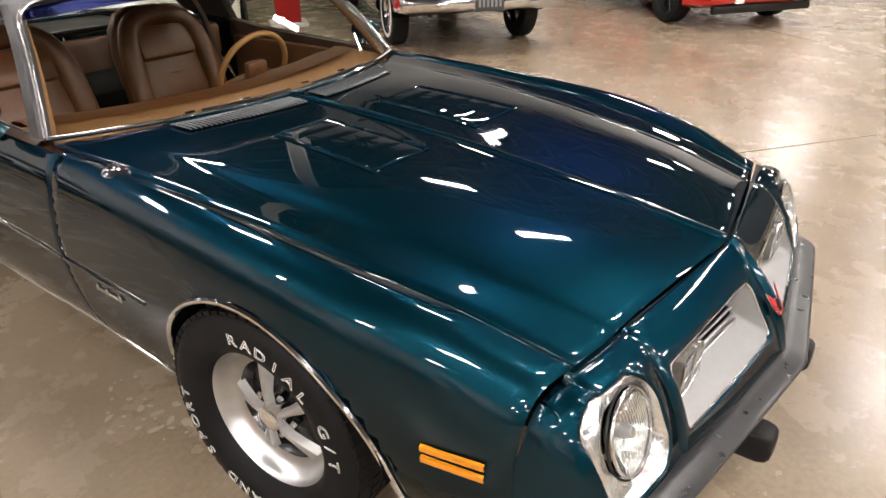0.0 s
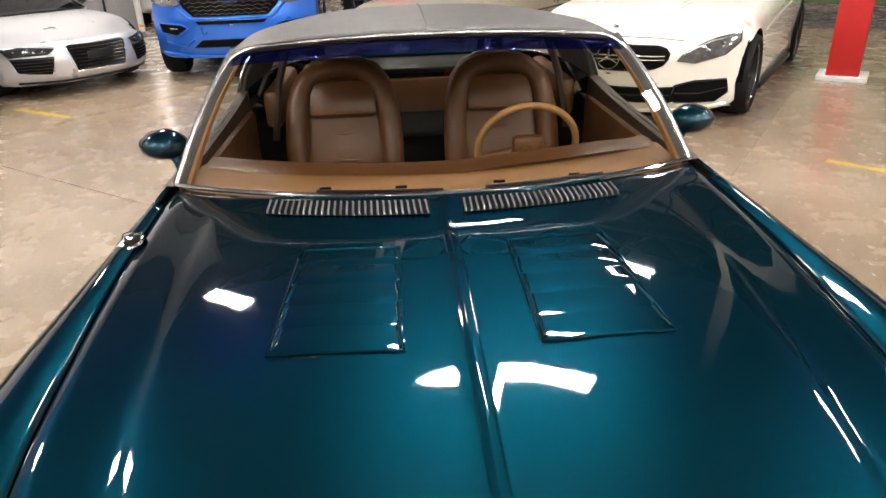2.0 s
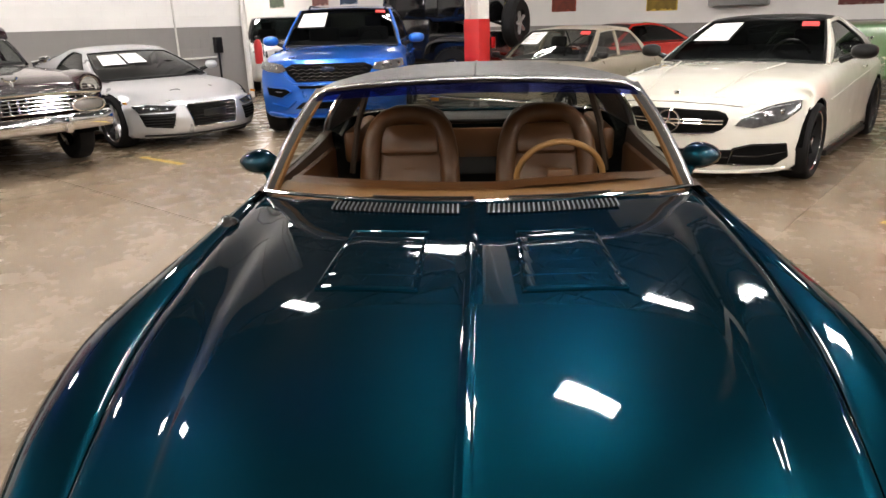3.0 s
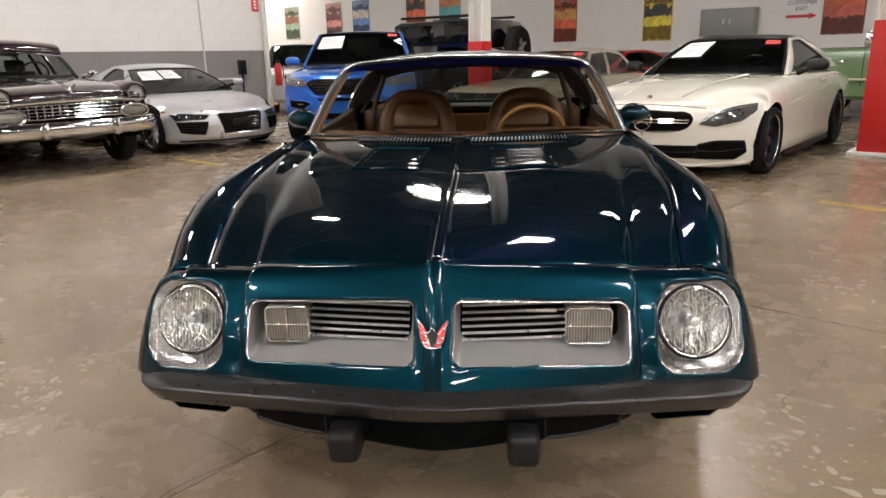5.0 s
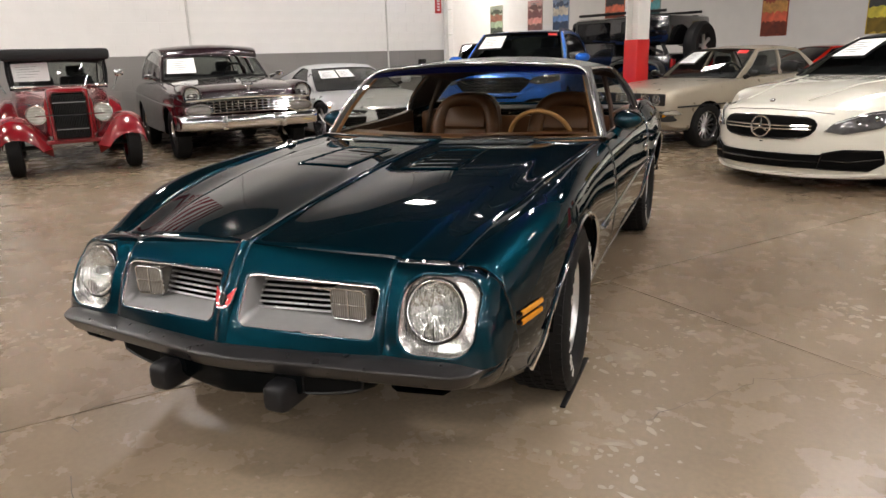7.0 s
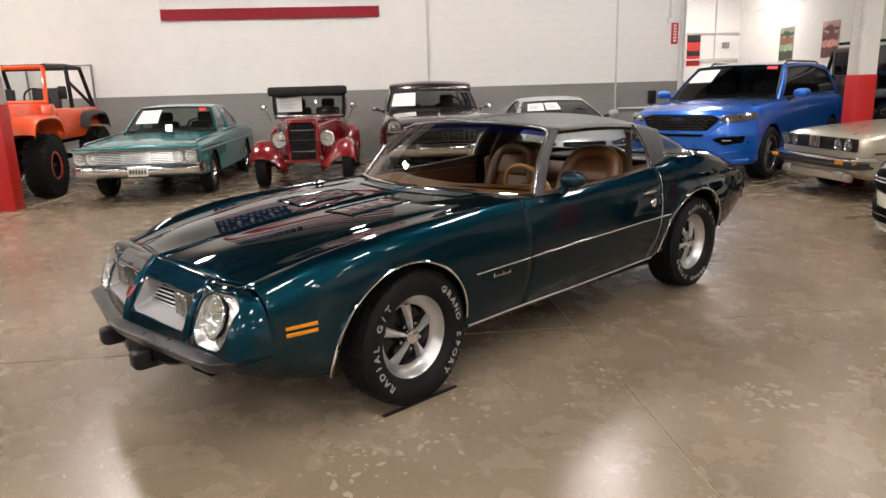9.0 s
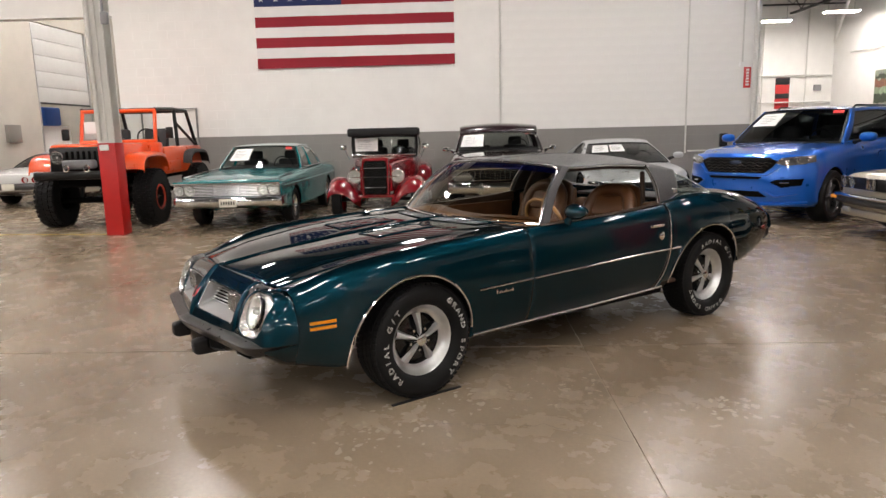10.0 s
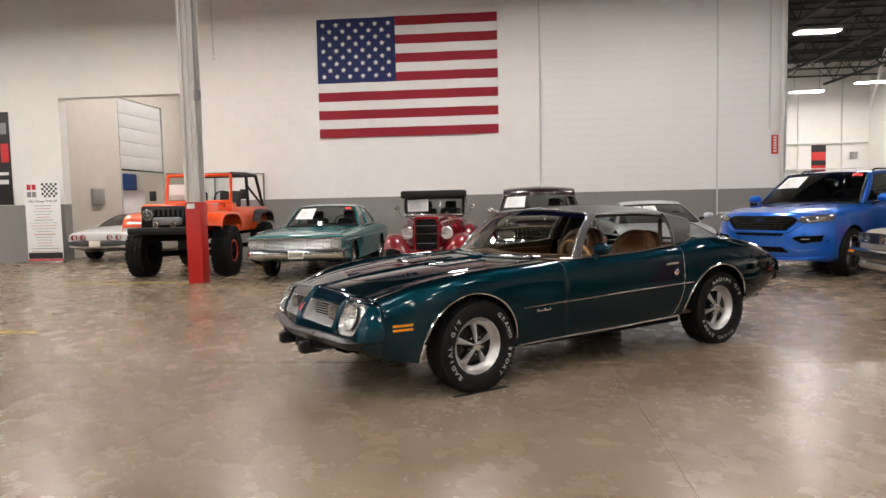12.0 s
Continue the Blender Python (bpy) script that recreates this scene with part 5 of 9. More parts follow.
    tl = part("tail_panel", fixn(bm), TEAL, car)
    for s in (1, -1):
        bm = bmesh.new()
        box(bm, s * .42, 2.565, .675, .36, .03, .075, .008)
        part("tail_lamp", bm, REDLENS, tl, "wide red tail lamp")
        bm = bmesh.new()
        y = 2.20
        strip(bm, [(s * (flank_x(yy, .635) + .002), yy, .635) for yy in (2.14, 2.17, 2.20, 2.23, 2.26)], [(s, .2, 0)] * 5, .030, .006)
        part("rear_marker", fixn(bm), REDLENS, car)
    bm = bmesh.new()
    rows = []
    for x in arange(-.70, .70, .07):
        y0 = 2.60 - .10 * (abs(x) / .7) ** 4
        rows.append([(x, y0 - .06, .600), (x, y0, .598), (x, y0 + .015, .58), (x, y0 + .014, .525), (x, y0 - .03, .505), (x, y0 - .10, .50)])
    grid(bm, rows)
    rb = part("rear_bumper", fixn(bm), BUMPER_GREY, car)
    rb.modifiers.new("thick", "SOLIDIFY").thickness = .01
    for s in (1, -1):
        bm = bmesh.new()
        tube(bm, [(s * .55, 1.7, .30), (s * .56, 2.1, .31), (s * .57, 2.36, .335)], .026, 12)
        part("exhaust_tip", fixn(bm), CHROME, car)
    # ---- cabin ----
    bm = bmesh.new()
    rows = []
    for y, z in ((-.59, .888), (-.50, .893), (-.42, .896), (-.36, .896), (-.32, .885), (-.31, .84), (-.33, .62)):
        rows.append([(u * .79, y + .19 * u * u, z) for u in (-1, -.9, -.7, -.45, -.2, 0, .2, .45, .7, .9, 1)])
    grid(bm, rows)
    part("dashboard", fixn(bm), TAN, car, "tan dashboard top")
    bm = bmesh.new()
    rows = []
    for y, z in ((-.40, .899), (-.34, .906), (-.27, .899), (-.24, .86), (-.26, .70)):
        rows.append([(u * .77, y + .19 * u * u, z + (.010 if .15 < u < .8 else 0)) for u in (-1, -.8, -.55, -.3, -.1, .12, .3, .5, .75, .9, 1)])
    grid(bm, rows)
    part("dash_pad", fixn(bm), LEATHER, car, "brown dash pad")
    bm = bmesh.new()
    for x in (-.35, -.12, .18, .42):
        box(bm, x, -.50 + .2 * x * x, .895, .035, .012, .006, .001)
    part("defroster_slot", bm, DARK, car)
    bm = bmesh.new()
    box(bm, 0, .35, .33, 1.62, 1.6, .03, .01)
    part("cabin_floor", bm, mat("brown_carpet", (0.06, 0.03, 0.018), rough=0.95, var=0.3, scale=60, bump=0.4), car)
    bm = bmesh.new()
    box(bm, 0, .22, .46, .24, .85, .22, .03)
    box(bm, 0, .10, .60, .05, .05, .14, .02)
    part("centre_console", bm, LEATHER, car)
    for s in (1, -1):
        bm = bmesh.new()
        box(bm, s * .80, .15, .62, .06, 1.15, .52, .02)
        box(bm, s * .765, .20, .68, .05, .60, .06, .015)
        part("door_card", fixn(bm), LEATHER, car, "brown padded door card")
        bm = bmesh.new()
        box(bm, s * .70, 1.12, .86, .08, .7, .18, .03)
        part("quarter_trim", fixn(bm), LEATHER, car)
    bm = bmesh.new()
    tube(bm, [(.37 + .19 * math.cos(a) , .06 - .07 * math.sin(a), .835 + .175 * math.sin(a)) for a in [2 * math.pi * k / 40 for k in range(40)]], .0135, 10, closed=True)
    sw = part("steering_wheel", fixn(bm), TANRIM, car, "tan rimmed steering wheel")
    bm = bmesh.new()
    box(bm, .37, .045, .835, .12, .05, .10, .02)
    for a in (math.pi * 1.08, -.08 * math.pi, math.pi * 1.5):
        tube(bm, [(.37, .055, .835), (.37 + .18 * math.cos(a), .06 - .07 * math.sin(a), .835 + .165 * math.sin(a))], .014, 8)
    tube(bm, [(.37, .05, .825), (.37, -.14, .76)], .035, 10)
    part("wheel_spokes", fixn(bm), LEATHER, sw)
    # rear bench
    bm = bmesh.new()
    box(bm, 0, 1.12, .47, 1.20, .42, .18, .05)
    part("rear_seat_cushion", fixn(bm), LEATHER, car)
    bm = bmesh.new()
    box(bm, 0, 0, 0, 1.20, .15, .42, .05)
    moved(bm, pose(0, 1.36, .66, -18))
    part("rear_seat_back", fixn(bm), LEATHER, car)
    bm = bmesh.new()
    box(bm, 0, 1.62, .905, 1.24, .42, .03, .01)
    part("parcel_shelf", bm, BLACK, car)
    for s in (1, -1):
        bm = bmesh.new()
        tube(bm, [(s * .60, .86, 1.17), (s * .66, .80, .98), (s * .70, .76, .72)], .018, 6)
        part("seat_belt", fixn(bm), mat("belt_web", (0.05, 0.03, 0.02), rough=.8), car)
    # wipers
    for x in (.15, -.45):
        bm = bmesh.new()
        tube(bm, [ws(x + k * .09, .012) + Vector((0, -.012, .010)) for k in range(6)], .005, 6)
        part("wiper", fixn(bm), BLACK, car)
    # aerial base on the fender
    bm = bmesh.new()
    lathe(bm, [(0, .022), (.010, .021), (.014, .012), (.026, .008), (.034, .002), (.036, -.006)], 24, axis="z")
    for v in bm.verts:
        v.co.y *= 1.45
    moved(bm, pose(-.822, -.80, .893, 0, -10))
    ab = part("aerial_base", fixn(bm), CHROME, car, "oval chrome aerial base")
    bm = bmesh.new()
    lathe(bm, [(.012, .0225), (.016, .016), (.012, .010)], 16, axis="z")
    moved(bm, pose(-.822, -.80, .893, 0, -10))
    part("aerial_grommet", fixn(bm), BLACK, ab)
    # the front draws in a little ahead of the wheels
    for ob in car.children_recursive:
        if ob.type == "MESH" and ob.matrix_basis.is_identity and "wheel" not in ob.name and "tyre" not in ob.name:
            for v in ob.data.vertices:
                t = max(0.0, min(1.0, (-1.45 - v.co.y) / .80))
                t = t * t * (3 - 2 * t)
                v.co.y += .010 * t * (v.co.x / .85) ** 2
                v.co.x *= 1 - .023 * t
    return car


build_hero()
for sx in (1, -1):
    bucket_seat(pose(sx * .37, .44, .27), LEATHER)


# ---- parked cars: one builder for bodies, then fronts of their own ----
SEAT_DARK = mat("dark_seat_cloth", (0.02, 0.02, 0.022), rough=0.8, var=0.2, scale=30)


def ring_of(y, hw, zt, zb, c, zm):
    return [(0, y, zt), (.45 * hw, y, zt - .15 * c), (.76 * hw, y, zt - .5 * c), (.91 * hw, y, zt - c), (.985 * hw, y, zt - c - .35 * (zt - c - zm)), (hw, y, zm), (.985 * hw, y, zb + .45 * (zm - zb)), (.94 * hw, y, zb), (.5 * hw, y, zb - .01), (0, y, zb - .01)]


def front_face(front, hw):
    """Depth of a shaped nose at x, z: a profile over the height, wrapped back towards the sides."""
    tab, wrap, pw = front
    return lambda x, z: cr(tab, z, 1) + wrap * min(1.0, abs(x) / hw) ** pw


def car_body(parent, st, material, arches, name="body", step=0.06, label="", front=None):
    """st rows: y, half width, top, bottom, shoulder drop, height of the widest line."""
    tabs = [[(r[0], 0, r[k]) for r in st] for k in range(1, 6)]
    bm = bmesh.new()
    rows = []
    ys = arange(st[0][0], st[-1][0], step)
    face = front_face(front, st[0][1]) if front else None
    for y in ys:
        hw, zt, zb, c, zm = [cr(t, y, 2) for t in tabs]
        row = spread(ring_of(y, hw, zt, zb, c, zm), 3)
        if front:
            k = max(0.0, 1 - (y - st[0][0]) / .75)
            k = k * k * (3 - 2 * k)
            row = [(x, y + k * (face(x, z) - st[0][0]), z) for x, y, z in row]
        rows.append(row)
    def tuck(row, dy, k):
        zc = sum(p[2] for p in row) / len(row)
        return [(p[0] * k, p[1] + dy, zc + (p[2] - zc) * k) for p in row]
    nose = []
    if front:
        zm = (st[0][2] + st[0][3]) / 2
        for k in (.02, .1, .2, .3, .4, .5, .6, .7, .78, .85, .91, .955, .985):
            nose.append([(x * k, face(x * k, zm + (z - zm) * k), zm + (z - zm) * k) for x, y, z in [(r[0], r[1], r[2]) for r in rows[0]]])
    else:
        nose = [tuck(rows[0], -.035, .86), tuck(rows[0], -.022, .95)]
    rows = nose + rows + [tuck(rows[-1], .022, .95), tuck(rows[-1], .035, .86)]
    grid(bm, rows)
    for a in arches:
        cut_arch(bm, a[0], a[1], a[2], .35)
    mirror_x(bm)
    for row in ((rows[-1],) if front else (rows[0], rows[-1])):
        ring = row + [(-x, y, z) for x, y, z in row[::-1]]
        vs, last = [], None
        for p in ring:
            if last is None or (Vector(p) - last).length > 1e-4:
                vs.append(bm.verts.new(p))
                last = Vector(p)
        bm.faces.new(vs)
    bmesh.ops.remove_doubles(bm, verts=bm.verts[:], dist=.0004)
    fixn(bm)
    ob = part(name, bm, material, parent, label)
    for a in arches:
        for s in (1, -1):
            bm = bmesh.new()
            hw = cr(tabs[0], a[0], 2)
            pr = [(a[0] - a[2] * math.cos(radians(t)), a[1] + a[2] * math.sin(radians(t))) for t in range(0, 181, 15)]
            grid(bm, [[(s * hw * .985, y, z), (s * (hw - .30), y, z)] for y, z in pr])
            part("wheel_well", fixn(bm), DARK, ob)
    return ob


def patch(parent, name, outline, face, material, off=.006, thick=.03, label="", rows_n=9, cols_n=16, bottom_in=0.0):
    """A piece laid on a shaped nose: the outline in x, z, filled row by row."""
    zs = [p[1] for p in outline]
    z0, z1 = min(zs), max(zs)
    bm = bmesh.new()
    rows = []
    for i in range(rows_n + 1):
        z = z0 + (z1 - z0) * min(.998, max(.002, i / rows_n))
        xs = []
        for (xa, za), (xb, zb) in zip(outline, outline[1:] + outline[:1]):
            if (za - z) * (zb - z) < 0 or za == z:
                xs.append(xa + (xb - xa) * ((z - za) / (zb - za) if zb != za else 0))
        if len(xs) < 2:
            continue
        xa, xb = min(xs), max(xs)
        rows.append([(xa + (xb - xa) * k / cols_n, face(xa + (xb - xa) * k / cols_n, z) - off - .012, z) for k in range(cols_n + 1)])
    grid(bm, rows)
    fixn(bm)
    ob = part(name, bm, material, parent, label)
    m_ = ob.modifiers.new("thick", "SOLIDIFY")
    m_.thickness, m_.offset = thick, 0
    return ob


def outline_tube(parent, name, pts, face, material, r=.006, off=.012, closed=True):
    dense = []
    ring = pts + (pts[:1] if closed else [])
    for (xa, za), (xb, zb) in zip(ring, ring[1:]):
        n = max(1, int(math.hypot(xb - xa, zb - za) / .05))
        dense += [(xa + (xb - xa) * k / n, za + (zb - za) * k / n) for k in range(n)]
    if not closed:
        dense.append(pts[-1])
    bm = bmesh.new()
    tube(bm, [(x, face(x, z) - off - .010, z) for x, z in dense], r, 6, closed=closed)
    return part(name, fixn(bm), material, parent)


def both_sides(pts, s):
    return [(s * x, z) for x, z in pts]


def wing_mirror(parent, s, x, y, z, w, material, foot=.08):
    """A shell with a flat glass behind it, on a foot."""
    bm = bmesh.new()
    bmesh.ops.create_uvsphere(bm, u_segments=16, v_segments=10, radius=1.0)
    for v in bm.verts:
        px, py, pz = v.co
        v.co = Vector((math.copysign(abs(px) ** .8, px) * w * .5, (py * w * .42 if py < 0 else py * w * .12), math.copysign(abs(pz) ** .75, pz) * w * .30))
    moved(bm, pose(x, y, z, 0, 0, s * 8))
    ob = part("door_mirror", fixn(bm), material, parent)
    bm = bmesh.new()
    tube(bm, [(x - s * (w * .5 + foot), y + .02, z - w * .36), (x - s * w * .45, y, z - w * .20), (x - s * w * .2, y, z - w * .05)], [.035, .026, .022], 8)
    part("mirror_foot", fixn(bm), BLACK if material is not CHROME else CHROME, ob)
    bm = bmesh.new()
    box(bm, x, y + w * .10, z, w * .78, .012, w * .40, .01)
    part("mirror_glass", fixn(bm), mat("mirror_glass", (.75, .76, .77), rough=.03, metal=1.0, var=.02), ob)
    return ob


def road_wheel(parent, x, y, r, w, rimr, side, rimmat=None, spokes=10, cap_mat=None, whitewall=False, knobs=False, barrel=None):
    rimmat = rimmat or BRUSHED
    m = pose(side * x, y, r) @ (Matrix.Identity(4) if side > 0 else Matrix.Rotation(math.pi, 4, "Z"))
    h = w / 2
    bm = bmesh.new()
    lathe(bm, [(rimr * .96, -h), (rimr * .98, h * .5), (rimr * 1.02, h * .82), (rimr * .96, h * .80), (rimr * .90, h * .35), (rimr * .9, h * .1), (0, h * .05)], 36)
    wh = part("wheel", moved(fixn(bm), m), barrel or (BLACK if spokes else rimmat), parent)
    bm = bmesh.new()
    prof = [(rimr * .99, -h * .95), (rimr * 1.12, -h * 1.04), (r * .93, -h), (r * .985, -h * .8), (r, 0), (r * .985, h * .8), (r * .93, h), (rimr * 1.12, h * 1.04), (rimr * .99, h * .85)]
    lathe(bm, prof, 44)
    part("tyre", moved(fixn(bm), m), RUBBER, wh)
    if knobs:
        bm = bmesh.new()
        for k in range(34):
            a = 2 * math.pi * k / 34
            for j, hx in enumerate((-.8, -.3, .3, .8)):
                bmesh.ops.create_cube(bm, size=1.0, matrix=Matrix.Rotation(a + .09 * (j % 2), 4, "X") @ Matrix.Translation((hx * h, 0, r * (1.0 if abs(hx) < .5 else .985))) @ Matrix.Diagonal((w * .2, r * .12, .03, 1)))
        part("tread", moved(bm, m), RUBBER, wh, smooth=False)
    if whitewall:
        bm = bmesh.new()
        lathe(bm, [(rimr * 1.10, h * 1.045), (rimr * 1.16, h * 1.06), (rimr * 1.30, h * 1.045)], 44)
        part("white_band", moved(fixn(bm), m), WHITE_LETTER, wh)
    for k in range(spokes):
        a = 2 * math.pi * k / spokes
        bm = bmesh.new()
        grid(bm, [[(h * .3, rr, -ww), (h * .55 - .02 * rr, rr, 0), (h * .3, rr, ww)] for rr, ww in ((rimr * .12, rimr * .07), (rimr * .5, rimr * .05), (rimr * .93, rimr * .065))])
        part("spoke", moved(moved(fixn(bm), Matrix.Rotation(a, 4, "X")), m), rimmat, wh)
    if spokes >= 7:
        bm = bmesh.new()
        tube(bm, [(h * .84, rimr * .985 * math.cos(2 * math.pi * j / 40), rimr * .985 * math.sin(2 * math.pi * j / 40)) for j in range(40)], .006, 6, closed=True)
        part("rim_lip", moved(fixn(bm), m), SATIN, wh)
    bm = bmesh.new()
    k = .22 if spokes else .5
    lathe(bm, [(0, h * .72), (rimr * k * .6, h * .70), (rimr * k, h * .45), (rimr * k * 1.1, h * .1)], 20)
    part("hub_cap", moved(fixn(bm), m), cap_mat or rimmat, wh)
    return wh


def greenhouse(car, p, paint, glass_mat=None, roof_mat=None, pillars=(), interior=True, crown=.035, win=(.07, .92, .05, .10)):
    """p: screen base y,z; screen top y,z; rear top y,z; rear base y,z; half widths at belt and roof; crown."""
    (y0, z0), (y1, z1), (y2, z2), (y3, z3), wb, wt = p
    glass_mat = glass_mat or DARK_GLASS
    roof_mat = roof_mat or paint
    def scr(u, v, ya, za, yb, zb, sgn):
        x = u * (wb * .93 + (wt * .96 - wb * .93) * v)
        bend = .12 * u * u * (1 - .4 * v)
        return Vector((x, ya + (yb - ya) * v + sgn * bend, za + (zb - za) * v + .02 * math.sin(math.pi * v) - .02 * u * u * v))
    us = [i / 6 - 1 for i in range(13)]
    for nm, ya, za, yb, zb, sg in (("windscreen", y0, z0, y1, z1, 1), ("rear_window", y3, z3, y2, z2, -1)):
        bm = bmesh.new()
        rows = [[scr(u, v / 5, ya, za, yb, zb, sg) for u in us] for v in range(6)]
        grid(bm, rows)
        g = part(nm, fixn(bm), glass_mat, car)
        g.visible_shadow = False
        bm = bmesh.new()
        tube(bm, [r[0] for r in rows] + rows[-1][1:] + [r[-1] for r in rows[::-1]][1:] + rows[0][::-1][1:-1], .012, 5, closed=True)
        part("screen_seal", fixn(bm), BLACK, g)
    # roof
    bm = bmesh.new()
    rows = []
    for i in range(9):
        t = i / 8
        y = y1 + (y2 - y1) * t
        z = z1 + (z2 - z1) * t + crown * math.sin(math.pi * t) ** .7
        rows.append([(u * wt, y + (.12 * .6 * u * u * (1 - t) - .12 * .6 * u * u * t), z + .012 - .035 * abs(u) ** 3) for u in us])
    grid(bm, rows)
    rf = part("roof", fixn(bm), roof_mat, car)
    rf.modifiers.new("thick", "SOLIDIFY").thickness = .03
    rf.modifiers["thick"].offset = -1
    for s in (1, -1):
        A0, A1 = scr(s, 0, y0, z0, y1, z1, 1), scr(s, 1, y0, z0, y1, z1, 1)
        C0, C1 = scr(s, 0, y3, z3, y2, z2, -1), scr(s, 1, y3, z3, y2, z2, -1)
        def bar(a, b, r0, r1, nm):
            bm = bmesh.new()
            pts = [a.lerp(b, i / 6) + Vector((s * .012 * math.sin(math.pi * i / 6), 0, 0)) for i in range(7)]
            tube(bm, pts, [r0 + (r1 - r0) * i / 6 for i in range(7)], 8)
            return part(nm, fixn(bm), paint, car)
        bar(A0 + Vector((s * wb * .03, .02, -.02)), A1 + Vector((s * .02, .02, -.005)), .024, .022, "front_pillar")
        for yy in pillars:
            t = (yy - y1) / (y2 - y1)
            a = Vector((s * wb * .965, yy - .06, z0 + (z3 - z0) * (yy - y0) / (y3 - y0)))
            b = A1.lerp(C1, t) + Vector((s * .015, 0, 0))
            bar(a, b, .028, .024, "door_pillar")
        # side of the cabin: pillars, rail and sill in one pressing round a glazed opening
        ua, ub, vb, droop = win
        def skin(u, v, inset=0.0):
            lo = Vector((s * wb * .955, y0 + .125 + (y3 - y0 - .25) * u, z0 + (z3 - z0) * u - .012))
            hi = Vector((s * wt * .995, y1 + .072 + (y2 - y1 - .144) * u, z1 + (z2 - z1) * u + crown * math.sin(math.pi * u) ** .7 - .026))
            q = lo.lerp(hi, v)
            q.x += s * (.03 * math.sin(math.pi * v) - inset)
            return q
        def vt(u):
            return .91 - droop * max(0.0, (u - .45) / (ub - .45)) ** 2
        bm = bmesh.new()
        vs_ = [i / 8 for i in range(9)]
        us_ = arange(ua, ub, .04)
        grid(bm, [[skin(u, v) for v in vs_] for u in arange(0, ua, .03)])
        grid(bm, [[skin(u, v) for v in vs_] for u in arange(ub, 1, .03)])
        grid(bm, [[skin(u, vb * k) for k in (0, 1)] for u in us_])
        grid(bm, [[skin(u, vt(u) + (1 - vt(u)) * k / 3) for k in range(4)] for u in us_])
        sd = part("cabin_side", fixn(bm), paint, car)
        sd.modifiers.new("thick", "SOLIDIFY").thickness = .012
        sd.modifiers["thick"].offset = 0
        bm = bmesh.new()
        grid(bm, [[skin(u, vb + (vt(u) - vb) * k / 5, .008) for k in range(6)] for u in us_])
        g = part("side_window", fixn(bm), glass_mat, car)
        g.visible_shadow = False
        bm = bmesh.new()
        tube(bm, [skin(u, vb, -.003) for u in us_] + [skin(ub, vb + (vt(ub) - vb) * k / 4, -.003) for k in range(1, 5)] + [skin(u, vt(u), -.003) for u in us_[-2::-1]] + [skin(ua, vb + (vt(ua) - vb) * k / 4, -.003) for k in (3, 2, 1)], .007, 5, closed=True)
        part("window_seal", fixn(bm), BLACK if glass_mat is DARK_GLASS else CHROME, g)
    if interior:
        bm = bmesh.new()
        rows = []
        for y, z in ((y0 - .02, z0 - .02), (y0 + .25, z0 + .0), (y0 + .34, z0 - .02), (y0 + .36, z0 - .25)):
            rows.append([(u * wb * .9, y + .10 * u * u, z) for u in us])
        grid(bm, rows)
        part("dashboard", fixn(bm), SEAT_DARK, car)
        bm = bmesh.new()
        zz = max(z0, z3) + .012
        grid(bm, [[(u * wb * .90, y + (.10 * u * u if y < y0 + .2 else 0), z) for u in us] for y, z in ((y0 + .30, z0 + .004), (y0 + .45, zz), ((y0 + y3) / 2, zz + .01), (y3 - .35, zz + .01), (y3 - .06, z3 + .012))])
        part("cabin_trim", fixn(bm), SEAT_DARK, car)
        for sx in (1, -1):
            bm = bmesh.new()
            box(bm, 0, 0, 0, .48, .16, .60, .05)
            box(bm, 0, .01, .38, .26, .10, .18, .04)
            moved(bm, pose(sx * wb * .44, y0 + 1.05, z0 + min(0, z1 - .09 - z0 - .47), -12))
            part("front_seat", fixn(bm), SEAT_DARK, car)
        bm = bmesh.new()
        tube(bm, [(wb * .46 + .18 * math.cos(a), y0 + .48 - .05 * math.sin(a), z0 + .03 + .17 * math.sin(a)) for a in [2 * math.pi * k / 20 for k in range(20)]], .014, 6, closed=True)
        part("steering_wheel", fixn(bm), BLACK, car)
    return scr


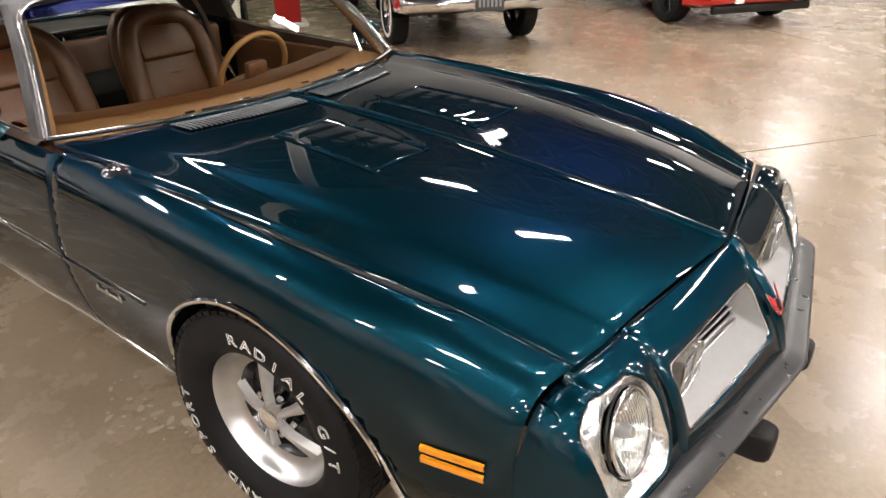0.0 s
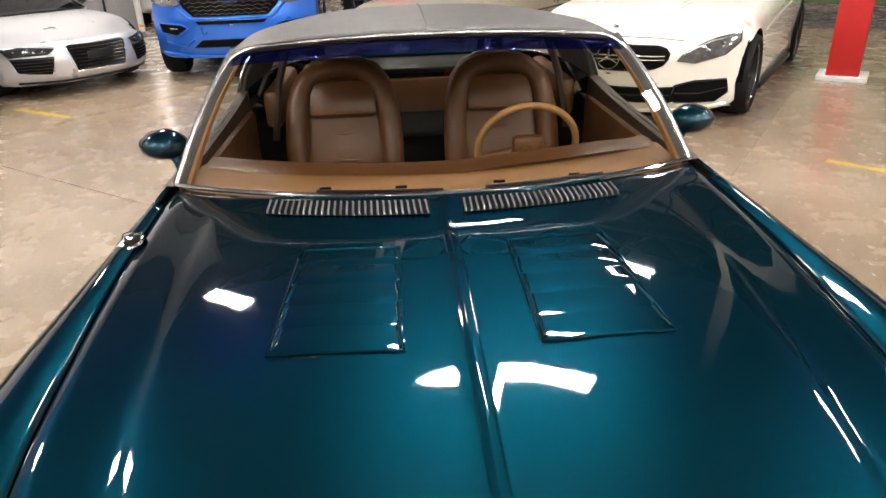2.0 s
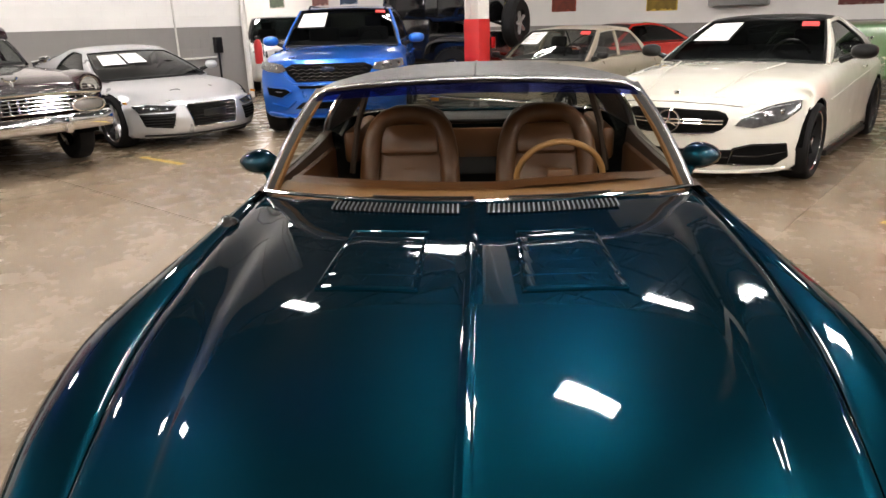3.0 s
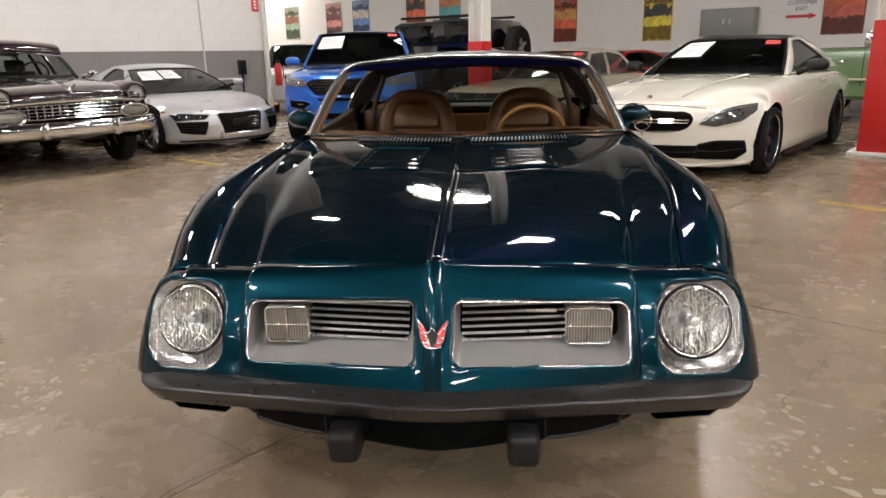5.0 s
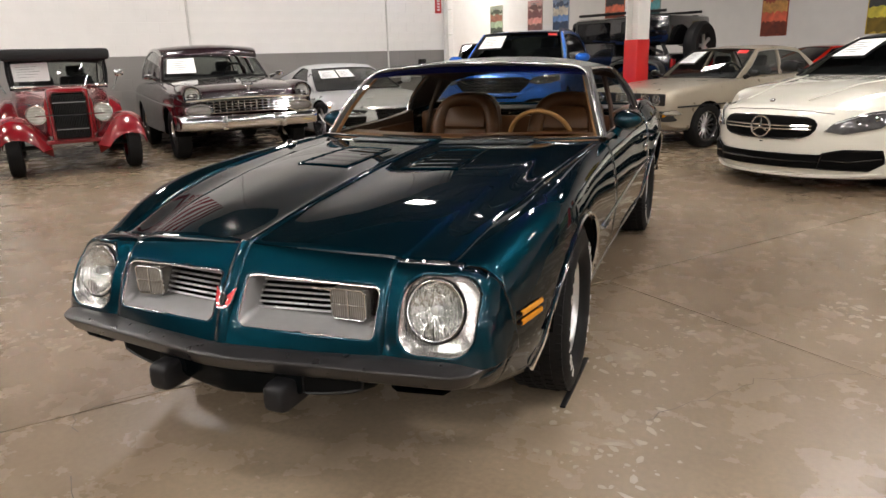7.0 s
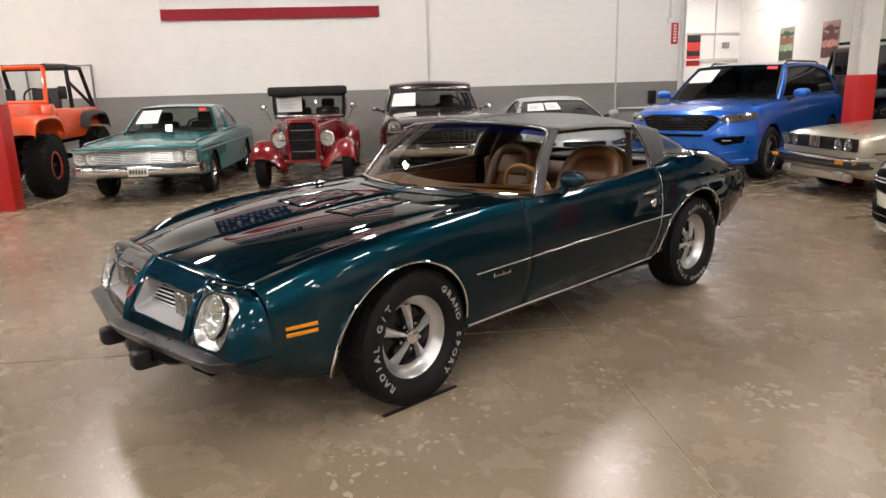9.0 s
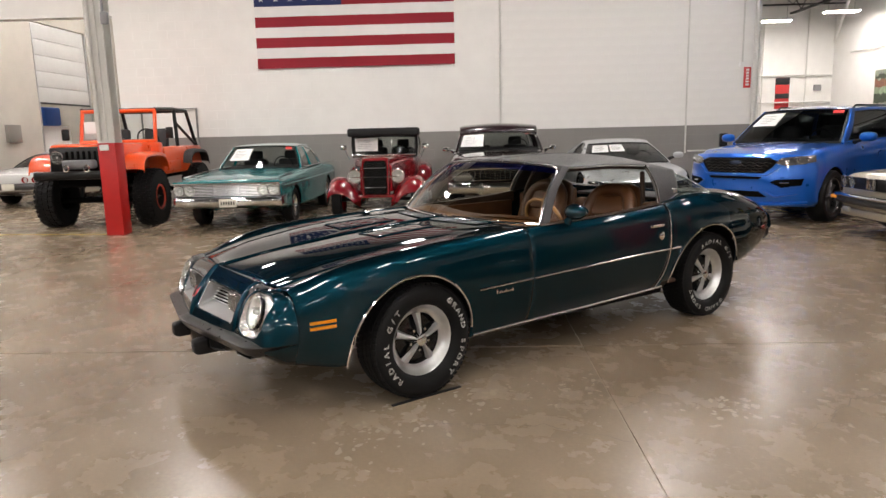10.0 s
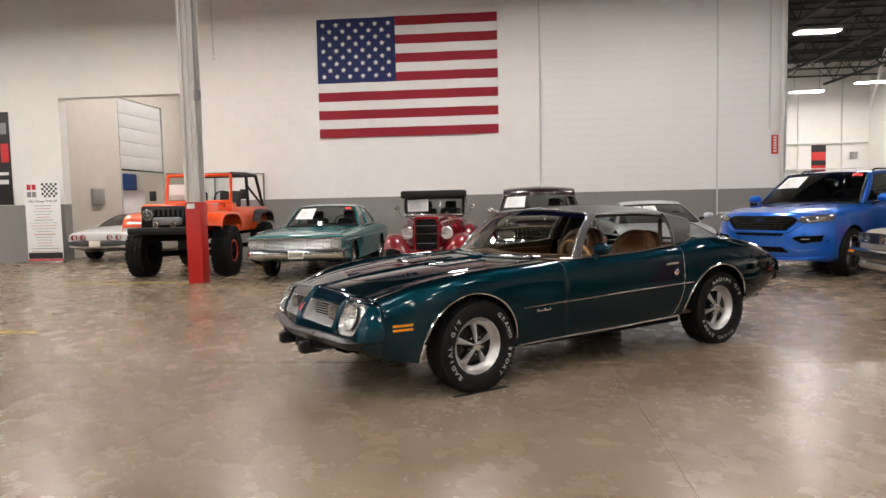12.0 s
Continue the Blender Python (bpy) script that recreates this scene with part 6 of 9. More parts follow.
def disc_lamp(parent, x, y, z, r, mat_=None, ring_=True, name="headlamp", tilt=0.0, label=""):
    m_ = pose(x, y, z, 0, 0, tilt)
    bm = bmesh.new()
    lathe(bm, [(0, -.30 * r), (.5 * r, -.24 * r), (.85 * r, -.08 * r), (r, .02), (r, .06)], 24, axis="y")
    ob = part(name, moved(fixn(bm), m_), mat_ or LENS, parent, label)
    if mat_ is None:
        ob.visible_shadow = False
        bm = bmesh.new()
        lathe(bm, [(0, .62 * r), (.3 * r, .56 * r), (.65 * r, .36 * r), (.92 * r, .02 * r)], 24, axis="y")
        part("reflector", moved(fixn(bm), m_), mat("round_lamp_bowl", (0.80, 0.80, 0.76), rough=0.22, metal=0.55, var=0.2, scale=30, bump=0.9, bscale=60), ob)
        bm = bmesh.new()
        lathe(bm, [(0, -.02 * r), (.16 * r, .02 * r), (.20 * r, .3 * r)], 12, axis="y")
        for k in range(5):
            zz = (-.6 + .3 * k) * r
            hw_ = math.sqrt(max(0, .86 * r * r - zz * zz))
            box(bm, 0, -.10 * r, zz, 2 * hw_, .012 * r, .035 * r, 0)
        part("bulb_and_ribs", moved(fixn(bm), m_), mat("pressed_lamp_glass", (.75, .75, .71), rough=.2, metal=.2, coat=1, var=.3, scale=30), ob)
    if ring_:
        bm = bmesh.new()
        tube(bm, [(r * 1.04 * math.cos(2 * math.pi * k / 24), -.008, r * 1.04 * math.sin(2 * math.pi * k / 24)) for k in range(24)], r * .085, 6, closed=True)
        part("lamp_ring", moved(fixn(bm), m_), CHROME, ob)
    return ob


def bar_bumper(parent, hw, y, z, h, mat_=None, bow=.10, ret=.35, name="front_bumper", depth=.09, sign=1):
    """Wrapped bumper blade; sign -1 for the tail."""
    bm = bmesh.new()
    rows = []
    prof = [(.05, .5), (.0, .47), (-.030, .34), (-.042, .14), (-.040, -.06), (-.026, -.28), (.0, -.44), (.05, -.5)]
    for x in arange(-hw, hw, hw / 12):
        yy = bow * (x / hw) ** 2
        rows.append([(x, y + sign * (yy + dy), z + dz * h) for dy, dz in prof])
    for s, src in ((-1, rows[0]), (1, rows[-1])):
        a = [(s * (hw + .03), yy + sign * .05, zz) for _, yy, zz in src]
        b = [(s * (hw + .035), yy + sign * ret, zz * .98 + z * .02) for _, yy, zz in src]
        rows = [b, a] + rows if s < 0 else rows + [a, b]
    grid(bm, rows)
    ob = part(name, fixn(bm), mat_ or PLATED, parent)
    ob.modifiers.new("thick", "SOLIDIFY").thickness = .008
    return ob


def bars(parent, x0, x1, z0, z1, n, y, r, mat_=None, name="grille_bar", vertical=False, bow=0.0):
    for k in range(n):
        t = k / max(1, n - 1)
        bm = bmesh.new()
        if vertical:
            x = x0 + (x1 - x0) * t
            tube(bm, [(x, y + bow * x * x, z0), (x, y + bow * x * x, z1)], r, 5)
        else:
            z = z0 + (z1 - z0) * t
            tube(bm, [(x, y + bow * x * x, z) for x in arange(x0, x1, (x1 - x0) / 8)], r, 5)
        part(name, fixn(bm), mat_ or CHROME, parent)


def slab(parent, name, cx, cy, cz, sx, sy, sz, material, bev=.01, turn=(0, 0, 0), label=""):
    bm = bmesh.new()
    box(bm, 0, 0, 0, sx, sy, sz, bev)
    moved(bm, pose(cx, cy, cz, *turn))
    return part(name, fixn(bm), material, parent, label)


def plate(parent, x, y, z, w=.30, h=.15, dark=False):
    p_ = slab(parent, "number_plate", x, y, z, w, .008, h, mat("plate_dark" if dark else "plate_white", (.05, .05, .055) if dark else (.62, .60, .52), rough=.4, var=.1), .003)
    for k in range(6):
        slab(p_, "plate_bar", x - w * .36 + w * .72 * k / 5, y - .006, z, w * .07, .004, h * .45, BLACK if not dark else SILVER, 0)
    return p_


def sheet_on_glass(scr_fn, car_m, p, u0, v0, w, h, name="price_sheet", red=False):
    """A paper lying against the inside of a windscreen, a thing of its own."""
    (y0, z0), (y1, z1) = p[0], p[1]
    bm = bmesh.new()
    rows = [[scr_fn(u0 + w * i / 4, v0 + h * j / 3, y0, z0, y1, z1, 1) + Vector((0, -.012, .012)) for i in range(5)] for j in range(4)]
    grid(bm, rows)
    fixn(bm)
    root = part(name, bm, REDTAG if red else PAPER)
    root.matrix_basis = car_m
    tagged(root, "small red card behind the windscreen" if red else "white printed sale sheet behind the windscreen", "card" if red else "paper sheet", "windscreen papers")
    if not red:
        bm = bmesh.new()
        for j in range(5):
            vv = v0 + h * (.2 + .14 * j)
            for i in range(1):
                a = scr_fn(u0 + w * .12, vv, y0, z0, y1, z1, 1) + Vector((0, -.016, .016))
                b = scr_fn(u0 + w * (.6 + .25 * ((j * 7) % 3) / 3), vv, y0, z0, y1, z1, 1) + Vector((0, -.016, .016))
                tube(bm, [a, b], .003, 4)
        part("print_bars", bm, mat("print_grey", (.2, .2, .22), rough=.8), root)
    return root


def put(bx, by, fx, fy, k=1.0):
    """A car's pose: its middle in the building's plan, and where its nose points."""
    ang = math.degrees(math.atan2(fy, fx)) + 90
    return BUILD @ pose(bx, by, 0, 0, 0, ang) @ Matrix.Scale(k, 4)


# -- 1: teal sedan of the sixties
def sedan_teal():
    m = put(-4.16, 5.62 + 2.45, 0, -1)
    car = thing("sedan_car", m, "faded turquoise 1960s four-door sedan with chrome front", "car", "parked cars")
    paint = mat("turquoise_paint", (0.008, 0.145, 0.155), rough=.24, coat=.6, var=.05, scale=5)
    st = [(-2.42, .88, .835, .42, .035, .66), (-2.2, .89, .87, .36, .035, .66), (-1.6, .90, .90, .30, .04, .66), (-.8, .90, .93, .26, .05, .62), (.4, .90, .93, .26, .05, .62), (1.4, .90, .93, .28, .04, .66), (2.2, .87, .90, .32, .05, .70), (2.42, .85, .86, .40, .06, .70)]
    b = car_body(car, st, paint, [(-1.50, .32, .36), (1.35, .32, .36)], label="turquoise body")
    p = ((-.72, .93), (-.25, 1.33), (.95, 1.33), (1.40, .93), .80, .60)
    f = greenhouse(car, p, paint, SIDE_GLASS, mat("pale_turquoise_roof", (.19, .27, .26), rough=.3, coat=.6, var=.05, scale=5), pillars=(.30,))
    for s in (1, -1):
        for x in (.60, .77):
            disc_lamp(car, s * x, -2.500, .668, .086, label="round sealed-beam headlamp")
        for y in (-1.50, 1.35):
            road_wheel(car, .78, y, .32, .17, .20, s, CHROME, 0)
        bm = bmesh.new()
        tube(bm, [(s * .905, y, .72) for y in arange(-2.3, 2.3, .3)], .010, 6)
        part("side_moulding", fixn(bm), CHROME, b)
        bm = bmesh.new()
        tube(bm, [(s * .80, -2.2, .86), (s * .86, 0, .945), (s * .85, 2.35, .93)], .012, 6)
        part("fender_moulding", fixn(bm), CHROME, b)
    g = slab(car, "grille", 0, -2.455, .665, 1.74, .03, .20, mat("grille_silver", (.10, .10, .10), rough=.4, metal=.7, var=.1), .01, label="fine ribbed silver grille")
    bars(g, -.86, .86, .580, .750, 8, -2.476, .0055, BRUSHED)
    bars(g, -.20, .20, .58, .75, 21, -2.482, .004, BRUSHED, vertical=True)
    slab(car, "hood_lip", 0, -2.455, .800, 1.74, .10, .035, paint, .014)
    bm = bmesh.new()
    tube(bm, [(x, -2.508, .778) for x in arange(-.87, .87, .1)], .009, 6)
    part("grille_moulding", fixn(bm), CHROME, g)
    bar_bumper(car, .86, -2.58, .485, .16)
    plate(car, .06, -2.645, .475, .28, .13)
    sheet_on_glass(f, m, p, -.85, .30, .55, .55)
    sheet_on_glass(f, m, p, .72, .80, .2, .14, "red_card", True)
    return car


# -- 2: red roadster hot rod
def roadster_red():
    m = put(-1.88, 6.75 + 1.3, 0, -1)
    car = thing("roadster_car", m, "red 1930s roadster hot rod with black folding top", "car", "parked cars")
    paint = mat("deep_red_paint", (0.19, 0.005, 0.010), rough=.22, coat=1.0, var=.08, scale=5)
    st = [(-1.28, .29, 1.02, .50, .05, .75), (-1.0, .32, 1.04, .48, .05, .75), (-.30, .46, 1.08, .45, .05, .78), (.1, .60, 1.09, .42, .06, .80), (.9, .68, 1.08, .40, .07, .80), (1.5, .66, 1.00, .42, .12, .78), (1.95, .58, .80, .48, .14, .70)]
    car_body(car, st, paint, [], label="red steel body")
    g = slab(car, "radiator_shell", 0, -1.33, .755, .50, .12, .70, paint, .055, label="red radiator shell")
    slab(g, "radiator_core", 0, -1.385, .750, .41, .04, .60, DARK, .04)
    bars(g, -.18, .18, .47, 1.02, 20, -1.406, .0032, mat("grille_mesh_grey", (.05, .05, .052), rough=.4, metal=.6), vertical=True)
    bars(g, -.19, .19, .58, .58, 1, -1.410, .006, SILVER)
    bars(g, -.19, .19, .92, .92, 1, -1.410, .006, SILVER)
    bars(g, -.40, .40, .765, .765, 1, -1.412, .008, CHROME, name="lamp_bar")
    bm = bmesh.new()
    tube(bm, [(s_ * a, -1.392, z) for s_, a, z in ((-1, .205, .44), (-1, .215, .60), (-1, .220, .97), (-1, .17, 1.055), (1, .17, 1.055), (1, .220, .97), (1, .215, .60), (1, .205, .44))], .012, 6, closed=True)
    part("shell_trim", fixn(bm), paint, g)
    for s in (1, -1):
        disc_lamp(car, s * .385, -1.28, .77, .115, None, label="chrome round headlamp")
        bm = bmesh.new()
        lathe(bm, [(.115, .0), (.11, .08), (.06, .15), (0, .17)], 20, axis="y")
        moved(bm, pose(s * .385, -1.26, .77))
        part("lamp_bucket", fixn(bm), CHROME, car)
        road_wheel(car, .70, -1.15, .34, .17, .20, s, paint, 0, CHROME)
        road_wheel(car, .72, 1.35, .38, .24, .20, s, paint, 0, CHROME)
        bm = bmesh.new()
        rows = []
        for k in range(15):
            a = radians(14 + 160 * k / 14)
            y, z = -1.12 - .42 * math.cos(a), .36 + .36 * math.sin(a)
            if a > math.pi * .6:
                y += .25 * (a - math.pi * .6)
                z -= .02
            rows.append([(s * x, y + dy, z + dz) for x, dz, dy in ((.27, -.26 if z > .5 else -.08, .05), (.38, -.12, .03), (.46, -.03, .01), (.56, .03, 0), (.68, .05, 0), (.78, .025, 0), (.84, -.03, .01), (.86, -.10, .03))])
        grid(bm, rows)
        o = part("front_fender", fixn(bm), paint, car, "flared red front fender")
        o.modifiers.new("thick", "SOLIDIFY").thickness = .012
        bm = bmesh.new()
        rows = []
        for k in range(15):
            a = radians(-5 + 190 * k / 14)
            y, z = 1.35 - .50 * math.cos(a), .40 + .48 * math.sin(a)
            rows.append([(s * x, y, z + dz) for x, dz in ((.52, -.04), (.62, .02), (.76, .03), (.86, -.05))])
        grid(bm, rows)
        o = part("rear_fender", fixn(bm), paint, car)
        o.modifiers.new("thick", "SOLIDIFY").thickness = .012
        bm = bmesh.new()
        tube(bm, [(s * .30, -1.15, .36), (s * .78, -1.15, .34)], .03, 8)
        part("axle", fixn(bm), BLACK, car)
        bm = bmesh.new()
        tube(bm, [(s * .70, .20, 1.02), (s * .80, .18, 1.24)], .008, 6)

        part("mirror_stalk", fixn(bm), CHROME, car)
        slab(car, "mirror_head", s * .81, .18, 1.26, .12, .03, .09, CHROME, .012)
    slab(car, "front_spreader", 0, -1.34, .42, .75, .05, .06, paint, .02)
    p = ((.08, 1.07), (.16, 1.49), (1.25, 1.46), (1.42, 1.05), .64, .64)
    f = greenhouse(car, p, BLACK, SIDE_GLASS, mat("black_canvas", (.012, .012, .013), rough=.9, var=.2, scale=20, bump=.3, bscale=200), interior=True)
    slab(car, "top_header", 0, .14, 1.540, 1.40, .34, .16, MATS["black_canvas"], .045)
    slab(car, "windscreen_frame", 0, .075, 1.10, 1.25, .03, .04, CHROME, .01)
    sheet_on_glass(f, m, p, -.95, .20, .75, .62)
    return car


# -- 3: maroon wagon
def wagon_maroon():
    m = put(.38, 6.45 + 2.05, 0, -1, 1.04)
    car = thing("wagon_car", m, "dark maroon 1950s panel wagon with heavy chrome grille and bumper", "car", "parked cars")
    paint = mat("dark_maroon_paint", (0.014, 0.0035, 0.006), rough=.22, coat=1.0, var=.1, scale=5)
    st = [(-1.98, .88, .96, .50, .06, .78), (-1.8, .93, 1.02, .42, .06, .78), (-1.2, .965, 1.075, .34, .07, .75), (-.5, .965, 1.10, .30, .07, .70), (.8, .965, 1.06, .30, .05, .70), (1.7, .95, 1.05, .34, .05, .70), (2.0, .93, 1.02, .42, .05, .70)]
    b = car_body(car, st, paint, [(-1.22, .34, .39), (1.25, .34, .39)], label="maroon body")
    p = ((-.38, 1.10), (.00, 1.44), (1.80, 1.44), (1.98, 1.08), .84, .70)
    f = greenhouse(car, p, paint, SIDE_GLASS, pillars=(.55, 1.1), crown=.150, win=(.06, .95, .05, .04))
    bm = bmesh.new()
    grid(bm, [[(u * .735, y + .10 * u * u, z - .045 * u * u) for u in (-1, -.9, -.7, -.45, -.2, 0, .2, .45, .7, .9, 1)] for y, z in ((-.085, 1.425), (-.100, 1.450), (-.085, 1.500), (-.03, 1.550), (.06, 1.582), (.20, 1.598))])
    vz = part("visor", fixn(bm), paint, car, "maroon roof visor")
    vz.modifiers.new("thick", "SOLIDIFY").thickness = .012
    bm = bmesh.new()
    tube(bm, [(u * .72, -.092 + .10 * u * u, 1.425 - .045 * u * u) for u in (-1, -.75, -.5, -.25, 0, .25, .5, .75, 1)], .011, 6)
    part("visor_trim", fixn(bm), CHROME, vz)
    for s in (1, -1):
        disc_lamp(car, s * .755, -2.02, .895, .095, label="round headlamp in a hooded fender")
        bm = bmesh.new()
        lathe(bm, [(.098, .02), (.105, -.035), (.122, -.055), (.138, -.02), (.150, .10), (.155, .35), (.135, .7), (.08, 1.0)], 28, axis="y")
        moved(bm, pose(s * .755, -2.0, .895))
        part("lamp_hood", fixn(bm), paint, b)
        for y in (-1.22, 1.25):
            road_wheel(car, .82, y, .35, .19, .20, s, CHROME, 0)
        slab(car, "parking_lamp", s * .69, -2.045, .70, .32, .06, .12, mat("frosted_round", (.22, .21, .20), rough=.15, metal=.4, coat=.8, var=.2, scale=40, bump=.4), .05)
        bm = bmesh.new()
        tube(bm, [(s * (.69 + .17 * math.cos(2 * math.pi * k / 20)), -2.07, .70 + .075 * math.sin(2 * math.pi * k / 20)) for k in range(20)], .014, 6, closed=True)
        part("lamp_pod_ring", fixn(bm), CHROME, car)
        bm = bmesh.new()
        tube(bm, [(s * .975, y, .80 + .04 * math.sin(y)) for y in arange(-1.9, 1.9, .2)], .011, 6)
        part("side_spear", fixn(bm), CHROME, b)
        slab(car, "bumper_guard", s * .40, -2.17, .535, .07, .09, .20, CHROME, .02)
        wing_mirror(car, s, s * 1.0, -.30, 1.13, 0.14, CHROME)
    g = slab(car, "grille", 0, -2.03, .735, 1.24, .03, .17, DARK, .02, label="wide chrome egg-crate grille")
    bars(g, -.70, .70, .66, .81, 5, -2.055, .008, bow=.02)
    bars(g, -.66, .66, .655, .815, 17, -2.05, .006, vertical=True, bow=.02)
    bm = bmesh.new()
    tube(bm, [(x, -2.05, .83 + .02 * (1 - (x / .8) ** 2)) for x in arange(-.84, .84, .1)], .018, 6)
    part("grille_header", fixn(bm), CHROME, g)
    bar_bumper(car, .92, -2.14, .535, .19, None, .10)
    bm = bmesh.new()
    for sx in (1, -1):
        tube(bm, [(0, -1.99, .985), (sx * .05, -1.985, 1.0), (sx * .07, -1.97, 1.03)], .012, 6)
    tube(bm, [(0, -1.99, .93), (0, -1.985, .985)], .022, 8)
    part("hood_badge", fixn(bm), CHROME, b)
    bm = bmesh.new()
    tube(bm, [(0, -1.72, 1.02), (0, -1.55, 1.05), (0, -1.35, 1.06)], [.008, .022, .01], 8)
    part("hood_ornament", fixn(bm), CHROME, b)
    sheet_on_glass(f, m, p, -.95, .15, .55, .65)
    sheet_on_glass(f, m, p, .74, .80, .2, .14, "red_card", True)
    return car


# -- 4: silver mid-engined coupe
def supercar_silver():
    m = put(2.80, 6.70 + 2.0, 0, -1, 1.03)
    car = thing("sports_car", m, "low silver mid-engined sports coupe facing out", "car", "parked cars")
    paint = mat("pale_silver_paint", (0.52, 0.53, 0.55), rough=.30, metal=.5, coat=.8, var=.04, scale=5)
    st = [(-1.98, .92, .60, .16, .05, .42), (-1.75, .935, .66, .15, .05, .46), (-1.5, .945, .72, .15, .045, .50), (-1.1, .955, .79, .15, .04, .55), (-.6, .95, .84, .15, .05, .58), (.4, .955, .88, .15, .06, .60), (1.2, .965, .93, .18, .06, .62), (1.9, .93, .90, .25, .06, .62), (2.0, .90, .86, .3, .06, .60)]
    front = ([(.15, -1.98), (.22, -2.06), (.36, -2.09), (.48, -2.07), (.55, -2.04), (.60, -1.98)], .46, 2.6)
    face = front_face(front, .92)
    b = car_body(car, st, paint, [(-1.18, .33, .37), (1.15, .34, .38)], label="silver body", front=front)
    p = ((-.82, .83), (-.05, 1.18), (.75, 1.19), (1.80, .92), .84, .60)
    f = greenhouse(car, p, paint, DARK_GLASS, pillars=(), crown=.065, win=(.13, .60, .08, .30))
    dkl = mat("dark_headlamp", (.03, .032, .036), rough=.08, coat=1, metal=.3, var=.5, scale=25)
    for s in (1, -1):
        for y in (-1.18, 1.15):
            road_wheel(car, .84, y, .335, .24, .25, s, BRUSHED, 10)
        o = patch(b, "headlamp", both_sides([(.46, .535), (.52, .485), (.84, .475), (.885, .56), (.74, .565)], s), face, dkl, .004, .02, "dark angular headlamp")
        for k in range(4):
            x = .56 + .075 * k
            slab(o, "lamp_element", s * x, face(x, .52) - .012, .512 + .005 * k, .045, .02, .026, CHROME if k % 2 else PAPER, .008)
        it = patch(b, "side_intake", both_sides([(.49, .455), (.84, .455), (.80, .30), (.54, .275)], s), face, DARK, .003, .02, "black side intake with slats")
        for k in range(5):
            z = .305 + .033 * k
            outline_tube(it, "intake_slat", both_sides([(.52 - .006 * k, z), (.66, z), (.80 + .007 * k, z)], s), face, BLACK, .007, .014, False)
        wing_mirror(b, s, s * 1.02, -.50, .94, .20, paint)
        slab(b, "side_marker", s * .945, -1.62, .60, .012, .10, .03, AMBER, .004)
    G_ = [(-.36, .535), (-.33, .555), (.33, .555), (.36, .535), (.30, .275), (-.30, .275)]
    g = patch(b, "grille", G_, face, DARK, .004, .02, "trapezoid black grille")
    outline_tube(g, "grille_frame", G_, face, SATIN, .008, .012)
    for k in range(7):
        z = .30 + .036 * k
        outline_tube(g, "grille_bar", [(-.28 - .008 * k, z), (.28 + .008 * k, z)], face, mat("gloss_black_plastic", (.008, .008, .009), rough=.2), .006, .014, False)
    slab(g, "plate_blank", 0, -2.11, .43, .32, .012, .09, BLACK, .006)
    outline_tube(b, "front_lip", [(-.80, .185), (-.4, .175), (.4, .175), (.80, .185)], face, BLACK, .012, .006, False)
    sheet_on_glass(f, m, p, -.85, .45, .45, .40)
    sheet_on_glass(f, m, p, -.35, .48, .40, .38)
    return car


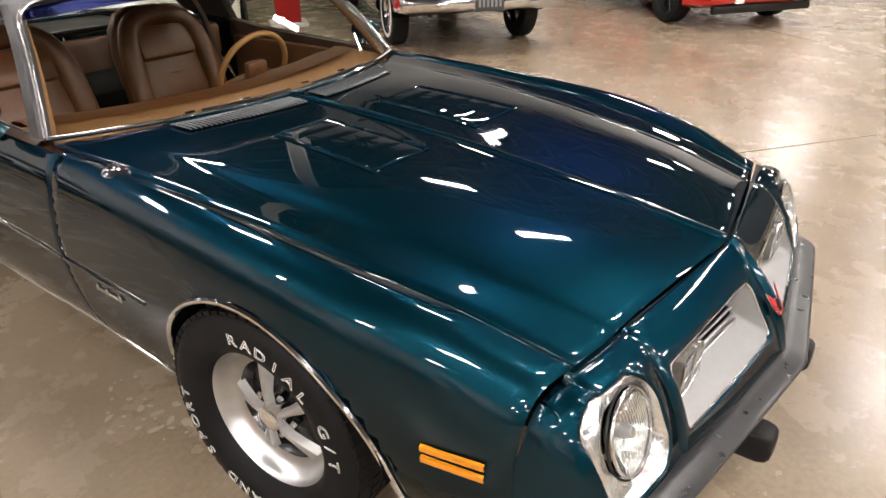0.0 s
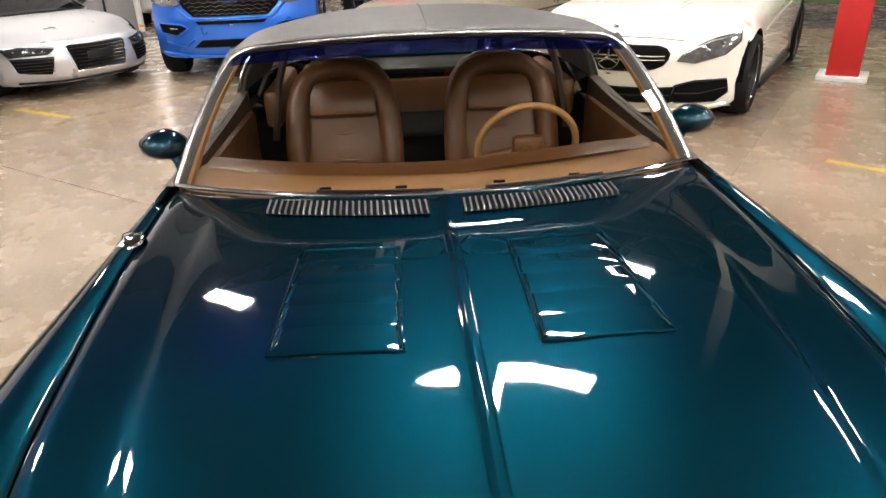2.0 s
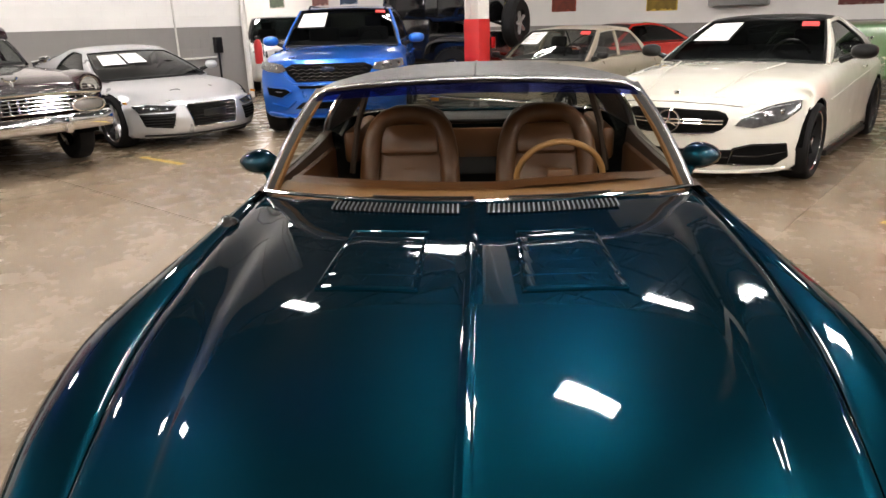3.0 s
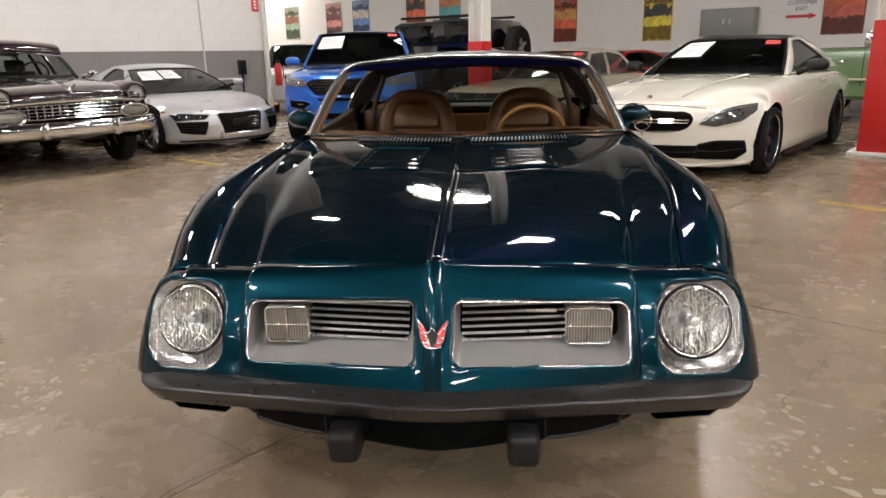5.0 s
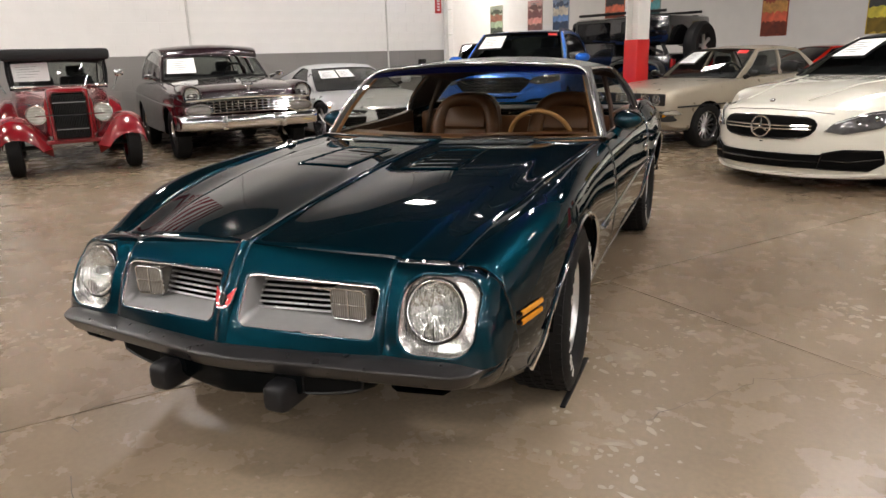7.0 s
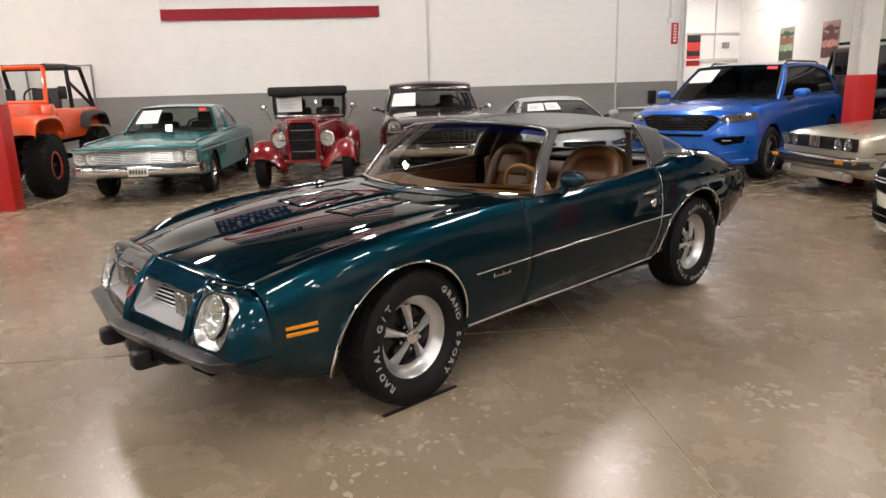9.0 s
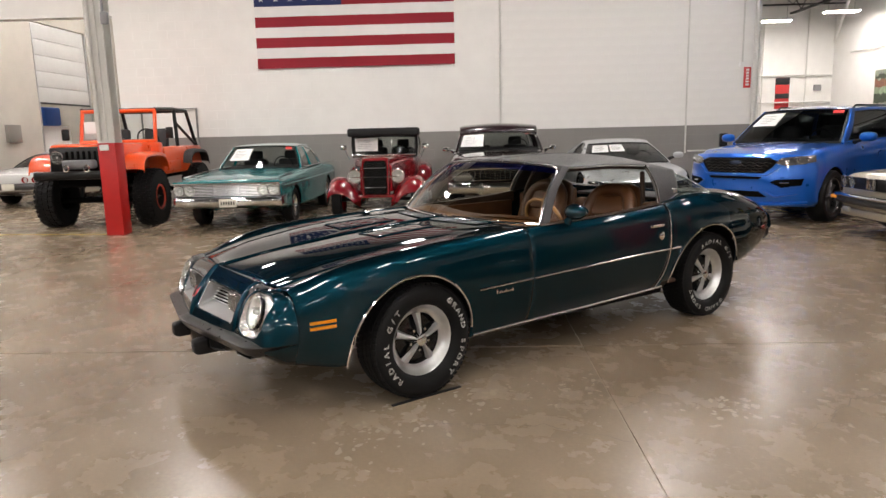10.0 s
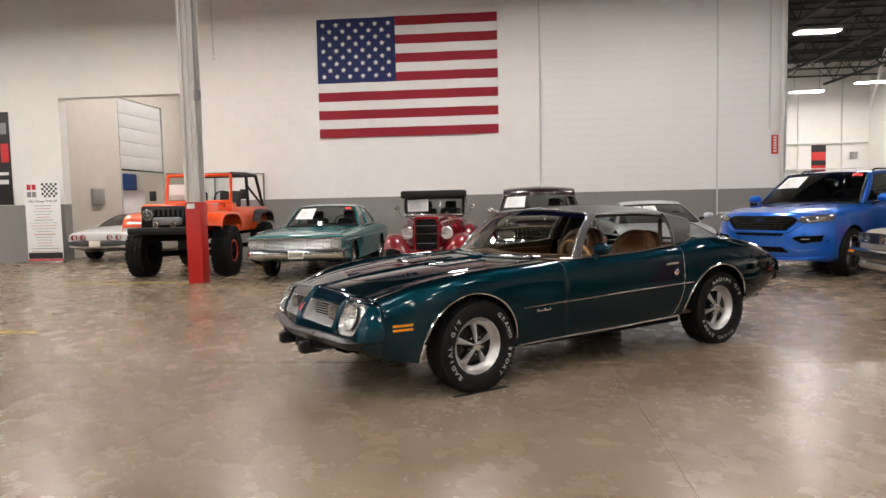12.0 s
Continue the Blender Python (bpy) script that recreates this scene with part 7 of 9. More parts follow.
# -- 5: blue SUV
def suv_blue():
    m = put(4.50 + .76 * 1.80, 5.95 + .65 * 1.80, -.76, -.65, 1.05)
    car = thing("suv_car", m, "bright metallic blue modern three-row SUV", "car", "parked cars")
    paint = mat("bright_blue_paint", (0.004, 0.125, 0.60), rough=.3, metal=.45, coat=1.0, var=.06, scale=5)
    st = [(-2.38, .965, 1.02, .28, .045, .66), (-2.15, .975, 1.065, .26, .05, .68), (-1.9, .985, 1.095, .25, .055, .70), (-1.1, .995, 1.15, .25, .06, .74), (-.5, .995, 1.17, .25, .05, .74), (1.2, .995, 1.19, .27, .04, .76), (2.2, .97, 1.18, .30, .05, .80), (2.46, .92, 1.10, .40, .06, .80)]
    front = ([(.25, -2.36), (.34, -2.47), (.48, -2.51), (.66, -2.525), (.80, -2.50), (.95, -2.46), (1.02, -2.38)], .46, 3.0)
    face = front_face(front, .965)
    b = car_body(car, st, paint, [(-1.52, .38, .43), (1.50, .38, .43)], label="metallic blue body", front=front)
    p = ((-1.12, 1.15), (-.38, 1.66), (1.95, 1.66), (2.32, 1.18), .89, .69)
    f = greenhouse(car, p, paint, DARK_GLASS, pillars=(), crown=.05, win=(.06, .93, .06, .12))
    hl = mat("clear_dark_headlamp", (.14, .14, .145), rough=.08, coat=1, metal=.5, var=.6, scale=22)
    for s in (1, -1):
        for y in (-1.52, 1.50):
            road_wheel(car, .87, y, .38, .26, .27, s, mat("dark_alloy", (.10, .10, .105), rough=.3, metal=.8), 10)
        o = patch(b, "headlamp", both_sides([(.545, .885), (.60, .965), (.93, .985), (.945, .90), (.80, .865), (.64, .862)], s), face, hl, .006, .02, "swept clear headlamp")
        for k in range(3):
            x = .67 + .10 * k
            slab(o, "lamp_element", s * x, face(x, .92) - .014, .918 + .008 * k, .06, .02, .04, CHROME, .012)
        outline_tube(o, "daylight_strip", both_sides([(.60, .955), (.76, .965), (.92, .975)], s), face, PAPER, .006, .014, False)
        rc = patch(b, "fog_recess", both_sides([(.50, .625), (.58, .665), (.86, .675), (.84, .575), (.64, .545)], s), face, DARK, .004, .02, "black fog lamp recess")
        outline_tube(rc, "recess_lip", both_sides([(.50, .625), (.58, .665), (.86, .675), (.84, .575), (.64, .545)], s), face, paint, .010, .008)
        outline_tube(rc, "fog_lamp", both_sides([(.62, .615), (.72, .615)], s), face, SATIN, .012, .018, False)
        outline_tube(b, "bumper_crease", both_sides([(.62, .85), (.47, .725), (.0, .718)], s), face, paint, .014, .004, False)
        outline_tube(b, "lower_crease", both_sides([(.80, .46), (.56, .42), (.44, .50)], s), face, paint, .014, .004, False)
        wing_mirror(b, s, s * 1.10, -.70, 1.22, .24, paint)
        slab(b, "door_handle", s * 1.0, .20, .98, .02, .18, .025, paint, .008)
        slab(b, "door_handle", s * 1.0, 1.15, .99, .02, .18, .025, paint, .008)
        slab(b, "sill_cladding", s * .97, 0, .29, .06, 2.1, .10, BLACK, .02)
        bm = bmesh.new()
        tube(bm, [(s * .60, -.02, 1.67), (s * .60, .10, 1.715), (s * .60, 1.6, 1.715), (s * .60, 1.75, 1.67)], .015, 6)
        part("roof_bar", fixn(bm), BLACK, car)
    G_ = [(-.46, .965), (.46, .965), (.565, .920), (.53, .85), (.42, .750), (-.42, .750), (-.53, .85), (-.565, .920)]
    g = patch(b, "grille", G_, face, DARK, .006, .02, "black mesh grille")
    for r_ in range(5):
        z = .775 + .041 * r_
        w_ = .40 + .035 * r_
        outline_tube(g, "mesh_bar", [(-w_ + 2 * w_ * i / 18, z + (.010 if i % 2 else -.010)) for i in range(19)], face, mat("mesh_gloss_black", (.018, .018, .02), rough=.18, coat=.6), .008, .014, False)
    bm = bmesh.new()
    bmesh.ops.create_uvsphere(bm, u_segments=16, v_segments=8, radius=1.0)
    for v in bm.verts:
        v.co = Vector((v.co.x * .11, v.co.y * .015, v.co.z * .042))
    moved(bm, pose(0, face(0, .89) - .02, .89))
    part("front_badge", bm, mat("badge_dark_blue", (.02, .03, .06), rough=.25, metal=.4), g)
    patch(b, "upper_slot", [(-.40, .700), (.40, .700), (.37, .665), (-.37, .665)], face, DARK, .004, .02)
    patch(b, "lower_intake", [(-.36, .49), (.36, .49), (.46, .41), (-.46, .41)], face, DARK, .005, .02, "black lower intake")
    outline_tube(b, "splitter", [(-.88, .325), (-.5, .305), (.5, .305), (.88, .325)], face, paint, .028, .0, False)
    sheet_on_glass(f, m, p, -.90, .45, .55, .42)
    sheet_on_glass(f, m, p, .70, .84, .22, .10, "red_card", True)
    return car


# -- 6: champagne sedan of the eighties
def sedan_champagne():
    m = put(4.98 + 2.2, 3.72, -1, 0)
    car = thing("sedan_car", m, "champagne 1980s boxy saloon with twin round headlamps", "car", "parked cars")
    paint = mat("champagne_paint", (0.42, 0.37, 0.29), rough=.3, metal=.4, coat=.7, var=.05, scale=5)
    st = [(-2.15, .77, .78, .36, .03, .60), (-2.05, .81, .84, .30, .04, .60), (-1.4, .825, .90, .26, .04, .62), (-.7, .825, .94, .24, .04, .62), (1.2, .825, .96, .24, .03, .62), (2.0, .81, .94, .30, .04, .62), (2.15, .79, .90, .38, .04, .62)]
    b = car_body(car, st, paint, [(-1.37, .31, .345), (1.20, .31, .345)], label="champagne body")
    p = ((-.78, .94), (-.15, 1.34), (1.0, 1.35), (1.55, .96), .74, .57)
    f = greenhouse(car, p, paint, SIDE_GLASS, pillars=(.42,))
    g = slab(b, "front_panel", 0, -2.185, .70, 1.52, .03, .16, BLACK, .01, label="black lamp and grille panel")
    for s in (1, -1):
        for x in (.45, .63):
            disc_lamp(g, s * x, -2.205, .70, .065, label="round headlamp")
        for y in (-1.37, 1.20):
            road_wheel(car, .74, y, .31, .20, .20, s, BRUSHED, 14)
        slab(b, "indicator", s * .66, -2.335, .50, .14, .02, .045, AMBER, .008)
        slab(b, "fog_lamp", s * .52, -2.22, .335, .16, .05, .08, mat("fog_glass", (.5, .5, .5), rough=.15, coat=1, metal=.3), .02)
        slab(b, "side_repeater", s * .79, -2.20, .50, .02, .10, .045, AMBER, .006)
        for k in range(1):
            kd = slab(g, "kidney_grille", s * .055, -2.21, .70, .085, .02, .145, DARK, .015)
            bars(kd, s * .055 - .03, s * .055 + .03, .64, .76, 5, -2.222, .004, vertical=True)
            bm = bmesh.new()
            tube(bm, [(s * .055 + a * .044, -2.222, .70 + c * .074) for a, c in ((-1, .8), (-.6, 1), (.6, 1), (1, .8), (1, -.8), (.6, -1), (-.6, -1), (-1, -.8))], .006, 5, closed=True)
            part("kidney_ring", fixn(bm), CHROME, kd)
        wing_mirror(b, s, s * .91, -.55, 1.0, 0.16, BLACK)
    bar_bumper(car, .78, -2.30, .525, .07, CHROME, .06, .45)
    bar_bumper(car, .77, -2.285, .455, .09, mat("bumper_black", (.02, .02, .021), rough=.55), .06, .45, "bumper_skirt")
    slab(b, "front_spoiler", 0, -2.17, .30, 1.35, .10, .10, paint, .03)
    bm = bmesh.new()
    for s in (1, -1):
        tube(bm, [(s * .832, y, .60) for y in arange(-2.0, 2.0, .4)], .012, 5)
    part("rub_strip", fixn(bm), BLACK, b)
    sheet_on_glass(f, m, p, -.85, .45, .55, .45)
    sheet_on_glass(f, m, p, .66, .80, .25, .14, "red_card", True)
    return car


# -- 7: white sports coupe
def coupe_white():
    m = put(3.74 + 2.5, .62, -1, 0, 1.06)
    car = thing("coupe_car", m, "cream white modern two-door sports coupe with black roof", "car", "parked cars")
    paint = mat("pearl_white_paint", (0.74, 0.72, 0.64), rough=.24, coat=1.0, var=.03, scale=5)
    st = [(-2.24, .885, .745, .14, .06, .50), (-2.05, .905, .80, .13, .06, .54), (-1.8, .925, .855, .12, .06, .57), (-1.5, .94, .905, .12, .06, .60), (-1.0, .94, .955, .12, .06, .64), (-.4, .935, .985, .13, .05, .66), (.8, .935, .99, .14, .06, .68), (1.5, .945, .99, .16, .07, .70), (2.1, .90, .96, .25, .09, .70), (2.36, .82, .90, .34, .10, .68)]
    front = ([(.13, -2.30), (.20, -2.36), (.34, -2.375), (.50, -2.39), (.62, -2.37), (.70, -2.31), (.745, -2.24)], .60, 2.5)
    face = front_face(front, .885)
    b = car_body(car, st, paint, [(-1.42, .335, .38), (1.42, .335, .38)], label="pearl white body", front=front)
    p = ((-.82, .96), (.02, 1.35), (.80, 1.37), (1.85, 1.01), .84, .60)
    f = greenhouse(car, p, paint, DARK_GLASS, BLACK, pillars=(), crown=.03, win=(.10, .82, .06, .52))
    dk = mat("black_alloy", (.02, .02, .022), rough=.25, metal=.6, coat=.5)
    hl = mat("clear_dark_headlamp", (.05, .05, .054))
    gb_ = mat("gloss_black_plastic", (.008, .008, .009), rough=.2)
    for s in (1, -1):
        for y in (-1.42, 1.42):
            road_wheel(car, .83, y, .335, .25, .26, s, dk, 10)
        o = patch(b, "headlamp", both_sides([(.495, .540), (.545, .615), (.69, .695), (.86, .722), (.872, .650), (.79, .565), (.62, .525)], s), face, hl, .005, .02, "swept clear LED headlamp")
        outline_tube(o, "daylight_strip", both_sides([(.555, .612), (.70, .680), (.85, .705)], s), face, PAPER, .007, .014, False)
        outline_tube(o, "lower_strip", both_sides([(.60, .565), (.74, .600), (.83, .650)], s), face, SATIN, .005, .014, False)
        for k in range(2):
            x = .66 + .10 * k
            disc_lamp(o, s * x, face(x, .63) - .012, .618 + .028 * k, .030, CHROME, False, "lamp_element")
        IN_ = [(.47, .225), (.50, .355), (.62, .385), (.82, .375), (.835, .27), (.76, .205)]
        it = patch(b, "side_intake", both_sides(IN_, s), face, DARK, .006, .02, "black side intake")
        outline_tube(it, "intake_lip", both_sides(IN_, s), face, gb_, .009, .012)
        outline_tube(it, "intake_fin", both_sides([(.50, .30), (.66, .285), (.82, .31)], s), face, gb_, .010, .014, False)
        wing_mirror(b, s, s * 1.05, -.42, 1.05, .23, BLACK)
        slab(b, "door_handle", s * .945, .42, .86, .02, .16, .022, paint, .006)
        bm = bmesh.new()
        tube(bm, [(s * (.943 + .004 * math.sin(k)), -1.0 + .25 * k, .66 + .02 * k) for k in range(9)], .006, 5)
        part("body_crease", fixn(bm), paint, b)
        slab(b, "sill_skirt", s * .93, 0, .155, .05, 1.9, .06, BLACK, .015)
    G_ = [(-.36, .660), (-.12, .668), (.12, .668), (.36, .660), (.42, .640), (.447, .605), (.440, .560), (.41, .520), (.35, .492), (.20, .478), (-.20, .478), (-.35, .492), (-.41, .520), (-.440, .560), (-.447, .605), (-.42, .640)]
    g = patch(b, "grille", G_, face, DARK, .005, .02, "black oval grille with twin chrome blades")
    outline_tube(g, "grille_frame", G_, face, gb_, .008, .010)
    for z in (.562, .590):
        outline_tube(g, "grille_blade", [(-.42, z), (.42, z)], face, CHROME, .008, .020, False)
    yb = face(0, .575) - .03
    bm = bmesh.new()
    tube(bm, [(.092 * math.cos(2 * math.pi * k / 24), yb, .575 + .092 * math.sin(2 * math.pi * k / 24)) for k in range(24)], .010, 6, closed=True)
    part("badge_ring", fixn(bm), CHROME, g)
    for a in (90, 210, 330):
        bm = bmesh.new()
        tube(bm, [(0, yb, .575), (.088 * math.cos(radians(a)), yb, .575 + .088 * math.sin(radians(a)))], [.012, .004], 6)
        part("badge_ray", fixn(bm), CHROME, g)
    outline_tube(b, "hood_seam", [(-.52, .690), (-.35, .712), (0, .722), (.35, .712), (.52, .690)], face, DARK, .003, -.008, False)
    LO_ = [(-.50, .345), (.50, .345), (.49, .225), (-.49, .225)]
    li = patch(b, "lower_intake", LO_, face, DARK, .004, .02, "black lower intake")
    outline_tube(li, "intake_bar", [(-.47, .285), (.47, .285)], face, gb_, .010, .012, False)
    outline_tube(b, "splitter", [(-.82, .165), (-.4, .150), (.4, .150), (.82, .165)], face, paint, .016, .012, False)
    slab(b, "hood_badge", 0, -2.27, .795, .05, .02, .03, CHROME, .008)
    for s in (1, -1):
        bm = bmesh.new()
        tube(bm, [(s * .30, -2.2, .80), (s * .38, -1.6, .915), (s * .50, -.95, .968)], .008, 5)
        part("hood_crease", fixn(bm), paint, b)
    sheet_on_glass(f, m, p, -.85, .42, .55, .48)
    sheet_on_glass(f, m, p, .66, .78, .25, .14, "red_card", True)
    return car


# -- 8: black chrome-fronted sedan
def sedan_black():
    m = put(4.15 + 2.4, -2.85, -1, 0)
    car = thing("sedan_car", m, "black 1960s sedan with a wide chrome bumper and whitewall tyres", "car", "parked cars")
    paint = mat("black_gloss_paint", (0.006, 0.006, 0.007), rough=.18, coat=1, var=.1, scale=5)
    st = [(-2.40, .86, .86, .50, .06, .70), (-2.2, .90, .94, .42, .06, .70), (-1.2, .93, 1.0, .32, .06, .70), (0, .93, 1.02, .30, .05, .70), (1.6, .93, 1.02, .32, .05, .70), (2.4, .88, .96, .45, .06, .70)]
    b = car_body(car, st, paint, [(-1.55, .36, .40), (1.45, .36, .40)], label="black body")
    p = ((-.80, 1.0), (-.30, 1.52), (1.15, 1.52), (1.6, 1.02), .82, .66)
    greenhouse(car, p, paint, DARK_GLASS, pillars=(.4,))
    g = slab(b, "grille", 0, -2.43, .74, 1.55, .03, .20, DARK, .01, label="black grille with chrome bars")
    bars(g, -.74, .74, .66, .83, 2, -2.46, .022)
    for s in (1, -1):
        disc_lamp(g, s * .70, -2.45, .86, .09)
        slab(b, "grille_end", s * .76, -2.44, .70, .24, .07, .16, CHROME, .04)
        for y in (-1.55, 1.45):
            road_wheel(car, .79, y, .36, .19, .21, s, CHROME, 0, whitewall=True)
        slab(b, "bumper_boss", s * .52, -2.575, .545, .10, .04, .07, CHROME, .02)
    bar_bumper(car, .90, -2.55, .55, .17, None, .10)
    plate(car, 0, -2.60, .55, .32, .16, True)
    return car


# -- 9: red muscle car
def muscle_red():
    m = put(4.35 + 2.3, -6.75, -1, 0)
    car = thing("coupe_car", m, "red late-1960s muscle coupe", "car", "parked cars")
    paint = mat("bright_red_paint", (0.50, 0.02, 0.012), rough=.2, coat=1, var=.06, scale=5)
    st = [(-2.30, .86, .74, .34, .05, .60), (-2.1, .90, .80, .27, .05, .60), (-1.2, .92, .88, .22, .05, .60), (0, .92, .90, .22, .05, .60), (1.6, .92, .92, .24, .05, .64), (2.3, .86, .88, .40, .06, .64)]
    b = car_body(car, st, paint, [(-1.42, .33, .375), (1.32, .33, .375)], label="red body")
    p = ((-.70, .90), (-.10, 1.27), (.85, 1.27), (1.6, .92), .80, .58)
    greenhouse(car, p, paint, DARK_GLASS)
    g = slab(b, "grille", 0, -2.33, .60, 1.50, .03, .18, DARK, .02)
    for s in (1, -1):
        disc_lamp(g, s * .62, -2.35, .61, .08)
        for y in (-1.42, 1.32):
            road_wheel(car, .80, y, .335, .22, .21, s, CHROME, 5)
        slab(b, "fog_lamp", s * .45, -2.33, .36, .14, .04, .07, PAPER, .02)
    bar_bumper(car, .86, -2.38, .455, .075, None, .10)
    slab(b, "front_spoiler", 0, -2.20, .245, 1.5, .06, .10, BLACK, .02)
    return car


# -- 10: green pickup
def pickup_green():
    m = put(12.0, -.9, 0, 1, 1.05)
    car = thing("pickup_truck", m, "two-tone green 1970s pickup truck", "truck", "parked cars")
    paint = mat("sage_green_paint", (0.11, 0.185, 0.085), rough=.35, coat=.5, var=.08, scale=5)
    st = [(-2.6, .95, 1.15, .50, .05, .85), (-2.4, 1.0, 1.22, .42, .05, .85), (-1.0, 1.0, 1.25, .40, .04, .85), (.3, 1.0, 1.25, .40, .03, .85), (2.6, 1.0, 1.25, .48, .02, .85)]
    b = car_body(car, st, paint, [(-1.6, .40, .45), (1.6, .40, .45)], label="green body")
    p = ((-.95, 1.25), (-.55, 1.82), (.55, 1.82), (.68, 1.25), .88, .74)
    greenhouse(car, p, paint, SIDE_GLASS, pillars=())
    for s in (1, -1):
        for y in (-1.6, 1.6):
            road_wheel(car, .86, y, .38, .22, .21, s, CHROME, 0)
        bm = bmesh.new()
        tube(bm, [(s * 1.005, y, .72) for y in arange(-2.4, 2.5, .3)], .02, 6)
        part("side_moulding", fixn(bm), mat("moulding_cream", (.5, .48, .36), rough=.4), b)
        bm = bmesh.new()
        for k in range(6):
            box(bm, s * 1.003, -1.35 + .05 * k, 1.02, .006, .03, .05 if k % 2 else .035, .002)
        part("name_script", bm, CHROME, b)
        slab(b, "door_mirror", s * 1.16, -.72, 1.38, .05, .16, .22, CHROME, .02)
        slab(b, "door_seam", s * 1.0, .42, .92, .004, .010, .62, DARK, 0)
        slab(b, "front_door_seam", s * 1.0, -.80, .92, .004, .010, .62, DARK, 0)
    bar_bumper(car, .95, -2.68, .60, .18)
    return car


# -- 11: orange open off-roader
def offroader(m, orange, open_top=True):
    name = "orange" if orange else "black"
    car = thing("offroad_car", m, "orange lifted open-top off-roader on knobbly tyres" if orange else "black boxy off-roader with a spare wheel on its tail", "car", "parked cars")
    paint = mat("orange_paint", (0.80, 0.085, 0.010), rough=.3, coat=.7, var=.06, scale=5) if orange else mat("black_gloss_paint", (0.006, 0.006, 0.007))
    lift = .35 if orange else .1
    up = lift + (.10 if orange else 0)
    bm = bmesh.new()
    box(bm, 0, -1.05, .82 + lift, 1.16, 1.30, .44, .07)
    hood = part("hood", fixn(bm), paint, car)
    bm = bmesh.new()
    box(bm, 0, .75, .70 + lift, 1.52, 2.1, .50, .05)
    if True:
        pass
    tub = part("tub", fixn(bm), paint, car, "boxy body tub")
    slab(car, "cowl", 0, -.36, .86 + lift, 1.46, .22, .36, paint, .05)
    g = slab(car, "grille_panel", 0, -1.71, .765 + lift, 1.10, .05, .46, paint if not orange else BLACK, .04, label="seven-slot grille panel")
    for k in range(7):
        slab(g, "grille_slot", -.27 + .09 * k, -1.735, .78 + lift, .045, .02, .30, DARK, .015)
    for s in (1, -1):
        disc_lamp(g, s * .43, -1.745, .83 + lift, .095, label="round headlamp")
        for y, nm in ((-1.15, "front_fender"), (1.18, "rear_fender")):
            bm = bmesh.new()
            rows = []
            for k in range(9):
                a = radians(10 + 160 * k / 8)
                ca, sa = math.cos(a), math.sin(a)
                yy, z = y - .57 * math.copysign(abs(ca) ** .55, ca), .52 + (lift - .1) + .46 * sa ** .5
                rows.append([(s * .58, yy, z), (s * .80, yy, z + .01), (s * .92, yy, z - .01), (s * .93, yy, z - .06)])
            grid(bm, rows)
            o = part(nm, fixn(bm), paint if (orange and y < 0) else mat("flare_black", (.015, .015, .016), rough=.6), car)
            o.modifiers.new("thick", "SOLIDIFY").thickness = .02
            w_ = road_wheel(car, .80, y, .47 if orange else .41, .30, .21, s, BLACK if orange else BRUSHED, 8, knobs=True, barrel=BLACK)
            if orange:
                bm = bmesh.new()
                tube(bm, [(s * .935, y + .20 * math.cos(a), .47 + .20 * math.sin(a)) for a in [2 * math.pi * k / 28 for k in range(28)]], .016, 6, closed=True)
                part("rim_ring", fixn(bm), mat("red_orange_rim", (.55, .05, .02), rough=.35, coat=.5), w_)
        slab(car, "door_sill", s * .72, .05, .60 + lift, .10, .90, .20, paint, .03)
        bm = bmesh.new()
        tube(bm, [(s * .66, -.42, 1.04 + lift), (s * .64, -.30, 1.50 + up)], .034, 8)
        part("screen_post", fixn(bm), paint, car)
        bm = bmesh.new()
        tube(bm, [(s * .68, .62, .92 + lift), (s * .66, .62, 1.50 + up), (s * .62, .66, 1.56 + up), (s * .64, 1.35, 1.54 + up), (s * .68, 1.70, .95 + lift)], .036, 8)
        tube(bm, [(s * .65, -.30, 1.53 + up), (s * .64, .66, 1.56 + up)], .032, 8)
        tube(bm, [(s * .66, .64, 1.30 + up), (s * .68, 1.62, .98 + lift)], .028, 8)
        part("roll_bar", fixn(bm), BLACK, car, "black padded roll bar")
        seat = slab(car, "seat", s * .36, .42, .98 + lift, .44, .14, .62, SEAT_DARK, .05, (-10, 0, 0))
        slab(seat, "cushion", s * .36, .20, .78 + lift, .44, .46, .14, SEAT_DARK, .05)
        slab(car, "side_mirror", s * .92, -.42, 1.20 + lift, .13, .04, .20, BLACK, .015)
        slab(car, "side_vent", s * .565, -.75, .90 + lift, .012, .26, .08, BLACK, .004)
        slab(car, "tail_lamp", s * .68, 1.82, .78 + lift, .12, .04, .18, REDLENS, .01)
        slab(car, "front_indicator", s * .86, -1.62, .66 + lift, .08, .03, .05, AMBER, .01)
    bm = bmesh.new()
    tube(bm, [(-.64, .64, 1.56 + up), (.64, .64, 1.56 + up)], .034, 8)
    tube(bm, [(-.62, 1.35, 1.54 + up), (.62, 1.35, 1.54 + up)], .034, 8)
    part("roll_bar_cross", fixn(bm), BLACK, car)
    bm = bmesh.new()
    for z, dz in ((1.06, lift), (1.50, up)):
        tube(bm, [(-.66, -.42 + (z - 1.06) * .27, z + dz), (.66, -.42 + (z - 1.06) * .27, z + dz)], .034, 8)
    part("screen_frame", fixn(bm), paint, car)
    bm = bmesh.new()
    grid(bm, [[(-.64, -.41, 1.07 + lift), (.64, -.41, 1.07 + lift)], [(-.62, -.30, 1.49 + up), (.62, -.30, 1.49 + up)]])
    gl = part("windscreen", bm, SIDE_GLASS, car)
    gl.visible_shadow = False
    bm = bmesh.new()
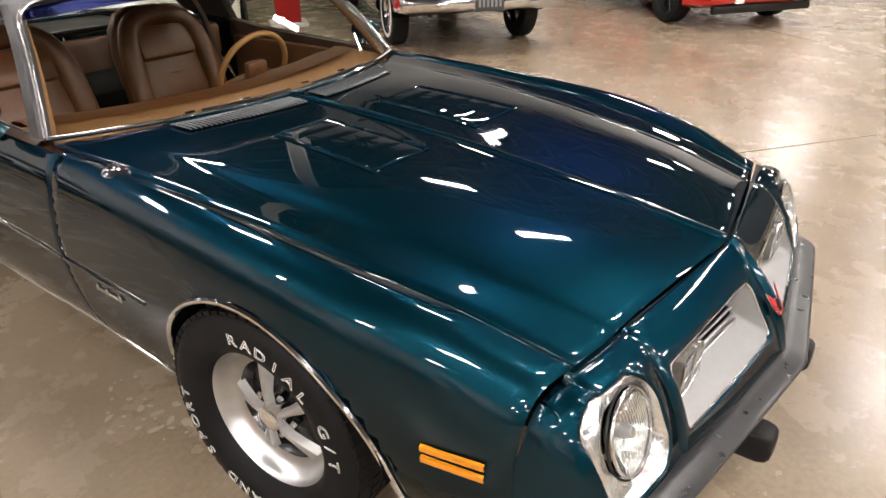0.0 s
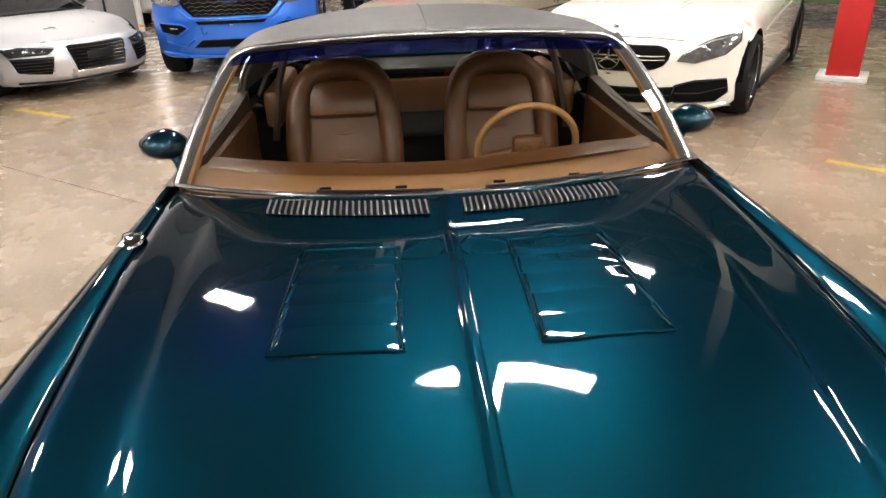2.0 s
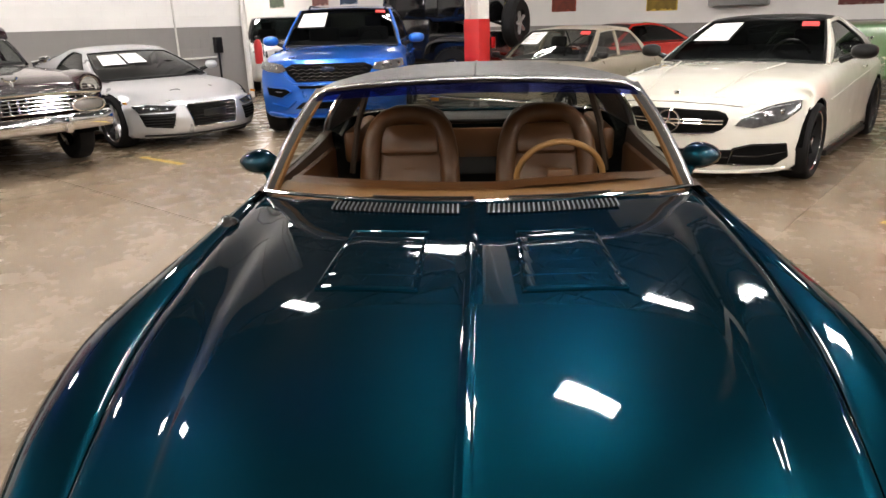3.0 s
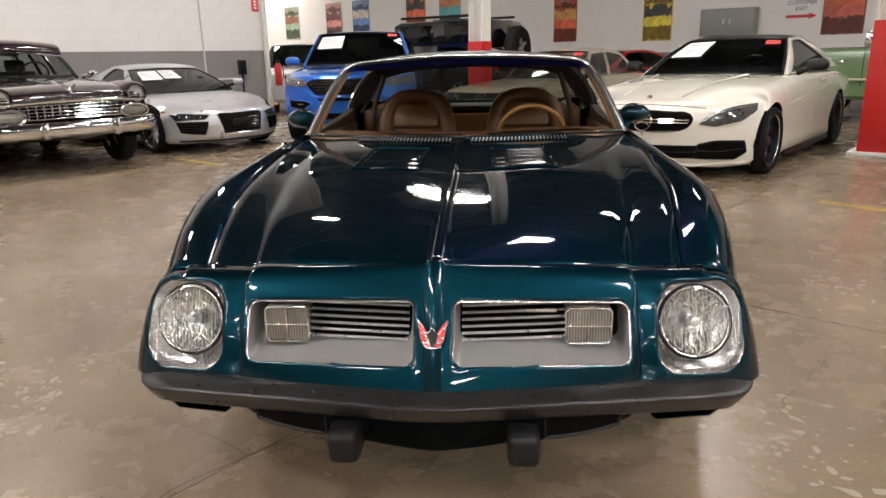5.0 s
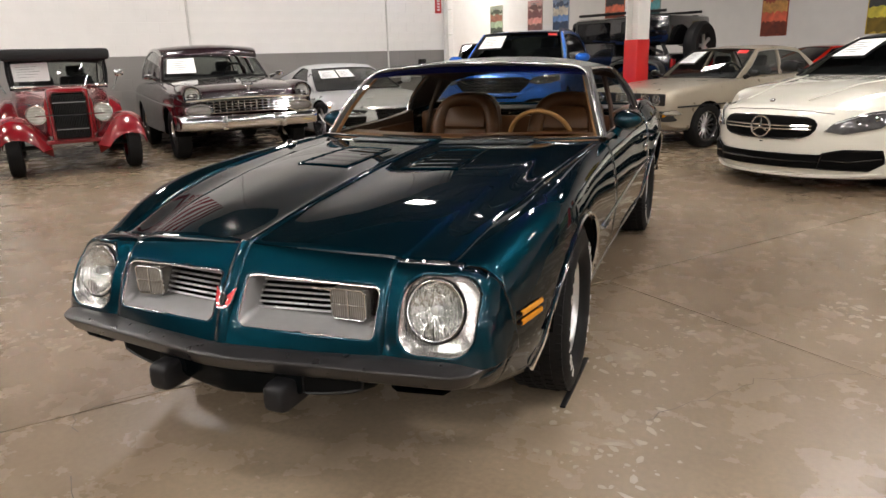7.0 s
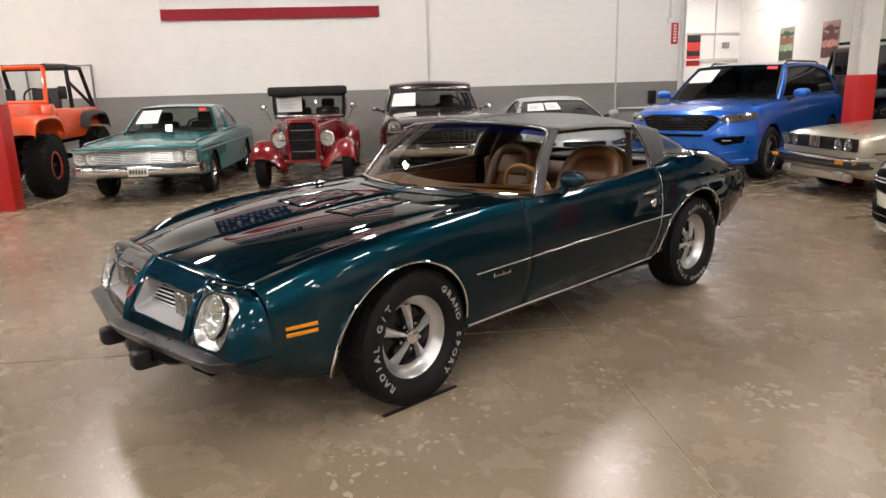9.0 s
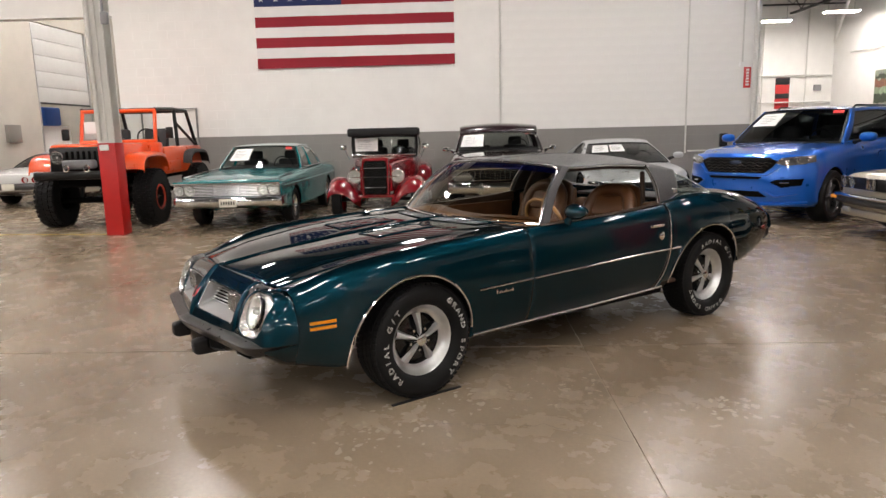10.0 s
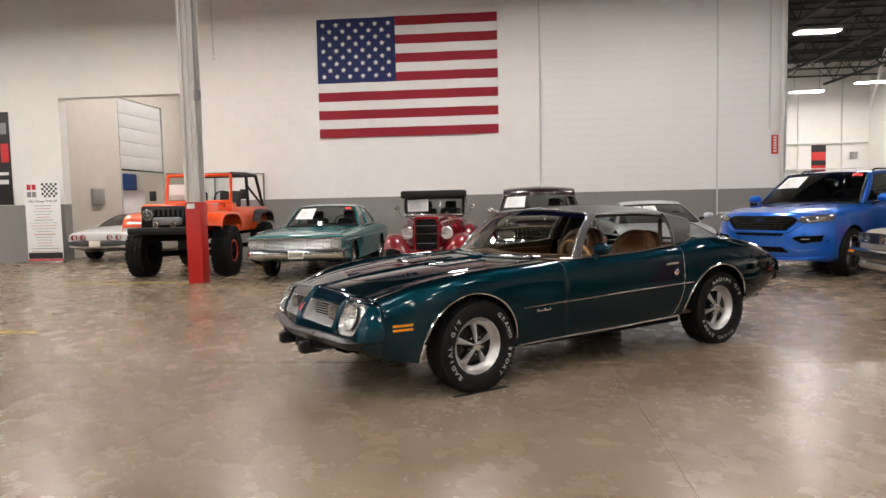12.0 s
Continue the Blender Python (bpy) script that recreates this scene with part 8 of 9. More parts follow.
    tube(bm, [(.36 + .19 * math.cos(a), .02 - .06 * math.sin(a), 1.10 + lift + .18 * math.sin(a)) for a in [2 * math.pi * k / 20 for k in range(20)]], .015, 6, closed=True)
    part("steering_wheel", fixn(bm), BLACK, car)
    slab(car, "front_bumper", 0, -1.92, .60 + lift - .05, 1.42, .14, .13, BLACK, .03)
    slab(car, "winch", 0, -1.90, .74 + lift - .02, .50, .18, .14, mat("winch_grey", (.16, .16, .17), rough=.5), .04)
    for s in (1, -1):
        bm = bmesh.new()
        tube(bm, [(s * .16 + .04 * math.cos(a), -2.02, .66 + lift + .05 * math.sin(a)) for a in [2 * math.pi * k / 14 for k in range(14)]], .013, 6, closed=True)
        part("tow_hook", fixn(bm), CHROME, car)
    slab(car, "chassis_frame", 0, 0, .52 + lift - .1, .90, 3.5, .14, DARK, .03)
    for y in (-1.15, 1.18):
        bm = bmesh.new()
        tube(bm, [(-.75, y, .44), (.75, y, .44)], .05, 8)
        part("axle", fixn(bm), DARK, car)
    p_ = slab(car, "sale_sheet_holder", -.42, -.375, 1.27 + lift, .36, .008, .30, PAPER, .002)
    if not open_top:
        slab(car, "hard_top", 0, .74, 1.36 + lift, 1.44, 2.0, .50, paint, .08, label="black hard top")
        for s in (1, -1):
            slab(car, "side_window", s * .725, 1.2, 1.36 + lift, .02, .80, .32, mat("privacy_glass", (.004, .004, .005), rough=.06, var=.05), .02)
            slab(car, "door_window", s * .725, .2, 1.36 + lift, .02, .70, .34, MATS["privacy_glass"], .02)
            slab(car, "upper_door", s * .735, .15, .95 + lift, .06, 1.0, .46, paint, .03)
        bm = bmesh.new()
        lathe(bm, [(.0, .05), (.20, .06), (.22, .10), (.36, .12), (.41, .06), (.41, -.06), (.36, -.12), (.22, -.10), (0, -.08)], 36, axis="y")
        moved(bm, pose(.10, 1.98, 1.08 + lift))
        sp = part("spare_tyre", fixn(bm), RUBBER, car)
        for k in range(5):
            a = 2 * math.pi * k / 5
            bm = bmesh.new()
            tube(bm, [(.10, 2.05, 1.08 + lift), (.10 + .19 * math.cos(a), 2.06, 1.08 + lift + .19 * math.sin(a))], .03, 6)
            part("spare_spoke", fixn(bm), BRUSHED, sp)
        bm = bmesh.new()
        for s in (1, -1):
            tube(bm, [(s * .62, -.2, 1.68 + lift), (s * .62, 1.6, 1.68 + lift)], .025, 6)
        part("roof_rack", fixn(bm), BLACK, car)
    return car


# -- 12: silver-white sports car seen from behind
def sports_tail():
    m = put(-10.8, 10.2 + 2.3, 0, 1)
    car = thing("sports_car", m, "white 1970s sports car parked with its tail outwards", "car", "parked cars")
    paint = mat("soft_white_paint", (0.60, 0.60, 0.59), rough=.25, coat=.8, var=.04, scale=5)
    st = [(-2.3, .55, .50, .30, .04, .42), (-2.1, .80, .64, .24, .05, .48), (-1.4, .90, .86, .20, .10, .55), (-.8, .86, .80, .20, .06, .55), (0, .84, .84, .20, .05, .56), (.9, .88, .90, .22, .08, .60), (1.4, .92, .93, .24, .10, .62), (2.0, .86, .86, .34, .06, .62), (2.3, .80, .80, .40, .04, .60)]
    b = car_body(car, st, paint, [(-1.25, .33, .37), (1.20, .33, .38)], label="white body")
    p = ((-.55, .86), (.05, 1.20), (.62, 1.20), (1.25, .90), .74, .50)
    greenhouse(car, p, paint, DARK_GLASS)
    bm = bmesh.new()
    for s in (1, -1):
        for x in (.36, .60):
            disc_lamp(b, s * x, 2.335, .655, .068, REDLENS, True, "tail_lamp")

        for y in (-1.25, 1.20):
            road_wheel(car, .80, y, .33, .22, .20, s, BRUSHED, 5)
    bar_bumper(car, .80, 2.40, .50, .16, mat("dark_bumper", (.05, .05, .052), rough=.5), .12, .3, "rear_bumper", sign=-1)
    plate(car, 0, 2.46, .50)
    return car


def tail_convertible():
    m = put(-11.0, 15.2, .5, -1)
    car = thing("convertible_car", m, "red convertible with a white folding top", "car", "parked cars")
    paint = mat("bright_red_paint", (0.50, 0.02, 0.012))
    st = [(-2.2, .84, .80, .34, .05, .60), (-1.2, .90, .90, .26, .05, .60), (1.6, .90, .92, .26, .05, .62), (2.2, .84, .84, .40, .06, .62)]
    car_body(car, st, paint, [(-1.4, .33, .37), (1.3, .33, .37)])
    p = ((-.6, .90), (-.1, 1.30), (.9, 1.30), (1.4, .92), .80, .60)
    greenhouse(car, p, BLACK, DARK_GLASS, mat("white_canvas", (.66, .65, .62), rough=.8, var=.05, scale=20, bump=.2))
    for s in (1, -1):
        for y in (-1.4, 1.3):
            road_wheel(car, .80, y, .33, .2, .2, s, CHROME, 0)
        slab(car, "front_seat", s * .38, .45, 1.0, .46, .14, .34, mat("red_seat", (.35, .03, .03), rough=.6), .05)
    return car


def suv_white():
    m = put(9.3, 13.4, -.55, -.83)
    car = thing("suv_car", m, "white sport utility vehicle with tinted windows", "car", "parked cars")
    paint = mat("plain_white_paint", (0.70, 0.70, 0.69), rough=.25, coat=.8, var=.03, scale=5)
    st = [(-2.2, .86, 1.02, .36, .08, .66), (-2.0, .94, 1.10, .28, .08, .70), (-.8, .98, 1.18, .28, .05, .74), (1.4, .98, 1.20, .28, .04, .76), (2.2, .93, 1.14, .40, .06, .80)]
    b = car_body(car, st, paint, [(-1.35, .38, .42), (1.35, .38, .42)])
    p = ((-.95, 1.18), (-.30, 1.70), (1.75, 1.70), (2.05, 1.18), .86, .70)
    greenhouse(car, p, BLACK, DARK_GLASS, BLACK, pillars=(.35, 1.2))
    g = slab(b, "grille", 0, -2.22, .86, .75, .04, .20, DARK, .02)
    for s in (1, -1):
        slab(b, "headlamp", s * .68, -2.16, .88, .36, .08, .18, mat("clear_dark_headlamp", (.12, .12, .125)), .04, (0, 0, s * 18))
        for y in (-1.35, 1.35):
            road_wheel(car, .86, y, .38, .25, .26, s, BRUSHED, 7)
    slab(b, "lower_intake", 0, -2.20, .50, 1.2, .06, .16, DARK, .03)
    return car


def coupe_red_far():
    m = put(12.6, 5.6, -.9, .45)
    car = thing("coupe_car", m, "bright red low coupe far back in the hall", "car", "parked cars")
    paint = mat("bright_red_paint", (0.50, 0.02, 0.012))
    st = [(-2.2, .84, .74, .30, .05, .56), (-1.2, .90, .90, .22, .05, .60), (1.6, .90, .98, .24, .05, .62), (2.2, .84, .92, .40, .06, .62)]
    b = car_body(car, st, paint, [(-1.35, .33, .37), (1.3, .33, .37)])
    p = ((-.75, .94), (-.05, 1.34), (.9, 1.34), (1.7, .98), .80, .58)
    greenhouse(car, p, paint, DARK_GLASS)
    for s in (1, -1):
        slab(b, "headlamp", s * .62, -2.22, .60, .3, .05, .12, mat("clear_dark_headlamp", (.12, .12, .125)), .03)
        for y in (-1.35, 1.3):
            road_wheel(car, .80, y, .33, .2, .2, s, BRUSHED, 7)
    return car


sedan_teal(); roadster_red(); wagon_maroon(); supercar_silver(); suv_blue(); sedan_champagne(); coupe_white()
sedan_black(); muscle_red(); pickup_green()
offroader(put(-6.85, 6.85 + 1.1, .06, -1, 1.05), True)
offroader(put(9.75, 9.0, -.2, .98, 1.22), False, False)
sports_tail(); tail_convertible(); suv_white(); coupe_red_far()


# ---- wall and floor details ----
def flat_on_wall(name, bx, z, w, h, material, label, category, t=.02, off=0.0, parent=None):
    """A flat board hung on the flag wall."""
    root = thing(name, BUILD @ Matrix.Translation((bx, WALL_Y - off, z)), label, category)
    bm = bmesh.new()
    box(bm, 0, -t / 2, 0, w, t, h, .003)
    part("board", bm, material, root)
    return root


RED_SIGN = mat("sign_red", (.55, .035, .035), rough=.4, var=.06)
INK = mat("ink_black", (.015, .015, .016), rough=.6, var=.1)
INKRED = mat("ink_red", (.55, .03, .04), rough=.5, var=.1)
INKGREY = mat("ink_grey", (.25, .25, .26), rough=.6, var=.1)
fs = flat_on_wall("wall_sign", 6.15, 2.57, .16, .46, RED_SIGN, "narrow red safety sign on the white wall", "sign")
for k in range(6):
    bm = bmesh.new()
    box(bm, 0, -.024, .17 - .065 * k, .07, .006, .04, .001)
    part("letter_bar", bm, PAPER, fs)


def pipe(name, pts, r, label, material=None):
    bm = bmesh.new()
    tube(bm, [B(*p) for p in pts], r, 8)
    return tagged(part(name, fixn(bm), material or mat("conduit_white", (.60, .59, .56), rough=.45, var=.06)), label, "pipe", "wall conduits", "structure")


pipe("conduit", [(.55, WALL_Y - .03, 7.1), (.55, WALL_Y - .03, 1.6)], .022, "thin painted conduit down the wall")
pipe("conduit", [(4.80, WALL_Y - .03, 7.1), (4.80, WALL_Y - .03, .9)], .02, "thin painted conduit down the wall")
pipe("conduit", [(6.02, WALL_Y - .03, 7.1), (6.02, WALL_Y - .03, 2.9)], .02, "thin painted conduit down the wall")
pipe("conduit", [(-7.75, WALL_Y - .03, 7.1), (-7.75, WALL_Y - .03, 5.25)], .015, "thin painted conduit down the wall")
pipe("conduit", [(4.85, WALL_Y - .04, .95), (5.60, WALL_Y - .04, .95)], .018, "thin painted conduit down the wall")
pipe("downpipe", [(6.30, WALL_Y - .08, 7.1), (6.30, WALL_Y - .08, .1)], .06, "white painted pipe at the wall's corner")
bx_ = flat_on_wall("junction_box", -7.75, 5.20, .10, .12, FIXTURE, "small grey junction box", "electrical box", .06)
bx_ = flat_on_wall("junction_box", 6.02, 2.86, .12, .10, FIXTURE, "small white junction box", "electrical box", .06)
bx_ = flat_on_wall("switch_box", 5.66, 1.18, .16, .30, BLACK, "small black control box on the grey wall", "electrical box", .09)
bm = bmesh.new()
tube(bm, [(0, -.04, -.15), (0, -.04, -.9)], .022, 6)
part("conduit_drop", bm, BLACK, bx_)
pipe("column_cable", [(-5.95 + .17, 5.53 - .16, 7.1), (-5.95 + .17, 5.53 - .16, 3.4)], .02, "grey cable run down the column", INKGREY)
cb = thing("column_box", BUILD @ Matrix.Translation((-5.95 + .19, 5.53 - .15, 3.35)), "small grey outlet box on the column", "electrical box")
bm = bmesh.new()
box(bm, 0, 0, 0, .10, .08, .18, .01)
part("box_body", bm, INKGREY, cb)
cb = thing("column_box", BUILD @ Matrix.Translation((-5.95 - .02, 5.53 - .17, 1.40)), "pale tag on the red column base", "tag")
bm = bmesh.new()
box(bm, 0, 0, 0, .14, .02, .09, .004)
part("tag_plate", bm, FIXTURE, cb)
# column flanges' pipes
pipe("column_pipe", [(-5.95 - .07, 5.53 - .19, 7.1), (-5.95 - .07, 5.53 - .19, 1.5)], .035, "white pipe along the column")
pipe("column_pipe", [(-5.95 + .05, 5.53 - .19, 7.1), (-5.95 + .05, 5.53 - .19, 1.5)], .022, "white pipe along the column")


# ---- roll-up banner stand and dark banner ----
def banner_stand():
    root = thing("banner_stand", BUILD @ pose(-12.42, 10.45, 0), "white roll-up banner stand with red and black print", "banner")
    bm = bmesh.new()
    box(bm, 0, 0, 1.08, .98, .012, 2.10, .002)
    part("banner_sheet", bm, PAPER, root)
    bm = bmesh.new()
    box(bm, 0, 0, .03, 1.02, .16, .06, .015)
    part("foot", bm, BRUSHED, root)
    for r in range(6):
        for c in range(7):
            if (r + c) % 2 == 0:
                bm = bmesh.new()
                box(bm, .02 + .062 * c, -.009, 2.06 - .062 * r, .058, .004, .058, 0)
                part("check", bm, INK, root, smooth=False)
    for k, (x, z, m_) in enumerate(((-.36, 1.99, INKRED), (-.22, 1.99, INKRED), (-.36, 1.80, INKGREY), (-.22, 1.80, INKGREY))):
        bm = bmesh.new()
        box(bm, x, -.009, z, .115, .004, .14, .0015)
        box(bm, x + .012, -.0125, z + .004, .05, .003, .06, 0)
        part("logo_shape", bm, m_, root)
    words("banner_words", "Why Consign With Us?", .085, Matrix.Translation((0, -.010, 1.62)) @ Matrix.Rotation(math.pi / 2, 4, "X"), INK, root)
    rnd = random.Random(4)
    for k in range(17):
        z = 1.50 - .075 * k
        w = rnd.uniform(.35, .8)
        bm = bmesh.new()
        box(bm, 0, -.009, z, w, .004, .013 if k % 5 else .02, 0)
        part("print_bar", bm, mat("faded_red_print", (.55, .20, .20), rough=.7) if k % 3 == 1 else mat("faded_grey_print", (.36, .36, .37), rough=.7), root, smooth=False)
    bm = bmesh.new()
    box(bm, 0, -.009, .19, .94, .004, .16, 0)
    part("print_photo", bm, INK, root, smooth=False)
    bm = bmesh.new()
    box(bm, 0, -.009, .08, .98, .005, .04, 0)
    part("red_band", bm, INKRED, root, smooth=False)


banner_stand()
db = flat_on_wall("wall_banner", -14.15, 2.78, 1.35, 2.46, mat("banner_black", (.018, .016, .018), rough=.55, var=.3, scale=6), "tall dark printed wall banner", "banner", .012, .01)
for k, (x, z, w, h, m_) in enumerate(((.52, .15, .22, .5, INKRED), (.2, .4, .3, .22, INKGREY), (.45, -.4, .3, .08, PAPER), (.40, -.62, .36, .12, PAPER), (.5, .8, .2, .3, INKGREY))):
    bm = bmesh.new()
    box(bm, x, -.016, z, w, .006, h, .002)
    part("print_shape", bm, m_, db)

# ---- overhead door in the dock ----
def overhead_door():
    root = thing("overhead_door", BUILD @ Matrix.Translation((OPEN_L - .66, 16.0, 2.65)), "white sectional overhead door, half raised", "garage door")
    for k in range(5):
        bm = bmesh.new()
        box(bm, 0, 0, .23 + .455 * k, .05, 2.74, .45, .012)
        part("door_section", bm, mat("door_white", (.62, .62, .61), rough=.45, var=.05), root)
    for y in (-1.40, 1.40):
        bm = bmesh.new()
        box(bm, .05, y, -.2, .06, .05, 4.9, .008)
        part("track", bm, BRUSHED, root)
    bm = bmesh.new()
    box(bm, .03, 0, -.01, .06, 2.74, .05, .01)
    part("bottom_seal", bm, BLACK, root)
    return root


overhead_door()
bt = thing("blue_crate", BUILD @ Matrix.Translation((-13.6, 16.3, 0)), "tall blue plastic drum on a white stand outside the door", "drum")
bm = bmesh.new()
box(bm, 0, 0, 1.0, .7, 1.6, 2.0, .02)
part("stand", bm, PAPER, bt)
bm = bmesh.new()
box(bm, 0, 0, 2.30, .6, .85, .58, .06)
part("drum", bm, mat("drum_blue", (.02, .10, .42), rough=.4, var=.1), bt)
pn = thing("electrical_panel", BUILD @ Matrix.Translation((OPEN_L - .60, 13.2, 1.75)), "grey electrical panel on the dock wall", "electrical box")
bm = bmesh.new()
box(bm, .05, 0, 0, .10, .55, .48, .01)
part("cabinet", bm, mat("panel_grey", (.27, .26, .24), rough=.45, var=.06), pn)
pf = thing("wall_frame", BUILD @ Matrix.Translation((-7.10, WALL_Y - .02, 1.95)), "dark framed panel leaning on the wall", "frame")
bm = bmesh.new()
tube(bm, [(-.75, -.06, -1.9), (-.75, -.03, .25), (.55, -.03, .25), (.55, -.06, -1.9)], .025, 6)
part("frame_tube", bm, mat("frame_grey", (.20, .20, .19), rough=.5), pf)


# ---- poster wall (faces -bx) ----
def poster(by, z0, z1, w, colors, rnd_seed):
    root = thing("wall_poster", BUILD @ Matrix.Translation((16.0, by, (z0 + z1) / 2)), "tall colour-printed motoring poster on the white wall", "poster", "wall posters")
    h = z1 - z0
    bm = bmesh.new()
    box(bm, -.01, 0, 0, .02, w, h, .002)
    part("sheet", bm, mat("poster_%s" % colors[0], colors[1], rough=.5, var=.3, scale=2.5, color2=colors[2]), root)
    rnd = random.Random(rnd_seed)
    ink = mat("poster_ink_%s" % colors[0], colors[3], rough=.5, var=.5, scale=9)
    pale = mat("poster_pale_%s" % colors[0], tuple(min(.7, c * 1.5 + .03) for c in colors[1]), rough=.5, var=.4, scale=7)
    deep = mat("poster_deep_%s" % colors[0], tuple(c * .3 for c in colors[1]), rough=.5, var=.6, scale=6)
    # a photograph's broad masses with soft, uneven edges
    for k, (m_, z0_, z1_) in enumerate(((deep, -.48, -.18), (pale, -.20, .10), (ink, -.02, .22), (deep, .24, .36))):
        bm = bmesh.new()
        n = 14
        top = [(w * (.47 - .94 * i / n), h * (z1_ + rnd.uniform(-.05, .05) + .05 * math.sin(i * .7 + k))) for i in range(n + 1)]
        low = [(w * (-.47 + .94 * i / n), h * (z0_ + rnd.uniform(-.03, .03))) for i in range(n + 1)]
        bm.faces.new([bm.verts.new((-.0215 - .0008 * k, y, z)) for y, z in top + low])
        part("print_shape", fixn(bm), m_, root, smooth=False)
    for k in range(2):
        bm = bmesh.new()
        box(bm, -.026, w * .05 * k, h * (.43 - .04 * k), .002, w * (.6 - .2 * k), h * .016)
        part("caption_bar", bm, INKGREY, root)
    return root


POSTERS = [(22.3, 2.2, 3.5, .95, ("green", (.16, .22, .14), (.45, .42, .36), (.25, .10, .06))),
           (19.6, 2.2, 3.5, .95, ("rose", (.42, .16, .14), (.55, .42, .38), (.16, .05, .05))),
           (18.0, 2.2, 3.5, .95, ("blue", (.05, .13, .32), (.30, .36, .42), (.55, .50, .42))),
           (15.1, 2.3, 3.7, .95, ("orange", (.50, .08, .03), (.60, .25, .12), (.05, .04, .04))),
           (13.5, 2.3, 3.7, .95, ("teal", (.05, .22, .24), (.35, .36, .30), (.50, .20, .08))),
           (8.9, 1.68, 3.0, .80, ("rust", (.42, .06, .02), (.20, .05, .03), (.55, .28, .08))),
           (5.95, 1.62, 2.95, .85, ("yellow", (.58, .38, .03), (.62, .45, .08), (.05, .05, .05))),
           (1.35, 1.62, 2.95, .90, ("red", (.30, .05, .03), (.10, .10, .09), (.55, .12, .05))),
           (-4.5, 1.62, 2.95, .90, ("slate", (.10, .12, .16), (.35, .33, .30), (.55, .30, .10)))]
for i, (by, z0, z1, w, cs) in enumerate(POSTERS):
    poster(by, z0, z1, w, cs, i)
pc = thing("wall_cabinet", BUILD @ Matrix.Translation((16.0, 3.95, 2.02)), "grey metal wall cabinet with two doors", "cabinet")
bm = bmesh.new()
box(bm, -.15, 0, 0, .30, 1.38, .66, .01)
part("cabinet_body", bm, mat("cabinet_grey", (.26, .27, .26), rough=.45, var=.06), pc)
for y in (-.34, .34):
    bm = bmesh.new()
    box(bm, -.31, y, 0, .02, .64, .60, .006)
    d_ = part("cabinet_door", bm, MATS["cabinet_grey"], pc)
    bm = bmesh.new()
    box(bm, -.33, y + (.26 if y < 0 else -.26), 0, .02, .03, .12, .005)
    part("latch", bm, BRUSHED, d_)
ex = thing("exit_sign", BUILD @ Matrix.Translation((16.0, 2.28, 2.22)), "painted wall sign reading customer exit over a red arrow", "sign")
face = Matrix.Translation((-.012, 0, 0)) @ Matrix(((0, 0, -1, 0), (-1, 0, 0, 0), (0, 1, 0, 0), (0, 0, 0, 1)))
bm = bmesh.new()
box(bm, -.004, 0, 0, .008, .78, .56, .001)
part("sign_board", bm, PAPER, ex)
words("sign_words", "CUSTOMER", .13, face @ Matrix.Translation((0, .17, 0)), INK, ex)
words("sign_words", "EXIT", .13, face @ Matrix.Translation((0, .03, 0)), INK, ex)
bm = bmesh.new()
vs = [bm.verts.new((-.013, y, z)) for y, z in ((.34, -.11), (-.18, -.11), (-.18, -.07), (-.36, -.145), (-.18, -.22), (-.18, -.18), (.34, -.18))]
bm.faces.new(vs)
part("arrow", fixn(bm), INKRED, ex, smooth=False)
# red banner and pipes of the far bay
rb_ = thing("wall_banner", BUILD @ Matrix.Translation((13.85, 26.0, 2.85)), "red and black hanging banner on the far wall", "banner")
for z, h, m_ in ((0, 1.35, RED_SIGN), (.52, .30, INK), (-.12, .22, INK)):
    bm = bmesh.new()
    box(bm, 0, -.01 if m_ is RED_SIGN else -.02, z, .62, .02, h, .003)
    part("banner_field", bm, m_, rb_)
for pts in ([(6.6, 25.9, 2.45), (15.9, 25.9, 2.45)], [(6.6, 25.9, 3.6), (15.9, 25.9, 3.6)], [(12.9, 25.9, 6.0), (12.9, 25.9, 1.2)], [(14.8, 25.9, 7.0), (14.8, 25.9, .5)], [(15.9, 24.5, 4.4), (15.9, 8.0, 4.4)]):
    pipe("conduit", pts, .03, "thin painted conduit on the far wall")
pipe("brace", [(15.9, 25.8, 5.0), (14.6, 22.0, 7.1)], .06, "white diagonal steel brace", FIXTURE)
jb = thing("junction_box", BUILD @ Matrix.Translation((15.35, 25.95, 3.05)), "dark grey junction box on the far wall", "electrical box")
bm = bmesh.new()
box(bm, 0, 0, 0, .30, .12, .26, .01)
part("box_body", bm, INKGREY, jb)
# fire extinguisher by the corner
fe = thing("fire_extinguisher", BUILD @ Matrix.Translation((6.75, 10.95, .75)), "red fire extinguisher on the wall's end", "fire extinguisher")
bm = bmesh.new()
lathe(bm, [(0, 0), (.075, 0), (.085, .02), (.085, .40), (.06, .47), (.03, .50), (0, .50)], 20, axis="z")
part("cylinder", fixn(bm), RED_SIGN, fe)
bm = bmesh.new()
box(bm, 0, 0, .54, .05, .12, .06, .01)
tube(bm, [(0, -.05, .53), (.08, -.08, .42), (.09, -.06, .15)], .012, 6)
part("valve_and_hose", bm, BLACK, fe)

# ---- floor marks ----
YELLOW = mat("worn_yellow_line", (.50, .36, .06), rough=.6, var=.3, scale=9)


